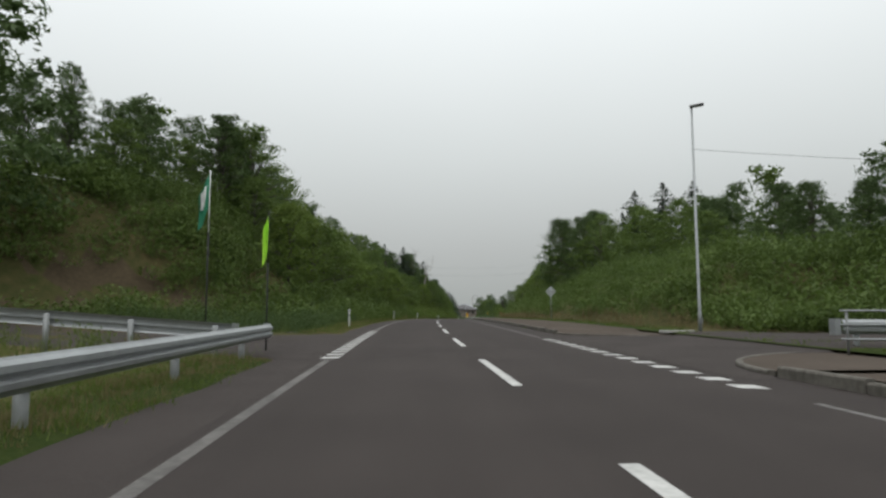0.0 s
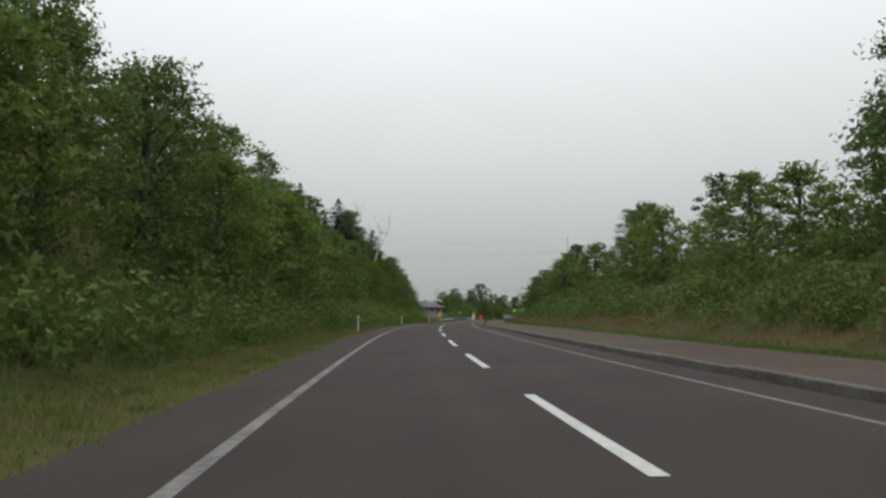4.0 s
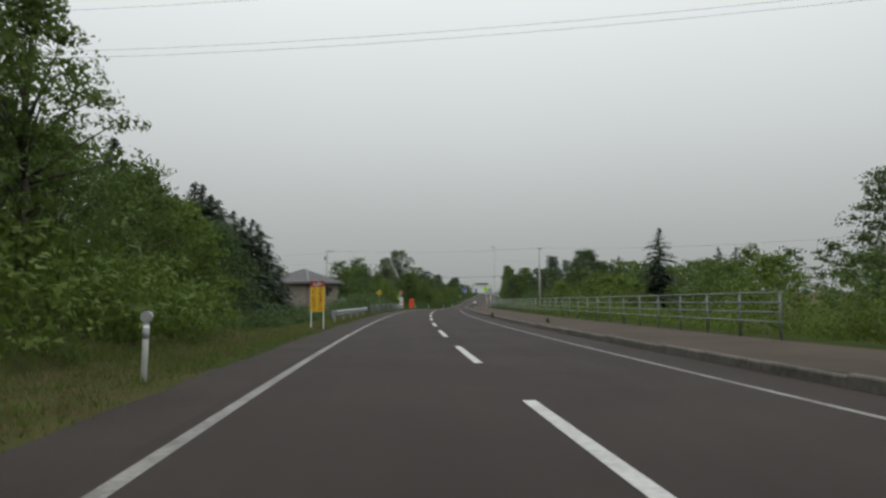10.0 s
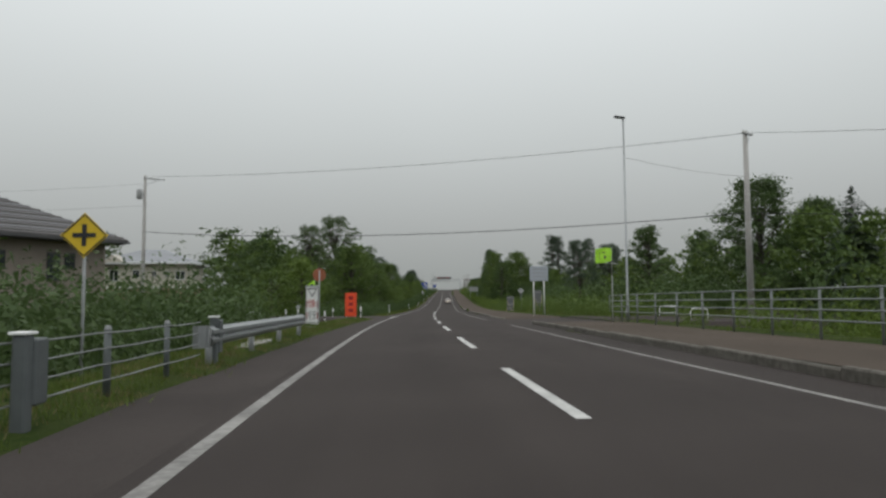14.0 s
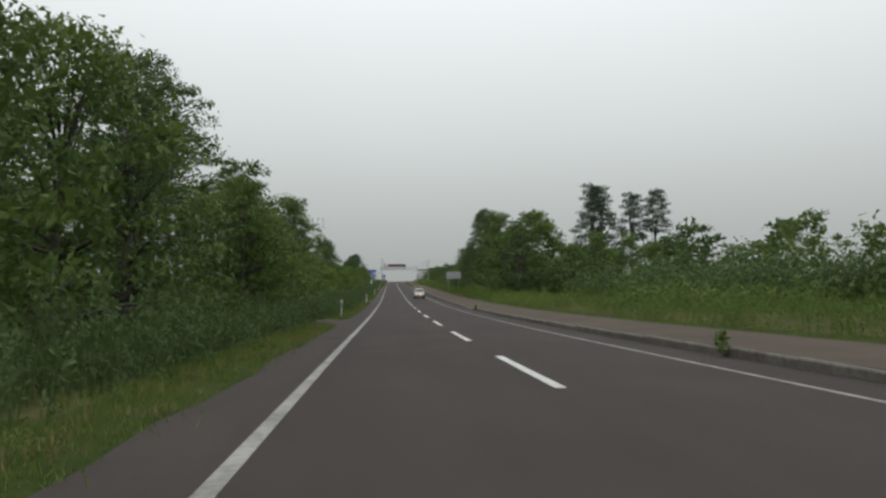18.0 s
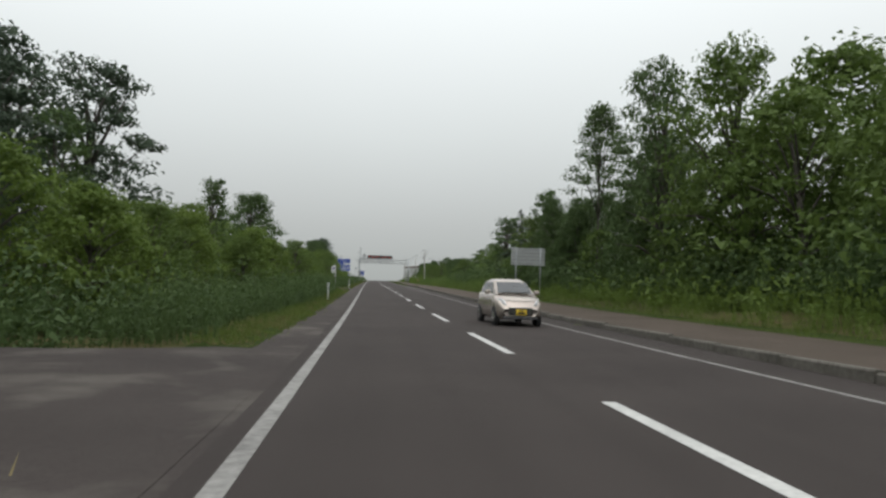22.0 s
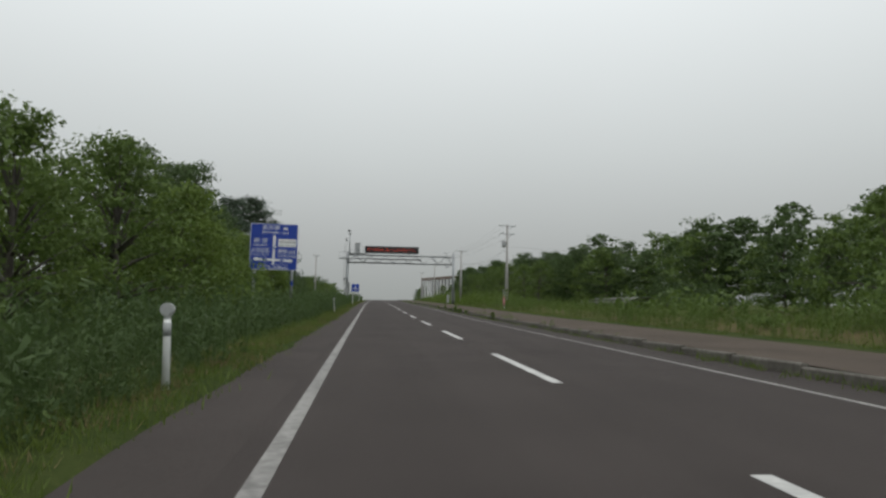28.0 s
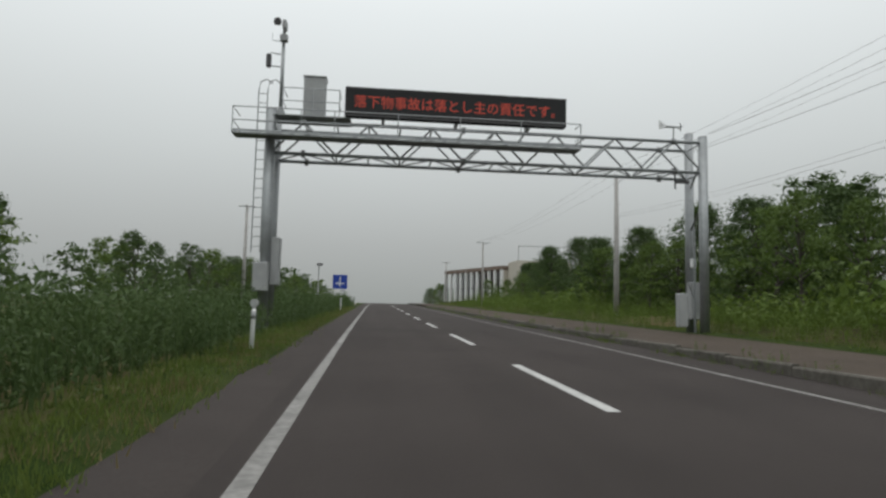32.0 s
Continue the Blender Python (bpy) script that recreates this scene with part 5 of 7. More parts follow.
# ---- small kinds of things ----
def delineator(s, d, h=0.0, tilt=0.0):
    ob = thing("delineator_post", spot(s, d, h) @ pose(0, 0, 0, 0, tilt, 0), "white roadside marker post with a round reflector", "marker post", "marker posts")
    part("post", DEL["post"], None, ob)
    part("reflector", DEL["reflector"], None, ob, "round grey reflector disc")
    part("band", DEL["band"], None, ob, "grey band under the reflector")
    return ob


g = Geo().tube([(0, 0, -0.2), (0, 0, 0.72), (0, 0, 0.86)], [0.047, 0.045, 0.042], 10)
DEL = {"post": g.mesh("post", WHITE, True)}
g = Geo().tube([(0, -0.03, 0.98), (0, 0.03, 0.98)], 0.085, 14).tube([(0, -0.036, 0.98), (0, -0.03, 0.98)], 0.065, 14).tube([(0, 0, 0.84), (0, 0, 0.92)], 0.04, 10)
DEL["reflector"] = g.mesh("reflector", material("reflector_grey", (0.42, 0.43, 0.43), 0.3, 0.2, 0.1, 20))
DEL["band"] = Geo().tube([(0, 0, 0.66), (0, 0, 0.82)], 0.0485, 10).mesh("band", GREY, True)
for s, d in ((43.4, -5.25), (83.5, -5.25), (122.5, -5.25), (161.9, -5.22), (203, -5.3), (343.5, -5.05), (386.5, -5.1), (423, -4.98), (463.2, -5.02), (502, -4.95), (545, -5.2), (583.3, -5.2), (622.8, -5.08), (662, -5.2), (702, -5.2)):
    delineator(s, d, 0.02, 1.5 * math.sin(s))
delineator(298, -6.4, 0.0)


def guard_rail(pts, label, post_gap=2.0, end_wing=True, flip=1):
    """A W-shaped beam on posts along world points (the beam's middle line on the ground)."""
    ob = thing("guard_rail", Matrix.Identity(4), label, "guard rail")
    prof = [(0.0, 0.40), (0.015, 0.43), (0.075, 0.47), (0.08, 0.53), (0.02, 0.565), (0.02, 0.59), (0.08, 0.625), (0.075, 0.69), (0.015, 0.735), (0.0, 0.76)]
    back = [(a - 0.008, b) for a, b in reversed(prof)]
    part("beam", Geo().sweep([(a * flip, b) for a, b in prof + back], pts), GALV, ob, "ribbed galvanised beam")
    total = [0.0]
    for a, b in zip(pts[:-1], pts[1:]):
        total.append(total[-1] + (Vector(b) - Vector(a)).length)
    q = 0.35
    while q < total[-1]:
        i = max(k for k in range(len(total)) if total[k] <= q)
        i = min(i, len(pts) - 2)
        p = Vector(pts[i]).lerp(Vector(pts[i + 1]), (q - total[i]) / (total[i + 1] - total[i]))
        t = (Vector(pts[i + 1]) - Vector(pts[i])).normalized()
        p -= Vector((t.y, -t.x, 0)) * 0.09 * flip
        part("post", Geo().tube([p + Vector((0, 0, -0.4)), p + Vector((0, 0, 0.70))], 0.07, 12), GALV_OLD, ob, smooth=True)
        q += post_gap
    if end_wing:
        for e, o in ((pts[-1], pts[-2]), (pts[0], pts[1])):
            t = (Vector(e) - Vector(o)).normalized()
            nrm = Vector((t.y, -t.x, 0))
            e = Vector(e)
            sg = flip if o is pts[-2] else -flip
            curl = [e + t * 0.02, e + t * 0.14 - nrm * 0.02 * sg, e + t * 0.22 - nrm * 0.12 * sg, e + t * 0.20 - nrm * 0.22 * sg]
            w_ = Geo().sweep([(-0.006, 0.38), (0.006, 0.38), (0.006, 0.78), (-0.006, 0.78)], curl)
            part("end_wing", w_, GALV, ob, "curled end of the beam")
    return ob


road_pts = lambda s0, s1, d, h=0.0, n_=14: [tuple(along(s, d(s) if callable(d) else d, h(s) if callable(h) else h)) for s in np.linspace(s0, s1, n_)]
guard_rail(road_pts(-25.4, 23.5, -5.3), "galvanised guard rail along the road's grassy edge", 4.2)
guard_rail([tuple(along(22.0 + 0.2 * q, -5.9 - 5.6 * q, 0.05 + 0.42 * q)) for q in np.linspace(0, 4, 12)], "galvanised guard rail along the side road", 2.0, True, 1)
guard_rail(road_pts(229.8, 249.3, -5.45), "short galvanised guard rail before the cable fence", 4.2)
guard_rail(road_pts(281.6, 292.4, -5.28), "galvanised guard rail after the cable fence", 3.4)
guard_rail([tuple(along(21.6 - 0.2 * q, 8.9 + q, 0.12)) for q in np.linspace(0, 14, 8)], "galvanised guard rail at the side road's corner", 2.0, True, 1)

# pipe fence beside that corner
pf = thing("pipe_fence", Matrix.Identity(4), "galvanised pipe fence at the corner of the side road", "fence")
for q in np.arange(0, 12.1, 2.0):
    p = Vector(along(20.6 - 0.2 * q, 8.35 + q, 0.1))
    part("post", Geo().tube([p, p + Vector((0, 0, 1.0))], 0.03, 8), GALV_OLD, pf, smooth=True)
for z in (0.35, 0.68, 1.0):
    part("rail", Geo().tube([tuple(along(20.6 - 0.2 * q, 8.2 + q, 0.1 + z)) for q in np.arange(0, 12.6, 2.0)], 0.024, 8), GALV, pf, smooth=True)

# the long railing beside the walkway
pr = thing("pipe_railing", Matrix.Identity(4), "four-bar galvanised railing along the walkway", "railing")
rail_d = lambda s: 8.55 - 0.15 * max(0, (s - 285) / 17)
for s in np.arange(210.0, 302.2, 2.15):
    p = Vector(along(s, rail_d(s), 0.1))
    part("post", Geo().tube([p, p + Vector((0, 0, 1.34))], 0.034, 8), RAIL, pr, smooth=True)
    part("post_cap", Geo().tube([p + Vector((0, 0, 1.335)), p + Vector((0, 0, 1.37))], [0.037, 0.02], 8), RAIL, pr)
for z in (0.55, 0.81, 1.07, 1.34):
    part("rail", Geo().tube([tuple(along(s, rail_d(s) - 0.05, 0.1 + z)) for s in np.arange(209.8, 302.5, 2.0)], 0.021, 8), RAIL, pr, smooth=True)
part("end_bar", Geo().tube([tuple(along(302.0, 8.35, 0.63)), tuple(along(302.0, 8.35, 1.46))], 0.021, 8), RAIL, pr, smooth=True)

# the cable fence
cf = thing("cable_fence", Matrix.Identity(4), "steel cable fence with heavy end posts on the grassy edge", "fence")
for s in np.arange(251.0, 282.0, 2.07):
    big = any(abs(s - b) < 1.0 for b in (251.0, 257.2, 263.4, 269.6, 275.8, 282.0))
    if not big:
        p = Vector(along(s, -5.45, -0.1))
        part("post", Geo().tube([p, p + Vector((0, 0, 0.98))], 0.045, 10), FENCE, cf, smooth=True)
        part("post_cap", Geo().tube([p + Vector((0, 0, 0.97)), p + Vector((0, 0, 1.02))], [0.05, 0.03], 10), GALV_OLD, cf)
for s in (251.0, 257.2, 263.4, 269.6, 275.8, 282.0):
    m = spot(s, -5.3, -0.1)
    ep = part("end_post", Geo().box((0, 0, 0.5), (0.14, 0.14, 1.02), m, 0.02), FENCE, cf, "heavy square steel end post")
    part("plate", Geo().box((0.0, 0.16, 0.66), (0.19, 0.24, 0.62), m, 0.02), FENCE, ep, "painted cable anchor plate")
    part("cap", Geo().box((0, 0, 1.025), (0.18, 0.18, 0.03), m, 0.01), WHITE, ep)
for z in (0.27, 0.46, 0.65, 0.84):
    part("cable", Geo().tube([tuple(along(s, -5.40, z - 0.012 * (i % 2))) for i, s in enumerate(np.arange(249.5, 282.5, 1.0))], 0.011, 6), GALV_OLD, cf)


def sag(a, b, drop_, n_=14):
    a, b = Vector(a), Vector(b)
    return [a.lerp(b, f) - Vector((0, 0, 4 * drop_ * f * (1 - f))) for f in np.linspace(0, 1, n_)]


def wire(a, b, drop_, r=0.007, name="overhead_wire", label="thin black overhead wire between poles"):
    ob = tagged(new(name, Geo().tube(sag(along(*a), along(*b), drop_), r, 5).mesh(name, BLACK)), label, "wire", "overhead wires")
    return ob


def utility_pole(s, d, top, arms=((-0.25, 1.7),), turn=0.0, transformer=None, base=None, strut=False, arm_side=0.0, label="grey concrete utility pole with a steel crossarm"):
    b = (float(land(s, d)) if base is None else base) - 0.3
    ob = thing("utility_pole", spot(s, d, b, turn), label, "utility pole", "utility poles")
    hgt = top - b
    part("pole", Geo().tube([(0, 0, 0), (0, 0, hgt * 0.5), (0, 0, hgt)], [0.19, 0.155, 0.115], 12), POLE, ob, smooth=True)
    for dz, ln in arms:
        z = hgt + dz
        arm = part("crossarm", Geo().box((arm_side, -0.14, z), (ln, 0.07, 0.07), None, 0.008), GALV_OLD, ob)
        for x in (-0.46 * ln, -0.1 * ln, 0.46 * ln):
            part("insulator", Geo().tube([(x + arm_side, -0.14, z + 0.03), (x + arm_side, -0.14, z + 0.09), (x + arm_side, -0.14, z + 0.14), (x + arm_side, -0.14, z + 0.2)], [0.03, 0.05, 0.035, 0.045], 8), WHITE, arm, smooth=True)
        part("brace", Geo().tube([(arm_side + 0.3 * ln, -0.13, z), (0, -0.1, z - 0.5)], 0.018, 6), GALV_OLD, arm)
    for q in np.arange(2.2, hgt - 1.0, 0.9):
        part("step_bolt", Geo().tube([(0.1, 0, q), (0.3, 0, q)], 0.009, 5), GALV_OLD, ob)
    if transformer:
        t = part("transformer", Geo().tube([(-0.42, -0.05, hgt - transformer), (-0.42, -0.05, hgt - transformer + 0.06), (-0.42, -0.05, hgt - transformer + 0.72), (-0.42, -0.05, hgt - transformer + 0.80)], [0.2, 0.235, 0.235, 0.19], 14), GREY, ob, "grey cylindrical transformer", True)
        part("bushing", Geo().tube([(-0.42, -0.05, hgt - transformer + 0.8), (-0.42, -0.05, hgt - transformer + 0.98)], [0.03, 0.02], 8), WHITE, t)
        part("bracket", Geo().box((-0.2, -0.05, hgt - transformer + 0.35), (0.3, 0.08, 0.08)), GALV_OLD, t)
    if strut:
        part("strut_pole", Geo().tube([(0.9, 2.6, 0), (0.08, 0.18, hgt - 2.6)], [0.16, 0.11], 10), POLE, ob, "slanting prop pole", True)
    return ob


utility_pole(219.5, 21.9, 17.6, ((-2.9, 1.6),), 20, None, None, True, 0.0, "tall grey concrete utility pole with a slanting prop")
utility_pole(324.0, -24.0, 11.9, ((-0.25, 1.6),), 35, 2.0, -1.5, False, 0.7)
utility_pole(304.2, 16.7, 10.4, ((-0.2, 0.9),), 30)
utility_pole(610, 12.6, 9.6, ((-0.15, 2.0), (-1.05, 1.8)), 8, 2.6, 0.15)
for s_, t_ in ((648.5, 9.3), (700, 9.3), (750, 9.2)):
    utility_pole(s_, 12.4, t_, ((-0.1, 1.9),), 4, None, 0.15)
utility_pole(668, -14, 9.0, ((-0.1, 1.4),), 0)

for dd in (-0.9, -0.2, 0.9):
    wire((610, 12.6 + dd, 9.62), (648.5, 12.4 + dd, 9.35), 0.5, 0.005)
    wire((648.5, 12.4 + dd, 9.35), (700, 12.4 + dd, 9.35), 0.6, 0.005)
for z in (7.0, 6.8):
    wire((610, 12.7, z), (648.5, 12.5, z - 0.2), 0.6, 0.005)
wire((610, 12.7, 7.1), (604, 34, 6.4), 0.3, 0.005)
wire((631.2, 9.3, 7.4), (609, 12.0, 8.7), 0.3)
wire((632.4, 9.3, 7.0), (609, 12.2, 8.0), 0.3)
for k in (0.0, 0.35):
    wire((324, -24.0 + k, 11.8), (304.2, 16.7 + k, 10.3), 0.55)
    wire((304.2, 16.7 + k, 10.3), (292, 62 + k, 10.8), 0.6)
wire((324, -24, 7.2), (304.2, 16.7, 5.9), 0.75, 0.024, label="thick dark overhead cable across the road")
wire((304.2, 16.7, 5.9), (292, 62, 6.2), 0.75, 0.022)
wire((324, -24, 11.2), (330, -70, 11.5), 0.5)
wire((324, -24, 9.4), (318, -52, 8.2), 0.4)
wire((301, 9.0, 8.2), (304.2, 16.7, 7.9), 0.15)
for z, dz in ((17.4, 0.0), (15.0, 0.4), (14.6, 0.0)):
    wire((219.5, 21.9 + dz, z), (236, -46, z + 2.5), 1.2, 0.008)
    wire((219.5, 21.9 + dz, z), (216, 75, z + 1.0), 1.0, 0.008)
wire((31.2, 9.5, 7.45), (33, 48, 7.6), 0.5, 0.008)

# street lamps
def street_lamp(s, d, top, head_turn, label, base=0.05):
    ob = thing("street_lamp", spot(s, d, base, head_turn), label, "street lamp", "street lamps")
    hgt = top - base
    part("pole", Geo().tube([(0, 0, 0), (0, 0, 0.9), (0, 0, 0.95), (0, 0, hgt)], [0.075, 0.075, 0.055, 0.038], 12), GALV, ob, "slim galvanised tapered pole", True)
    part("base_plate", Geo().box((0, 0, 0.02), (0.32, 0.32, 0.05), None, 0.01), CONCRETE, ob)
    arm = part("neck", Geo().tube([(0, 0, hgt - 0.03), (0, -0.05, hgt + 0.06)], 0.04, 8), GALV_OLD, ob)
    hd = part("lamp_head", Geo().sweep([(-0.13, 0.0), (-0.10, -0.045), (0.10, -0.045), (0.13, 0.0), (0.08, 0.04), (-0.08, 0.04)], [(0, 0.06, hgt + 0.05), (0, -0.22, hgt + 0.07), (0, -0.46, hgt + 0.09)]), DARKGREY, ob, "dark flat lamp housing")
    part("lens", Geo().box((0, -0.22, hgt + 0.018), (0.15, 0.28, 0.015)), CLEAR, hd)
    part("hatch", Geo().box((0, -0.087, 0.6), (0.09, 0.02, 0.25), None, 0.005), GREY, ob)
    return ob


street_lamp(31.2, 9.6, 9.15, 60, "slim galvanised street lamp on the grass by the side road")
street_lamp(301.2, 9.0, 10.2, -80, "tall slim galvanised street lamp beside the railing")
tagged(new("concrete_slab", Geo().box((0, 0, 0.05), (1.3, 0.5, 0.1), spot(32, 9.0, 0.15), 0.01).mesh("concrete_slab", CONCRETE)), "flat concrete slab in the grass", "slab")

# ---- writing ----
def lettering(words, centre, width, height, mat, parent, lift=0.003, name="lettering", label="", bold=0.0):
    """Words standing upright in the plane y = centre.y, read from the -y side."""
    cu = bpy.data.curves.new("words", "FONT")
    cu.body, cu.align_x, cu.align_y, cu.resolution_u = words, "LEFT", "BOTTOM_BASELINE", 2
    cu.offset = bold
    tmp = new("words", cu)
    me = bpy.data.meshes.new_from_object(tmp.evaluated_get(bpy.context.evaluated_depsgraph_get()))
    bpy.data.objects.remove(tmp)
    co = np.empty(len(me.vertices) * 3)
    me.vertices.foreach_get("co", co)
    co = co.reshape(-1, 3)
    lo, hi = co.min(0), co.max(0)
    k = np.array([width / max(1e-6, hi[0] - lo[0]), height / max(1e-6, hi[1] - lo[1])])
    xy = (co[:, :2] - (lo + hi)[:2] / 2) * k
    out = np.stack([centre[0] + xy[:, 0], np.full(len(co), centre[1] - lift), centre[2] + xy[:, 1]], 1)
    me.vertices.foreach_set("co", out.ravel())
    me.materials.clear()
    me.materials.append(mat)
    ob = new(name, me)
    if parent is not None:
        ob.parent = parent
    return tagged(ob, label)


def column(words, x, y, top, bottom, size, mat, parent):
    """A vertical line of signs, one under the other."""
    pitch = (top - bottom) / len(words)
    for i, w_ in enumerate(words):
        z = top - pitch * (i + 0.5)
        if w_ == "ー":
            part("lettering", Geo().box((x, y - 0.004, z), (size * 0.14, 0.004, size * 0.85)), mat, parent)
        else:
            lettering(w_, (x, y, z), size * (0.3 if w_ == "!" else 0.92), min(pitch, size) * 0.92, mat, parent, bold=0.022)

# ---- signs ----
INK = material("sign_white", (0.70, 0.71, 0.71), 0.5, vary=0.05, scale=6)
TIMBER = material("pale_timber", (0.42, 0.36, 0.24), 0.8, vary=0.15, scale=9)
INK_RED = material("sign_letter_red", (0.45, 0.03, 0.02), 0.5, vary=0.1, scale=6)
INK_BLACK = material("sign_letter_black", (0.03, 0.03, 0.032), 0.5, vary=0.1, scale=6)
BOARD_GREY = material("dull_board_grey", (0.13, 0.135, 0.14), 0.7, vary=0.12, scale=6)
BACK = material("sign_back_aluminium", (0.42, 0.43, 0.43), 0.5, 0.4, 0.1, 4)


def rounded(w, h, r, n_=4):
    pts = []
    for cx, cz, a0 in ((w / 2 - r, h / 2 - r, 0), (-w / 2 + r, h / 2 - r, 90), (-w / 2 + r, -h / 2 + r, 180), (w / 2 - r, -h / 2 + r, 270)):
        pts += [(cx + r * math.cos(radians(a0 + 90 * i / n_)), cz + r * math.sin(radians(a0 + 90 * i / n_))) for i in range(n_ + 1)]
    return pts


def shift(pts, dx, dz):
    return [(x + dx, z + dz) for x, z in pts]


def frame_bars(x0, x1, z0, z1, y, t, mat, parent, name="border"):
    g = Geo()
    for c, s_ in ((((x0 + x1) / 2, y, z0), (x1 - x0, 0.004, t)), (((x0 + x1) / 2, y, z1), (x1 - x0, 0.004, t)), ((x0, y, (z0 + z1) / 2), (t, 0.004, z1 - z0 - t)), ((x1, y, (z0 + z1) / 2), (t, 0.004, z1 - z0 - t))):
        g.box(c, s_)
    return part(name, g, mat, parent)


# the yellow warning board
yb = thing("warning_board", spot(222.4, -5.36, -0.25, 4), "yellow warning board with red writing on two white posts", "warning board")
for x in (-0.27, 0.27):
    part("post", Geo().box((x, 0.03, 1.15), (0.05, 0.05, 2.5), None, 0.006), WHITE, yb)
panel = part("panel", Geo().box((0, 0, 1.72), (0.62, 0.03, 1.34), None, 0.004), YELLOW, yb)
head = part("heading_panel", Geo().box((0, -0.018, 2.28), (0.62, 0.008, 0.24)), RED, yb)
lettering("注意!!", (0, -0.024, 2.28), 0.46, 0.16, INK, head)
column("子どもの横断あり", 0.13, -0.018, 2.13, 1.08, 0.20, INK_RED, panel)
column("スピード落とせ!", -0.15, -0.018, 2.13, 1.08, 0.20, INK_RED, panel)

# the diamond sign with a cross, and a diamond seen from behind
cs = thing("crossroads_sign", spot(281.7, -7.55, -0.95, 4), "yellow diamond crossroads warning sign on a grey post", "road sign")
part("post", Geo().tube([(0, 0.04, -0.5), (0, 0.04, 3.75)], 0.03, 10), GALV_OLD, cs, smooth=True)
dm = part("plate", Geo().plate([(0, -0.41), (0.41, 0), (0, 0.41), (-0.41, 0)], 0, 0.012, pose(0, 0, 3.37)), YELLOW, cs)
bd = Geo()
for a in range(4):
    bd.box((0, -0.006, 0.268), (0.51, 0.004, 0.022), pose(0, 0, 3.37) @ pose(0, 0, 0, 0, 45 + 90 * a, 0))
part("border", bd, INK_BLACK, dm)
part("symbol", Geo().box((0, -0.005, 3.37), (0.08, 0.004, 0.40)).box((0, -0.0085, 3.37), (0.40, 0.003, 0.08)), INK_BLACK, dm)
ds = thing("warning_sign", spot(61.5, 9.6, 0.15, 2), "back of a grey diamond warning sign on its post", "road sign")
part("post", Geo().tube([(0, -0.04, -0.3), (0, -0.04, 2.85)], 0.035, 10), GALV, ds, smooth=True)
pl = part("plate", Geo().plate([(0, -0.46), (0.46, 0), (0, 0.46), (-0.46, 0)], 0, 0.012, pose(0, 0, 2.42)), BACK, ds)
part("clamp", Geo().box((0, -0.03, 2.42), (0.62, 0.03, 0.05)).box((0, -0.03, 2.2), (0.34, 0.03, 0.05)), GALV_OLD, pl)

# the slow-down board, the orange banner, the mirror
sb = thing("slow_board", spot(301.2, -6.3, -0.12, 6), "white upright slow-down board with red and black signs", "sign board")
for x in (-0.27, 0.27):
    part("leg", Geo().box((x, 0.05, 0.8), (0.04, 0.04, 1.9), None, 0.005), BARK, sb)
pn = part("panel", Geo().box((0, 0, 1.06), (0.62, 0.03, 2.1), None, 0.004), WHITE, sb)
frame_bars(-0.285, 0.285, 0.06, 2.06, -0.018, 0.03, INK_BLACK, pn)
part("triangle", Geo().plate([(-0.24, 1.98), (0.24, 1.98), (0, 1.56)], -0.020, -0.016), INK_BLACK, pn)
part("triangle_field", Geo().plate([(-0.17, 1.93), (0.17, 1.93), (0, 1.64)], -0.025, -0.021), WHITE, pn)
lettering("徐", (0, -0.018, 1.26), 0.36, 0.40, INK_RED, pn)
lettering("行", (0, -0.018, 0.70), 0.36, 0.40, INK_BLACK, pn)
for x in (-0.24, 0.24):
    for z in (1.22, 0.68):
        part("small_writing", Geo().box((x, -0.018, z), (0.05, 0.004, 0.32)), PINK, pn)
part("rule", Geo().box((0, -0.018, 0.34), (0.56, 0.004, 0.025)), INK_BLACK, pn)
ob_ = thing("orange_banner_board", spot(316.0, -6.0, 0.0, 4), "bright orange-red upright banner board beside the side road", "banner board")
part("panel", Geo().box((0, 0, 1.08), (0.78, 0.06, 1.65), None, 0.02), ORANGE, ob_)
for z in (1.55, 1.12, 0.68):
    part("writing_bar", Geo().box((0, -0.033, z), (0.3, 0.004, 0.22)), RED, ob_)
for x in (-0.3, 0.3):
    part("leg", Geo().box((x, 0.1, 0.2), (0.04, 0.04, 0.5)), WHITE, ob_)
for s_, d_ in ((317.0, -5.4), (318.5, -8.2), (320.5, -11.5), (331.5, -9.5)):
    rp = thing("road_post", spot(s_, d_, float(land(s_, d_))), "slim white post with a dark band by the side road", "marker post", "side road posts")
    part("post", Geo().tube([(0, 0, -0.2), (0, 0, 1.0)], 0.04, 8), WHITE, rp, smooth=True)
    part("band", Geo().tube([(0, 0, 0.45), (0, 0, 0.62)], 0.042, 8), DARKGREY, rp)
mi = thing("traffic_mirror", spot(312, -7.6, -0.2, 200), "round convex traffic mirror with an orange rim on a pole", "traffic mirror")
part("pole", Geo().tube([(0, 0.05, -0.3), (0, 0.05, 3.5)], 0.04, 10), GREY, mi, smooth=True)
rim = part("rim", Geo().tube([(0, 0.03, 3.2), (0, -0.06, 3.2)], 0.42, 24), material("mirror_rim_orange", (0.30, 0.10, 0.05), 0.5), mi)
part("mirror", Geo().tube([(0, -0.06, 3.2), (0, -0.075, 3.2), (0, -0.09, 3.2)], [0.37, 0.25, 0.08], 24), CHROME, rim, "convex mirror face", True)
part("hood", Geo().tube([(0, -0.02, 3.58), (0, -0.2, 3.62)], [0.12, 0.10], 12), DARKGREY, mi)


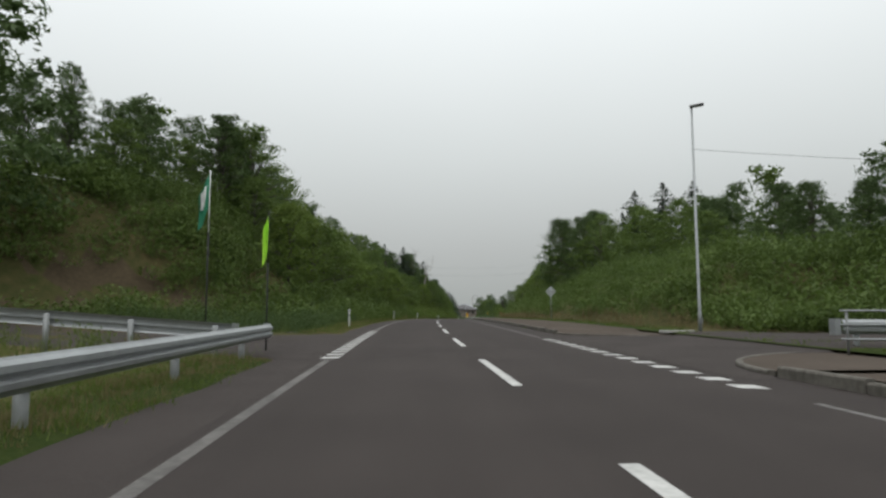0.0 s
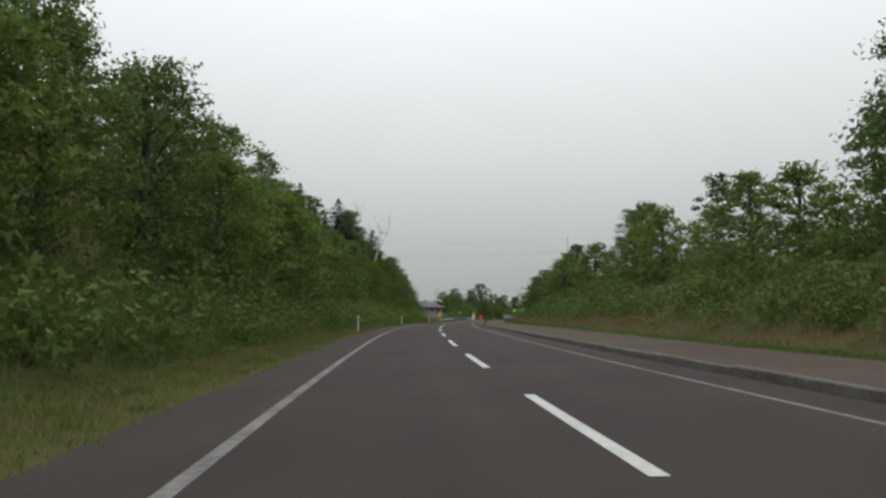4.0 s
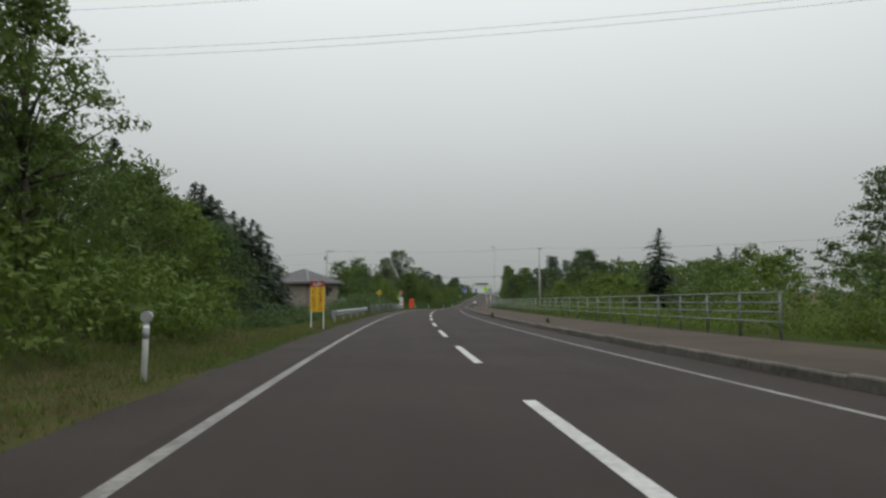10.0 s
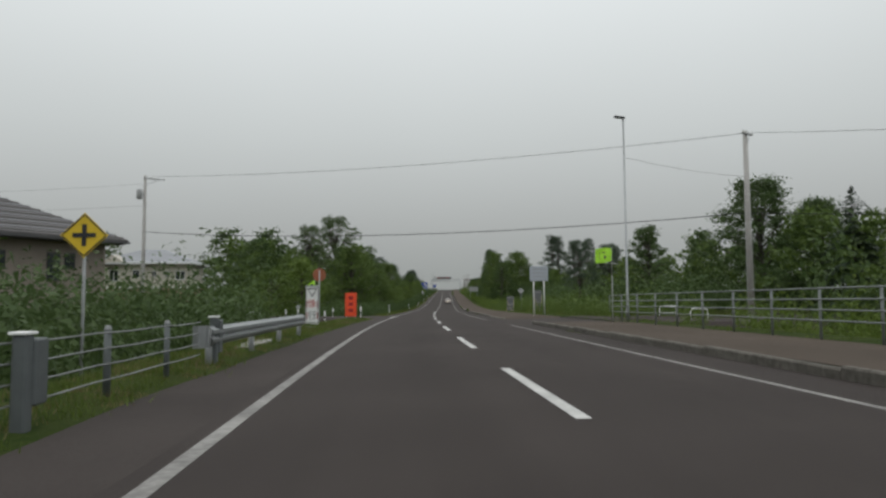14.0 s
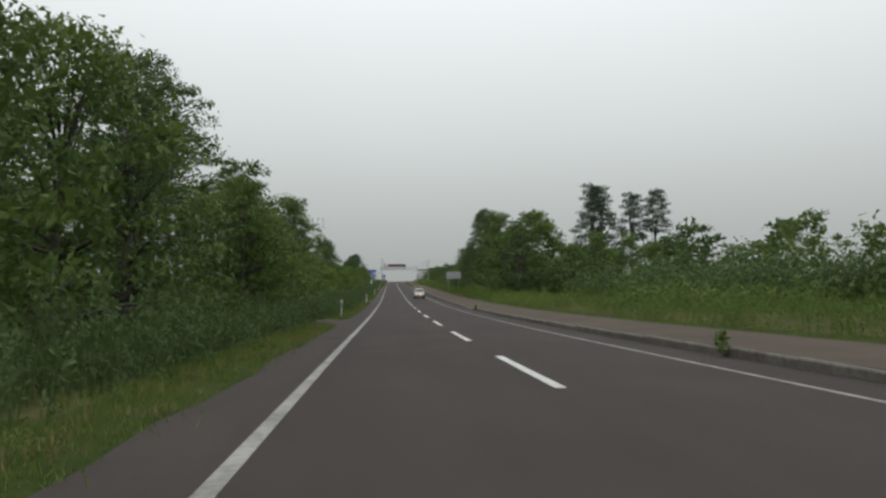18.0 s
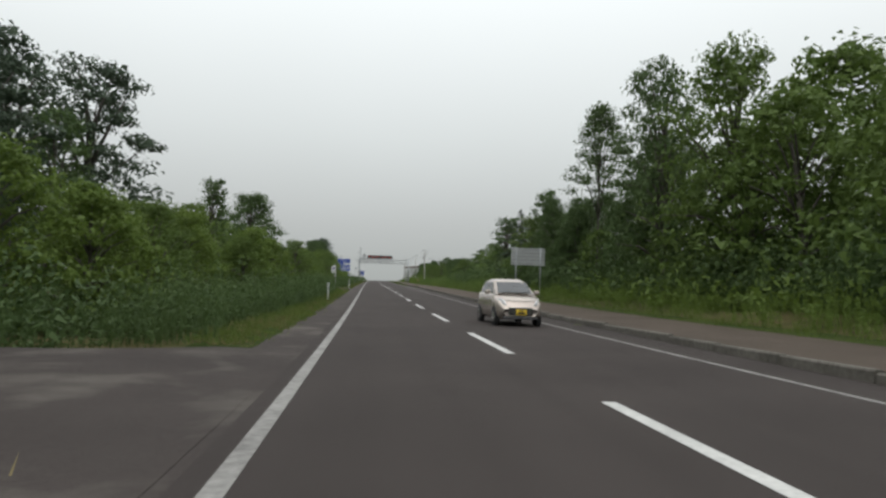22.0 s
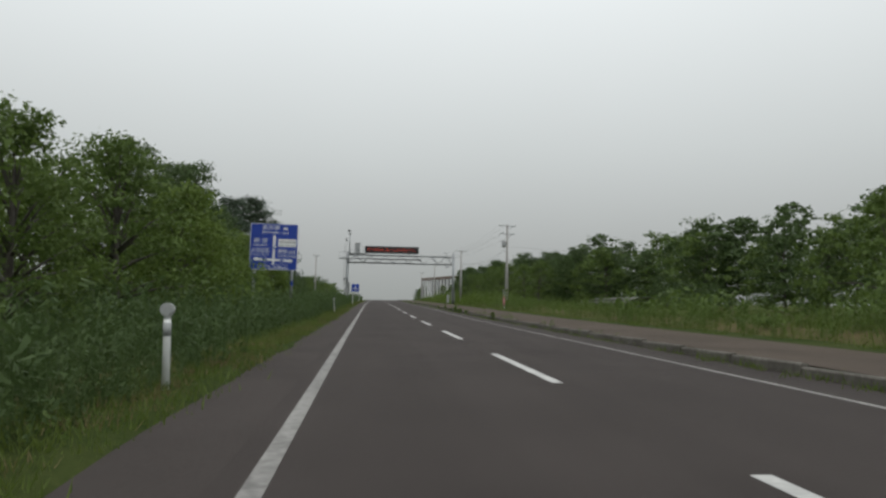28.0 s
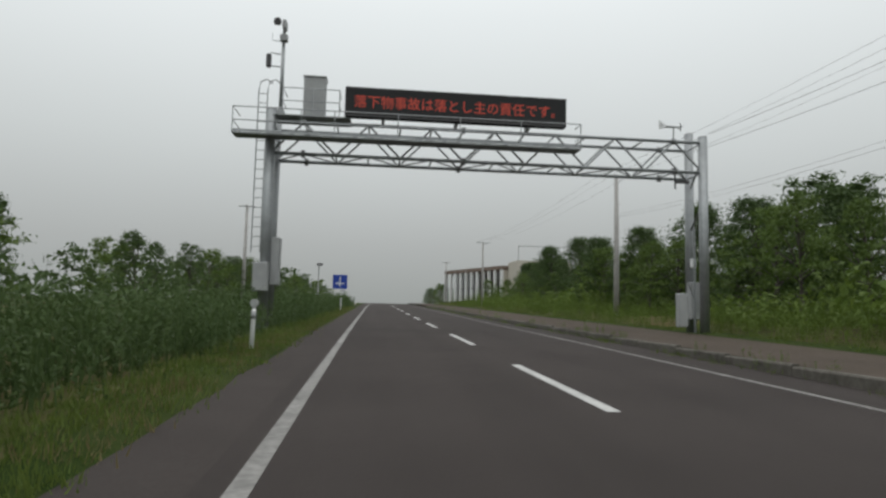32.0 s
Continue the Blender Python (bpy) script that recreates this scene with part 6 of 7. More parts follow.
def cloth(w, h, mat, seed, droop=0.0, nx=10, nz=7):
    """A waving cloth hanging from a pole at x = 0, reaching to -x."""
    gen = np.random.default_rng(seed)
    vs, fs = [], []
    for i in range(nx + 1):
        for j in range(nz + 1):
            f = i / nx
            vs.append((-w * f * (1 - 0.25 * droop), 0.08 * math.sin(f * 7 + seed) * f ** 0.6 + 0.02 * math.sin(j + 5 * f), h * (j / nz) - droop * h * f - 0.05 * math.sin(3 * f + j * 0.4)))
    for i in range(nx):
        for j in range(nz):
            a = i * (nz + 1) + j
            fs.append((a, a + 1, a + nz + 2, a + nz + 1))
    k = len(vs)
    vs += [(x, y + 0.004, z) for x, y, z in vs]
    fs += [tuple(i + k for i in reversed(f)) for f in fs]
    return Geo().add(vs, fs).mesh("cloth", mat, True)


def flag(s, d, top, w, h, mat, label, lower=BLACK, upper=WHITE, seed=1, droop=0.3, turn=0.0, base=None, emblem=None):
    b = float(land(s, d)) if base is None else base
    ob = thing("flag", spot(s, d, b, turn), label, "flag", "roadside flags")
    hgt = top - b
    part("lower_pole", Geo().tube([(0, 0, -0.1), (0, 0, hgt * 0.62)], 0.022, 8), lower, ob, smooth=True)
    part("upper_pole", Geo().tube([(0, 0, hgt * 0.62), (0, 0, hgt)], 0.014, 8), upper, ob, smooth=True)
    cl = new("cloth", cloth(w, h, mat, seed, droop))
    cl.parent = ob
    cl.location = (0, 0, hgt - h * 1.05)
    if emblem:
        em = new("emblem", cloth(w * 0.55, h * 0.45, emblem, seed, droop))
        em.parent = cl
        em.location = (-w * 0.2, -0.012, h * 0.18)
    return ob


flag(22.3, -6.6, 4.6, 0.30, 0.85, GREEN, "furled green and white flag on a tall black pole", BLACK, WHITE, 3, 0.75, 0, 0.5, WHITE)
flag(23.8, -5.46, 3.8, 0.17, 0.95, LIME, "lime green safety flag on a tall black pole", BLACK, BLACK, 5, 0.6, 0, 0.1, None)
flag(300, 7.9, 3.7, 0.8, 0.62, LIME, "lime green safety flag flying over the walkway", GREY, GREY, 2, 0.15, 0, 0.15, DARKGREY)
flag(309, -7.4, 2.6, 0.42, 0.62, LIME, "small lime safety flag by the side road", GREY, GREY, 4, 0.5, 0, -0.3, DARKGREY)
flag(495.3, -6.3, 2.68, 0.42, 0.62, INK, "white flag with a purple emblem on a thin pole", BARK, GREY, 6, 0.45, 0, 0.0, PURPLE)
flag(502.8, -6.6, 2.55, 0.18, 0.7, INK, "furled white and green flag on a thin pole", GREY, GREY, 8, 0.8, 0, 0.0, GREEN)

# boards seen from behind on the walkway side
def board_back(s, d, w, h, z, label, ribs=4, turn=0.0, board=BACK):
    ob = thing("sign_board", spot(s, d, 0.12, turn), label, "sign board")
    pn_ = part("panel", Geo().box((0, 0.03, z), (w, 0.03, h), None, 0.006), board, ob)
    for i in range(ribs):
        part("rib", Geo().box((0, 0.0, z - h / 2 + h * (i + 0.5) / ribs), (w, 0.03, 0.035), None, 0.005), GALV_OLD, pn_)
    for x in (-0.36 * w, 0.36 * w):
        part("post", Geo().tube([(x, -0.05, -0.3), (x, -0.05, z + h / 2 + 0.05)], 0.045, 10), GALV, ob, smooth=True)
    return ob


board_back(476.6, 10.2, 2.8, 1.4, 3.4, "back of a ribbed grey road sign on two posts", 5)
ib = thing("sign_board", spot(322.8, 8.5, 0.12, 0), "small pale sign board on two white posts", "sign board")
ip = part("panel", Geo().box((0, 0, 3.4), (1.48, 0.05, 1.2), None, 0.01), material("pale_blue_grey", (0.38, 0.41, 0.46), 0.5), ib)
for z in (3.75, 3.45, 3.15):
    part("line", Geo().box((0, -0.028, z), (1.2, 0.004, 0.06)), GREY, ip)
for x in (-0.42, 0.42):
    part("post", Geo().tube([(x, 0.05, -0.3), (x, 0.05, 3.9)], 0.05, 10), WHITE, ib, smooth=True)
for s_, d_, h_ in ((338.5, 10.9, 2.25), (351.0, 9.4, 1.8)):
    bb = thing("stand_board", spot(s_, d_, 0.15, -20), "back of a grey upright board propped with pale timber struts", "sign board", "propped boards")
    part("panel", Geo().box((0, 0, h_ / 2 + 0.1), (0.85, 0.03, h_), None, 0.005), BOARD_GREY, bb)
    for z in (0.35, h_ * 0.5, h_ - 0.1):
        part("batten", Geo().box((0, -0.03, z), (0.85, 0.03, 0.05)), GREY, bb)
    part("strut", Geo().tube([(-0.42, -0.05, h_ * 0.75), (0.45, -0.75, -0.1)], 0.028, 6), TIMBER, bb)
    part("strut", Geo().tube([(0.43, -0.02, h_ * 0.8), (0.52, -0.8, -0.1)], 0.028, 6), TIMBER, bb)
    part("stake", Geo().tube([(-0.46, -0.05, -0.2), (-0.46, -0.05, 0.5)], 0.028, 6), TIMBER, bb)
rb = thing("road_sign", spot(352.3, 10.9, 0.25, 0), "back of a grey diamond road sign on a galvanised pole", "road sign")
part("post", Geo().tube([(0, 0, -0.3), (0, 0, 2.85)], 0.035, 8), GALV, rb, smooth=True)
part("diamond_plate", Geo().plate([(-0.38, 2.5), (0, 2.12), (0.38, 2.5), (0, 2.88)], 0.045, 0.06), BACK, rb)
part("bracket", Geo().box((0, 0.035, 2.55), (0.4, 0.03, 0.04)), GALV, rb)
for k, (s_, d_) in enumerate(((309.4, 14.1), (307.4, 15.2))):
    hp = thing("hoop_barrier", spot(s_, d_, float(land(s_, d_)), 8), "white tubular hoop barrier on the grass", "barrier", "hoop barriers")
    part("hoop", Geo().tube([(-0.55, 0, -0.1), (-0.55, 0, 0.55), (-0.45, 0, 0.68), (0.45, 0, 0.68), (0.55, 0, 0.55), (0.55, 0, -0.1)], 0.04, 8), WHITE, hp, smooth=True)
    part("crossbar", Geo().tube([(-0.55, 0, 0.3), (0.55, 0, 0.3)], 0.03, 8), WHITE, hp)
um = thing("wrapped_banner", spot(599.2, 10.1, 0.15, 0), "faded banner wrapped round a pole on the grass", "banner")
part("pole", Geo().tube([(0, 0, 0), (0, 0, 1.95)], 0.018, 8), WHITE, um)
part("cloth", Geo().tube([(0, 0, 0.35), (0.02, 0, 0.7), (0, 0, 1.0), (0.02, 0, 1.25)], [0.05, 0.13, 0.11, 0.03], 9), PINK, um, smooth=True)

# ---- the blue direction sign ----
bs = thing("direction_sign", spot(577.7, -8.7, -0.56, 3), "large blue direction sign with white writing on two posts", "direction sign")
for x in (-1.13, 1.13):
    part("post", Geo().tube([(x, 0.12, -0.4), (x, 0.12, 5.9)], 0.085, 12), GALV, bs, smooth=True)
    part("clamp", Geo().box((x, 0.06, 4.0), (0.26, 0.06, 0.08)).box((x, 0.06, 5.5), (0.26, 0.06, 0.08)), GALV_OLD, bs)
W_, H_, Z0 = 2.85, 2.85, 3.30
pn = part("panel", Geo().plate(shift(rounded(W_, H_, 0.08), 0, Z0 + H_ / 2), 0, 0.04), BLUE, bs)
frame_bars(-W_ / 2 + 0.02, W_ / 2 - 0.02, Z0 + 0.02, Z0 + H_ - 0.02, -0.003, 0.02, INK, pn)
U = lambda px, py: (-W_ / 2 + W_ * (px - 80) / 710.0, 0.0, Z0 + H_ * (1 - (py - 60) / 725.0))


def on_blue(words, x0, x1, y0, y1):
    c = U((x0 + x1) / 2, (y0 + y1) / 2)
    lettering(words, (c[0], -0.001, c[2]), W_ * (x1 - x0) / 710.0, H_ * (y1 - y0) / 725.0, INK, pn)


on_blue("長万部", 255, 512, 88, 158)
on_blue("森", 562, 636, 98, 165)
on_blue("Oshamanbe", 252, 508, 172, 216)
on_blue("Mori", 555, 645, 182, 220)
on_blue("函", 143, 217, 290, 355)
on_blue("館", 260, 336, 290, 358)
on_blue("Hakodate", 140, 332, 372, 412)
on_blue("大沼公園", 102, 365, 445, 515)
on_blue("Onuma", 102, 248, 530, 562)
on_blue("Park", 268, 360, 532, 565)
on_blue("鹿部", 498, 640, 455, 525)
on_blue("市街", 652, 765, 473, 530)
on_blue("Central", 496, 615, 540, 575)
on_blue("Shikabe", 630, 762, 543, 580)
on_blue("この先", 225, 405, 712, 770)
on_blue("300m", 425, 635, 715, 772)
a0, a1 = U(210, 778), U(645, 700)
frame_bars(a0[0], a1[0], a0[2], a1[2], -0.003, 0.014, INK, pn, "panel_line")
ar = lambda pts: [(U(x, y)[0], U(x, y)[2]) for x, y in pts]
part("arrow_ahead", Geo().plate(ar([(418, 694), (450, 694), (458, 290), (474, 290), (441, 230), (405, 290), (422, 290)]), -0.005, -0.001), INK, pn)
part("arrow_left", Geo().plate(ar([(420, 610), (420, 645), (192, 640), (192, 655), (128, 618), (192, 585), (192, 604)]), -0.0055, -0.0015), INK, pn)
part("arrow_right", Geo().plate(ar([(450, 610), (450, 645), (674, 655), (674, 670), (732, 638), (674, 603), (674, 620)]), -0.0055, -0.0015), INK, pn)


def badge(cx, cy, r, words, n_, name, squash=1.0, flip=False):
    shape = [(cx + r * math.cos(radians(a)) * squash, cy + r * math.sin(radians(a))) for a in (np.arange(n_) * 360 / n_ + (90 if flip else 0))]
    inner = [(cx + (x - cx) * 0.88, cy + (y - cy) * 0.88) for x, y in shape]
    b_ = part(name, Geo().plate(ar(shape), -0.009, -0.006), INK, pn)
    part("field", Geo().plate(ar(inner), -0.013, -0.0095), BLUE, b_)
    c = U(cx, cy)
    lettering(words, (c[0], -0.0135, c[2]), W_ * r * 1.15 / 710, H_ * r * 0.62 / 725, INK, b_)


badge(438, 432, 50, "278", 3, "route_shield", 1.0, True)
badge(304, 624, 44, "43", 6, "route_badge")
badge(560, 632, 44, "43", 6, "route_badge")
c0, c1 = U(500, 420), U(768, 298)
tb = part("tourist_panel", Geo().box(((c0[0] + c1[0]) / 2, -0.004, (c0[2] + c1[2]) / 2), (c1[0] - c0[0], 0.006, c1[2] - c0[2])), INK, pn, "white tourist panel with faint writing")
for i in range(8):
    c = U(530 + 30 * i, 348)
    part("writing_bar", Geo().box((c[0], -0.008, c[2]), (0.085, 0.003, 0.13)), GREY, tb)
for i in range(3):
    c = U(550 + 85 * i, 395)
    part("writing_bar", Geo().box((c[0], -0.008, c[2]), (0.27, 0.003, 0.05)), GREY, tb)
part("sticker", Geo().tube([(1.13, 0.12, 2.35), (1.13, 0.12, 2.65)], 0.0865, 12), BLUE, bs, "blue band on the post")

# a second blue sign farther on
bs2 = thing("direction_sign", spot(692, -6.9, 0, 0), "blue road sign on a post in the mist", "direction sign")
part("post", Geo().tube([(0.5, 0.1, -0.3), (0.5, 0.1, 3.9)], 0.07, 10), GALV, bs2)
p2 = part("panel", Geo().box((0, 0, 3.0), (1.8, 0.05, 1.75), None, 0.02), BLUE, bs2)
part("arrow_ahead", Geo().box((0, -0.03, 3.0), (0.12, 0.004, 1.2)), INK, p2)
part("arrow_across", Geo().box((0, -0.034, 2.8), (1.1, 0.004, 0.12)), INK, p2)
ck = thing("camera_pole", spot(690, -9.4, 0, 0), "grey pole with a traffic camera on top", "camera pole")
part("pole", Geo().tube([(0, 0, -0.3), (0, 0, 4.9)], 0.07, 10), GREY, ck)
part("camera_box", Geo().box((0.1, -0.1, 5.0), (0.7, 0.3, 0.28), None, 0.03), DARKGREY, ck)

# ---- the gantry with the message board ----
gt = thing("sign_gantry", spot(631.2, 0, 0, 0), "galvanised lattice gantry spanning the road with an electronic board", "gantry")
XL, XR, ZB, ZT, YD = -6.25, 9.05, 5.95, 7.05, 1.25
for x, y, zt in ((XL, 0.0, 7.45), (XL, YD, 7.45), (XR, 0.0, 7.25), (XR + 0.1, YD, 7.7)):
    po = part("column", Geo().tube([(x, y, -0.4), (x, y, zt)], 0.165, 14), GALV, gt, "round galvanised column", True)
    part("cap", Geo().tube([(x, y, zt), (x, y, zt + 0.04)], [0.17, 0.12], 14), GALV_OLD, po)
    part("flange", Geo().box((x, y, 0.06), (0.5, 0.5, 0.05), None, 0.01), GALV_OLD, po)
bays = np.linspace(XL, XR, 15)
for y in (0.0, YD):
    for z in (ZB, ZT):
        part("chord", Geo().tube([(XL, y, z), (XR, y, z)], 0.062, 8), GALV, gt, smooth=True)
    for i in range(14):
        a, b = (ZB, ZT) if i % 2 == 0 else (ZT, ZB)
        part("diagonal", Geo().tube([(bays[i], y, a), (bays[i + 1], y, b)], 0.036, 6), GALV, gt)
for i, x in enumerate(bays):
    for z in (ZB, ZT):
        part("tie", Geo().tube([(x, 0, z), (x, YD, z)], 0.03, 6), GALV, gt)
    if i < 14:
        part("lacing", Geo().tube([(x, 0 if i % 2 else YD, ZB), (bays[i + 1], YD if i % 2 else 0, ZB)], 0.026, 6), GALV_OLD, gt)
    if i in (1, 6, 13):
        for y in (0, YD):
            part("gusset", Geo().tube([(x - 0.06, y, ZB), (x + 0.06, y, ZB)], 0.13, 10), GALV_OLD, gt)
            part("gusset", Geo().tube([(x - 0.06, y, ZT), (x + 0.06, y, ZT)], 0.11, 10), GALV_OLD, gt)
for z in (6.5, 4.9):
    part("column_tie", Geo().tube([(XR, 0, z), (XR + 0.1, YD, z - 1.0)], 0.04, 6), GALV, gt)
    part("column_tie", Geo().tube([(XL, 0, z - 1.0), (XL, YD, z)], 0.04, 6), GALV, gt)
# platform with its hand rails
part("platform", Geo().box((-1.55, -0.35, 6.42), (11.7, 0.6, 0.06), None, 0.01), GALV_OLD, gt, "narrow service platform")
part("toe_board", Geo().box((-1.55, -0.66, 6.50), (11.7, 0.02, 0.08)), GALV, gt)
for z in (6.85, 7.3):
    part("hand_rail", Geo().tube([(-7.4, 0.5, z), (-7.4, -0.65, z), (-4.0, -0.65, z)], 0.02, 6), GALV, gt)
    part("hand_rail", Geo().tube([(-4.0, -0.65, z), (4.3, -0.65, z), (4.3, 0.0, z)], 0.018, 6), GALV, gt)
for x in (-7.4, -6.3, -5.2, -4.1, -2.0, 0.1, 2.2, 4.3):
    part("rail_post", Geo().tube([(x, -0.65, 6.42), (x, -0.65, 7.3)], 0.018, 6), GALV, gt)
part("top_deck", Geo().box((-4.9, 0.4, 7.24), (2.6, 1.1, 0.05), None, 0.01), GALV_OLD, gt)
for z in (7.75, 8.2):
    part("hand_rail", Geo().tube([(-5.9, 0.95, z), (-5.9, -0.1, z), (-4.0, -0.1, z), (-4.0, 0.9, z)], 0.018, 6), GALV, gt)
for x in (-5.9, -4.9, -4.0):
    part("rail_post", Geo().tube([(x, -0.1, 7.25), (x, -0.1, 8.2)], 0.018, 6), GALV, gt)
cb = part("control_cabinet", Geo().box((-4.88, 0.45, 8.0), (0.74, 0.6, 1.42), None, 0.03), GREY, gt, "tall grey control cabinet")
part("cabinet_lid", Geo().box((-4.88, 0.45, 8.73), (0.80, 0.66, 0.05), None, 0.015), GREY, cb)
# ladder
for x in (-6.78, -6.48):
    part("ladder_rail", Geo().tube([(x, 0.35, 2.6), (x, 0.35, 8.2), (x + 0.05, 0.35, 8.5), (x + 0.25, 0.35, 8.6), (x + 0.45, 0.35, 8.45)], 0.022, 6), GALV, gt)
for z in np.arange(2.8, 8.2, 0.33):
    part("rung", Geo().tube([(-6.78, 0.35, z), (-6.48, 0.35, z)], 0.014, 6), GALV, gt)
# instrument mast
ms = part("instrument_mast", Geo().tube([(-6.0, 0.2, 7.2), (-6.0, 0.2, 10.3)], [0.07, 0.055], 10), GALV, gt, "mast with weather instruments", True)
part("foot", Geo().tube([(-6.0, 0.2, 7.2), (-6.0, 0.2, 7.6)], [0.24, 0.07], 8), GALV_OLD, ms)
part("sensor_box", Geo().box((-5.98, 0.12, 10.0), (0.26, 0.24, 0.24), None, 0.03), GREY, ms)
part("camera_head", Geo().box((-5.96, 0.05, 10.42), (0.14, 0.4, 0.3), None, 0.03), GREY, ms)
part("floodlight", Geo().tube([(-6.18, 0.1, 10.5), (-6.18, -0.2, 10.45)], [0.06, 0.14], 10), DARKGREY, ms)
part("arm", Geo().tube([(-6.0, 0.2, 9.45), (-6.42, 0.1, 9.45)], 0.02, 6).tube([(-6.0, 0.2, 9.0), (-6.42, 0.1, 9.0)], 0.02, 6), GALV, ms)
part("lamp", Geo().box((-6.45, 0.05, 9.15), (0.16, 0.2, 0.45), None, 0.03), DARKGREY, ms)
part("hoop", Geo().tube([(-6.0, 0.2, 9.9), (-6.35, 0.1, 9.9), (-6.38, 0.1, 10.15)], 0.012, 6), GALV, ms)
# board
BZ = -0.17
mb = part("message_board", Geo().box((0.05, -0.05, 7.98 + BZ), (7.72, 0.36, 1.02), None, 0.02), BLACK, gt, "black electronic message board with red letters")
part("bezel", Geo().box((0.05, -0.236, 8.455 + BZ), (7.72, 0.012, 0.05)).box((0.05, -0.236, 7.495 + BZ), (7.72, 0.012, 0.05)), DARKGREY, mb)
part("bracket", Geo().box((-2.5, 0.2, 7.35), (0.1, 0.5, 0.3)).box((2.6, 0.2, 7.35), (0.1, 0.5, 0.3)).box((0.05, 0.2, 7.35), (0.1, 0.5, 0.3)), GALV_OLD, mb)
lettering("落下物事故は落とし主の責任です。", (0.0, -0.232, 7.99 + BZ), 7.0, 0.44, LED, mb, 0.004, "led_lettering", "glowing red letters")
# right end: wind gauge, boxes
wg = part("wind_gauge", Geo().tube([(8.0, 0.1, 7.15), (8.0, 0.1, 7.62)], 0.025, 6).tube([(7.7, 0.1, 7.62), (8.25, 0.1, 7.62)], [0.05, 0.03], 8), GREY, gt, "propeller wind gauge")
part("vane", Geo().plate([(7.45, 7.5), (7.72, 7.58), (7.72, 7.66), (7.45, 7.85)], 0.09, 0.11), INK, wg)
part("propeller", Geo().box((8.27, 0.1, 7.62), (0.02, 0.03, 0.3)).box((8.27, 0.1, 7.62), (0.02, 0.3, 0.03)), DARKGREY, wg)
part("hanging_sensor", Geo().tube([(7.95, -0.1, 6.1), (7.95, -0.1, 5.3)], 0.03, 6).box((8.2, -0.1, 5.55), (0.5, 0.08, 0.08)), DARKGREY, gt)
part("meter_box", Geo().box((9.15, 0.85, 1.35), (0.5, 0.4, 1.35), None, 0.03), GREY, gt, "grey metal switch box")
part("meter_box", Geo().box((8.35, 0.3, 1.0), (0.34, 0.3, 1.2), None, 0.03), GREY, gt, "grey metal switch box")
part("meter_box", Geo().box((9.15, 1.0, 2.75), (0.18, 0.16, 0.32), None, 0.02), INK, gt, "small white meter box")
part("conduit", Geo().tube([(8.95, 0.5, 0.2), (8.95, 0.5, 4.0)], 0.04, 8).tube([(8.75, 0.6, 2.0), (9.1, 0.7, 1.2)], 0.03, 6), GALV, gt)
part("cabinet", Geo().box((-6.32, -0.25, 1.75), (0.48, 0.4, 0.95), None, 0.03), GREY, gt, "grey cabinet on the column")
part("cabinet", Geo().box((-5.95, 0.3, 2.3), (0.3, 0.5, 1.6), None, 0.03), GREY, gt, "grey cabinet on the column")

# ---- buildings ----
def hip_roof(x0, x1, y0, y1, z, ridge, rx, thick=0.22):
    g = Geo()
    cx, cy = (x0 + x1) / 2, (y0 + y1) / 2
    a = [(x0, y0, z), (x1, y0, z), (x1, y1, z), (x0, y1, z)]
    top = [(cx - rx, cy, ridge), (cx + rx, cy, ridge)]
    low = [(x, y, z - thick) for x, y, _ in a]
    return g.add(a + top + low, [(0, 1, 5, 4), (1, 2, 5), (2, 3, 4, 5), (3, 0, 4), (0, 6, 7, 1), (1, 7, 8, 2), (2, 8, 9, 3), (3, 9, 6, 0), (9, 8, 7, 6)])


def house_window(parent, x, y, z, w, h, axis, sill=True, frame_mat=DARKGREY):
    """A window on a wall that faces -y (axis 'y') or +x / -x (axis 'x')."""
    sx, sy = ((w, 0.05) if axis == "y" else (0.05, w))
    wn_ = part("window", Geo().box((x, y, z), (sx if axis == "y" else 0.09, sy if axis == "x" else 0.09, h), None, 0.01), frame_mat, parent)
    off = (0, -0.05, 0) if axis == "y" else (0.05, 0, 0)
    for k in (-0.25, 0.25):
        c = (x + (k * w if axis == "y" else 0) + off[0], y + (k * w if axis == "x" else 0) + off[1], z)
        part("pane", Geo().box(c, ((0.42 * w if axis == "y" else 0.02), (0.42 * w if axis == "x" else 0.02), h * 0.86)), GLASS, wn_)
    return wn_


# the taupe house below the road: local x to the right, y ahead
h1 = thing("house", spot(303.1, -23.0, -1.65, -30), "taupe house with a dark tiled hip roof below the road", "house")
hx, hy = 4.4, 3.6
part("wall", Geo().box((0, 0, 2.9), (2 * hx, 2 * hy, 6.3)), WALL_BROWN, h1, "plain taupe rendered wall")
rf = part("roof", hip_roof(-hx - 0.75, hx + 0.75, -hy - 0.75, hy + 0.75, 6.15, 8.35, 0.6), ROOF, h1, "dark grey tiled hip roof")
for k in range(13):
    f = (k + 0.5) / 13
    e = (1 - f)
    a = [(-(hx + 0.75) * e - 0.6 * f, -(hy + 0.75) * e, 6.17 + 2.2 * f), ((hx + 0.75) * e + 0.6 * f, -(hy + 0.75) * e, 6.17 + 2.2 * f)]
    b = [((hx + 0.75) * e + 0.6 * f, -(hy + 0.75) * e, 6.17 + 2.2 * f), ((hx + 0.75) * e + 0.6 * f, (hy + 0.75) * e, 6.17 + 2.2 * f)]
    part("tile_course", Geo().tube(a, 0.035, 4).tube(b, 0.035, 4), ROOF_GREY if k % 2 else ROOF, rf)
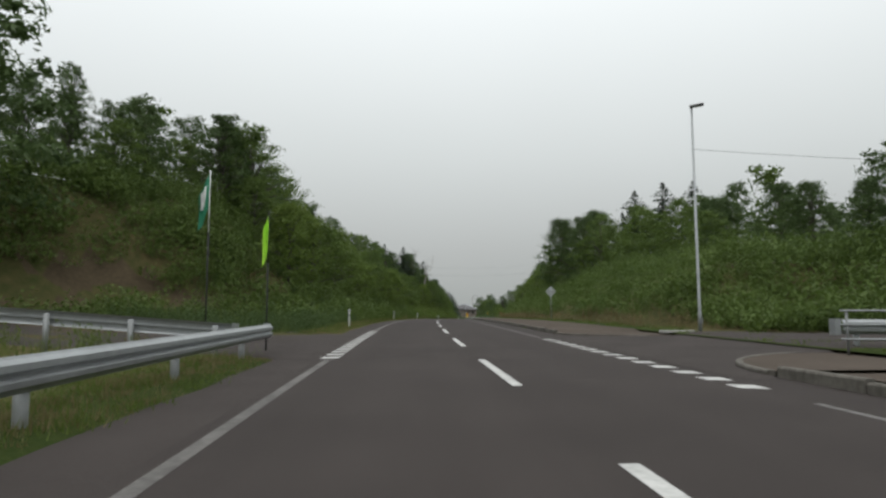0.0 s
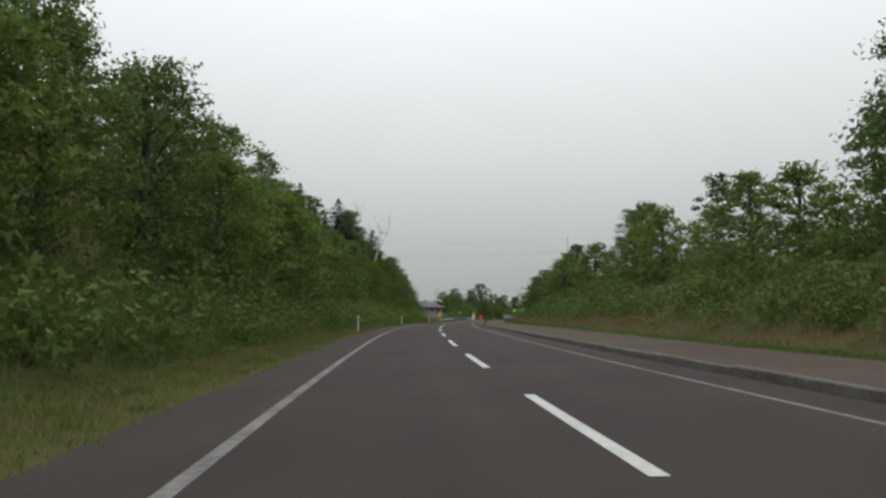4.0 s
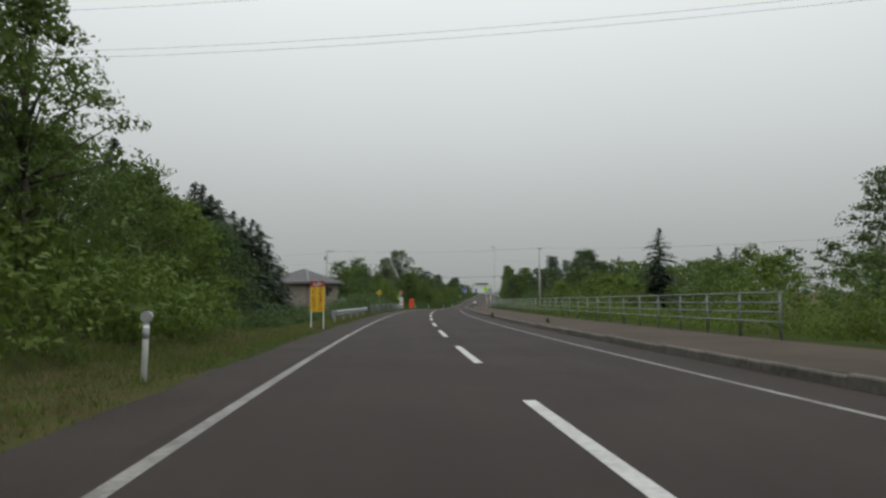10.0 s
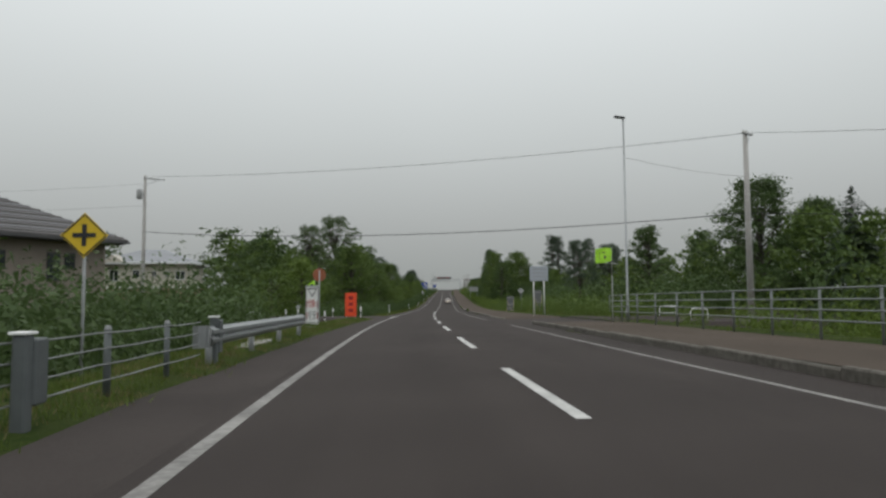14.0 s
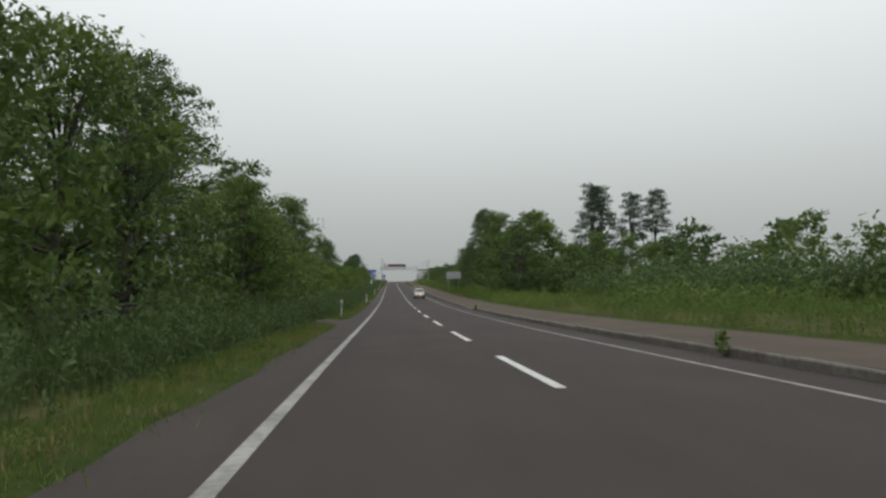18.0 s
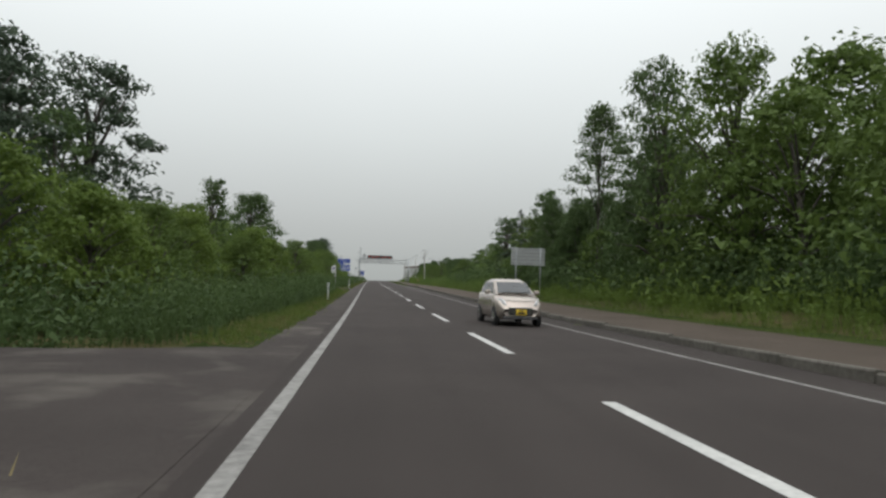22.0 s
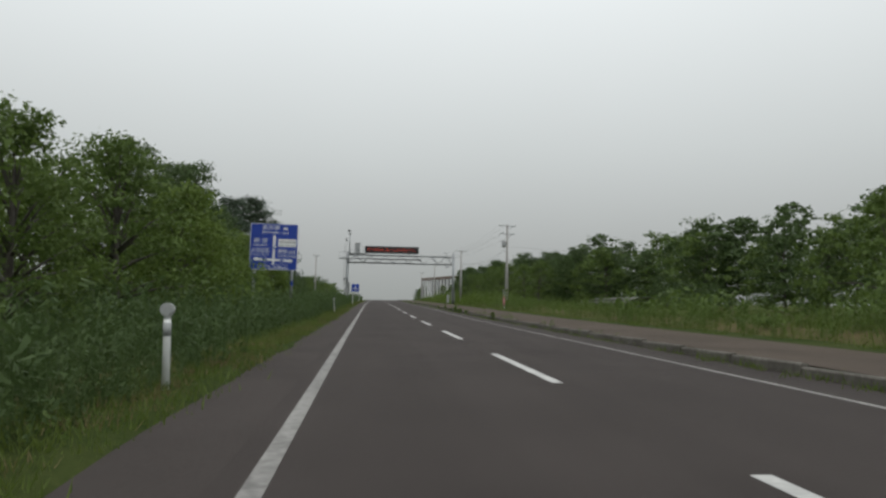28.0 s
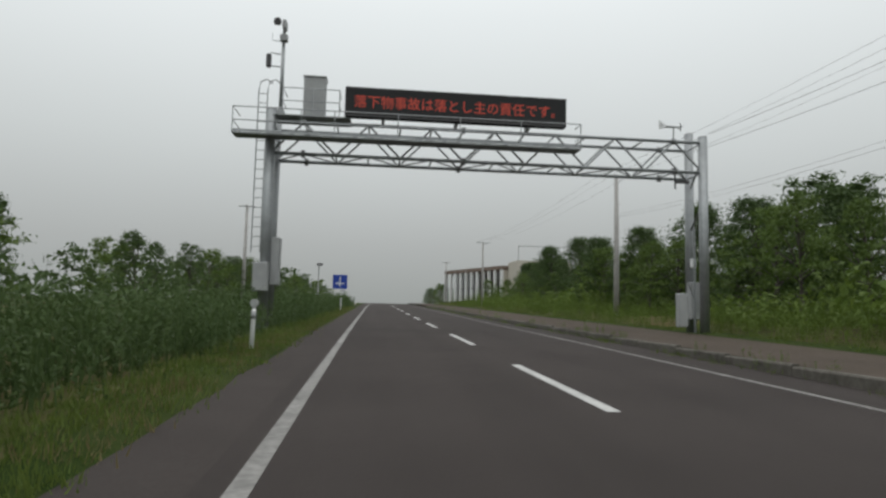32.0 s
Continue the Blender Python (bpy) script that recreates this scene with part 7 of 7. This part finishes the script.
part("hip_cap", Geo().tube([(hx + 0.75, -hy - 0.75, 6.2), (0.6, 0, 8.4), (-0.6, 0, 8.4), (-hx - 0.75, -hy - 0.75, 6.2)], 0.09, 6), ROOF_GREY, rf)
part("gutter", Geo().box((0, -hy - 0.8, 5.98), (2 * hx + 1.6, 0.12, 0.12)).box((hx + 0.8, 0, 5.98), (0.12, 2 * hy + 1.6, 0.12)), DARKGREY, rf)
part("eave_board", Geo().box((0, 0, 5.90), (2 * hx + 1.3, 2 * hy + 1.3, 0.06)), DARKGREY, rf)
for x, w, h, z in ((-2.6, 2.6, 1.5, 4.6), (-0.4, 1.2, 1.5, 4.6)):
    house_window(h1, x, -hy, z, w, h, "y")
for y, w, h, z in ((-1.7, 0.8, 0.8, 4.95), (0.9, 0.65, 1.4, 4.65), (1.7, 0.55, 0.8, 4.95)):
    house_window(h1, hx, y, z, w, h, "x")
part("downpipe", Geo().tube([(hx - 0.1, -hy - 0.08, 0), (hx - 0.1, -hy - 0.08, 5.9)], 0.05, 8), DARKGREY, h1)
part("vent", Geo().box((hx + 0.05, 2.6, 3.4), (0.12, 0.14, 0.14)), WHITE, h1)

# the cream house with the tan ground floor
h2 = thing("house", spot(358, -38.0, -0.2, 6) @ Matrix.Diagonal((0.9, 0.9, 1.0, 1)), "cream and tan two-storey house with a grey hip roof", "house")
part("lower_wall", Geo().box((0, 0, 1.75), (12.4, 9, 3.9)), WALL_TAN, h2, "tan brick-like siding")
part("upper_wall", Geo().box((0, 0, 5.3), (12.4, 9, 3.2)), WALL_CREAM, h2, "cream siding")
part("belt", Geo().box((0, 0, 3.75), (12.6, 9.2, 0.16)), INK, h2)
r2 = part("roof", hip_roof(-7.0, 7.0, -5.3, 5.3, 6.95, 8.9, 1.6), ROOF_GREY, h2, "pale grey hip roof")
part("fascia", Geo().box((0, -5.32, 6.86), (14.1, 0.06, 0.22)).box((7.03, 0, 6.86), (0.06, 10.6, 0.22)), INK, r2)
part("gable", Geo().add([(-5.3, -5.4, 6.95), (-2.3, -5.4, 6.95), (-3.8, -5.4, 7.95), (-5.3, -3.6, 7.0), (-2.3, -3.6, 7.0), (-3.8, -3.0, 8.0)], [(0, 1, 2), (0, 2, 5, 3), (1, 4, 5, 2)]), WALL_CREAM, r2)
for x, z, w, h in ((-3.9, 5.3, 1.2, 1.5), (-0.9, 5.5, 0.9, 1.0), (1.6, 5.5, 0.6, 0.7), (3.4, 5.5, 0.6, 0.7), (5.2, 5.3, 1.3, 1.2), (-0.9, 1.9, 1.0, 1.7), (2.2, 1.9, 2.2, 1.6), (-4.5, 1.9, 1.6, 1.5)):
    house_window(h2, x, -4.5, z, w, h, "y", True, INK)
gr = thing("garage", spot(362, -29.0, -1.2, 6), "cream garage with a low grey roof beside the house", "garage")
part("wall", Geo().box((0, 0, 1.4), (4.2, 6, 3.0)), WALL_CREAM, gr)
part("roof", hip_roof(-2.5, 2.5, -3.4, 3.4, 3.05, 3.9, 0.4), ROOF_GREY, gr)
part("shutter", Geo().box((0.4, -3.02, 1.2), (2.8, 0.06, 2.3)), GREY, gr)
# pale far house behind the conifers
h3 = thing("house", spot(290, -46, -1.8, 20), "pale house half hidden behind trees", "house")
part("wall", Geo().box((0, 0, 2.2), (9, 8, 4.6)), WALL_CREAM, h3)
part("roof", hip_roof(-5, 5, -4.5, 4.5, 4.6, 6.6, 1.5), ROOF_GREY, h3)

# the low shed in the meadow
sh = thing("shed", spot(607, 26.0, 0.1, 8), "low dark shed with a dark sheet roof in the weeds", "shed")
part("wall", Geo().box((0, 0, 0.55), (6.2, 9.0, 1.3)), DARKGREY, sh)
part("roof", Geo().add([(-3.7, -5, 0.85), (-1.8, -5, 1.45), (3.9, -5, 1.35), (-3.7, 5, 0.85), (-1.8, 5, 1.45), (3.9, 5, 1.35), (-3.7, -5, 0.79), (-1.8, -5, 1.39), (3.9, -5, 1.29), (-3.7, 5, 0.79), (-1.8, 5, 1.39), (3.9, 5, 1.29)], [(0, 1, 4, 3), (1, 2, 5, 4), (6, 9, 10, 7), (7, 10, 11, 8), (0, 6, 7, 1), (1, 7, 8, 2), (2, 8, 11, 5), (3, 4, 10, 9), (4, 5, 11, 10), (0, 3, 9, 6)]), ROOF, sh, "dark sheet roof")
part("ridge_strip", Geo().box((1.2, -4.98, 1.42), (5.4, 0.06, 0.05), pose(0, 0, 0, 0, 0.6, 0)), GALV, sh)

# the long open hall and the white building beyond the gantry
hall = thing("hall", spot(741, 18.2, 0.2, 21), "long dark-roofed open hall with white pillars", "hall")
part("roof", Geo().box((0, 0, 6.9), (3.6, 24, 0.8), None, 0.05), RUST, hall)
part("back_wall", Geo().box((1.4, 0, 3.2), (0.2, 23, 6.6)), DARKGREY, hall)
for y in np.arange(-11.5, 11.6, 2.3):
    part("pillar", Geo().box((-1.6, y, 3.25), (0.5, 0.7, 6.5), None, 0.03), INK, hall)
part("crossbar", Geo().box((-1.5, 0, 3.3), (0.12, 23, 0.2)), DARKGREY, hall)
part("gable_wall", Geo().box((0, -11.8, 3.2), (2.8, 0.2, 6.6)), WALL_CREAM, hall)
fr = thing("steel_frame", spot(724, 27.0, 0.3, 0), "white building with a bare steel frame on its roof", "building")
part("wall", Geo().box((0, 2, 4.0), (10, 8, 8)), WALL_CREAM, fr)
for x in np.arange(-3.8, 4, 1.5):
    part("window", Geo().box((x, -2.04, 6.6), (0.9, 0.06, 1.0)), GLASS, fr)
for x in (-4.6, 0, 4.6):
    part("frame_post", Geo().tube([(x, -1.5, 8), (x, -1.5, 10.6)], 0.07, 6), GREY, fr)
part("frame_beam", Geo().tube([(-4.6, -1.5, 10.6), (4.6, -1.5, 10.6)], 0.07, 6), GREY, fr)

# ---- cars ----
def car(m, paint, label, plate):
    """A small high-roofed car; its nose points to -y."""
    ob = thing("car", m, label, "car")
    half = 0.735
    # stations along the length: y, belt height, sill, half width, then the roof's half width and height (0: no cabin there)
    side = [(-1.69, 0.30, 0.52, 0.56), (-1.62, 0.22, 0.70, 0.66), (-1.45, 0.19, 0.80, 0.715), (-1.15, 0.19, 0.90, half), (-0.80, 0.19, 0.97, half), (-0.2, 0.19, 1.0, half), (0.5, 0.19, 1.01, half), (1.1, 0.19, 1.02, half), (1.5, 0.2, 1.03, half - 0.01), (1.66, 0.26, 1.02, 0.69), (1.71, 0.36, 0.9, 0.64)]
    vs, fs = [], []
    for y, lo, hi, w in side:
        mid = lo + (hi - lo) * 0.5
        ring = [(-w * 0.8, lo), (-w * 0.97, lo + 0.10), (-w, mid), (-w * 0.985, hi - 0.06), (-w * 0.9, hi), (w * 0.9, hi), (w * 0.985, hi - 0.06), (w, mid), (w * 0.97, lo + 0.10), (w * 0.8, lo)]
        vs += [(x, y, z) for x, z in ring]
    n_ = 10
    for i in range(len(side) - 1):
        fs += [(i * n_ + j, i * n_ + (j + 1) % n_, i * n_ + n_ + (j + 1) % n_, i * n_ + n_ + j) for j in range(n_)]
    fs += [tuple(range(n_)), tuple(range(len(side) * n_ - 1, (len(side) - 1) * n_ - 1, -1))]
    body = part("body", Geo().add(vs, fs), paint, ob, smooth=True)
    cab = [(-0.95, 0.96, 0.66, 0.96), (-0.55, 0.97, 0.66, 1.24), (-0.25, 0.98, 0.655, 1.42), (0.1, 0.98, 0.65, 1.475), (0.8, 0.98, 0.65, 1.48), (1.25, 0.98, 0.645, 1.44), (1.50, 0.98, 0.63, 1.36), (1.66, 0.98, 0.62, 1.0)]
    vs, fs = [], []
    for y, lo, w, hi in cab:
        t = 0.16 * (hi - lo) / 0.5
        vs += [(-w, y, lo), (-w + t * 0.35, y, lo + (hi - lo) * 0.55), (-w + t, y, hi - 0.03 * (hi > 1.1)), (-w * 0.6, y, hi + 0.012), (w * 0.6, y, hi + 0.012), (w - t, y, hi - 0.03 * (hi > 1.1)), (w - t * 0.35, y, lo + (hi - lo) * 0.55), (w, y, lo)]
    for i in range(len(cab) - 1):
        fs += [(i * 8 + j, i * 8 + j + 1, i * 8 + 8 + j + 1, i * 8 + 8 + j) for j in range(7)]
    fs += [tuple(range(8)), tuple(range(len(cab) * 8 - 1, (len(cab) - 1) * 8 - 1, -1))]
    part("cabin", Geo().add(vs, fs), paint, ob, smooth=True)
    part("windscreen", Geo().add([(-0.56, -0.905, 1.02), (0.56, -0.905, 1.02), (0.50, -0.36, 1.375), (-0.50, -0.36, 1.375), (0, -0.915, 1.025), (0, -0.37, 1.385)], [(0, 4, 5, 3), (4, 1, 2, 5)]), GLASS, ob)
    part("wiper", Geo().tube([(-0.4, -0.93, 1.03), (0.05, -0.90, 1.06)], 0.012, 5).tube([(0.05, -0.93, 1.03), (0.5, -0.90, 1.06)], 0.012, 5), BLACK, ob)
    for sx in (-1, 1):
        part("side_window", Geo().add([(sx * 0.655, -0.55, 1.03), (sx * 0.655, 0.28, 1.03), (sx * 0.565, 0.28, 1.385), (sx * 0.575, -0.22, 1.36)], [(0, 1, 2, 3)]), GLASS, ob)
        part("side_window", Geo().add([(sx * 0.655, 0.36, 1.03), (sx * 0.65, 1.15, 1.05), (sx * 0.57, 1.15, 1.37), (sx * 0.565, 0.36, 1.385)], [(0, 1, 2, 3)]), GLASS, ob)
        mr = part("mirror", Geo().box((sx * 0.82, -0.55, 1.04), (0.18, 0.12, 0.14), None, 0.035), paint, ob)
        part("headlight", Geo().add([(sx * 0.42, -1.655, 0.62), (sx * 0.63, -1.58, 0.62), (sx * 0.69, -1.36, 0.80), (sx * 0.62, -1.46, 0.86), (sx * 0.50, -1.60, 0.78), (sx * 0.55, -1.66, 0.68)], [(0, 1, 5), (1, 2, 5), (2, 3, 5), (3, 4, 5), (4, 0, 5)]), CLEAR, ob, "clear headlight", True)
        part("door_handle", Geo().box((sx * 0.745, 0.2, 0.86), (0.03, 0.16, 0.03), None, 0.008), paint, ob)
        for y in (-1.12, 1.22):
            part("wheel_arch", Geo().tube([(sx * 0.60, y, 0.28), (sx * 0.742, y, 0.28)], 0.325, 20), BLACK, ob)
            wh = part("wheel", Geo().tube([(sx * 0.58, y, 0.275), (sx * 0.60, y, 0.275), (sx * 0.735, y, 0.275), (sx * 0.752, y, 0.275)], [0.25, 0.275, 0.275, 0.25], 22), BLACK, ob, "black tyre", True)
            part("rim", Geo().tube([(sx * 0.745, y, 0.275), (sx * 0.757, y, 0.275)], [0.185, 0.15], 16), CHROME, wh)
    grille = part("grille", Geo().box((0, -1.66, 0.45), (0.78, 0.08, 0.24), None, 0.04), BLACK, ob)
    for z in (0.40, 0.46, 0.52):
        part("grille_bar", Geo().box((0, -1.705, z), (0.76, 0.012, 0.018)), CHROME, grille)
    part("bumper_lip", Geo().box((0, -1.62, 0.26), (1.1, 0.14, 0.1), None, 0.04), DARKGREY, ob)
    part("number_plate", Geo().box((0.02, -1.715, 0.43), (0.33, 0.012, 0.165), None, 0.003), plate, ob, "yellow number plate")
    part("plate_bars", Geo().box((0.02, -1.723, 0.40), (0.24, 0.003, 0.06)).box((0.02, -1.723, 0.475), (0.14, 0.003, 0.03)), BLACK, ob)
    part("bonnet_seam", Geo().tube([(-0.5, -1.50, 0.79), (0, -1.59, 0.755), (0.5, -1.50, 0.79)], 0.008, 5), BLACK, ob)
    part("roof_aerial", Geo().tube([(0, 1.2, 1.48), (0, 1.4, 1.62)], 0.006, 5), BLACK, ob)
    return ob


car(spot(445.8, 2.0, 0.0, 1.5), CARPAINT, "small champagne car facing this way in the opposite lane", YELLOW)
car(spot(341, -19.5, float(land(341, -19.5)) + 0.02, 70), CARWHITE, "white small car parked among the bushes", WHITE)
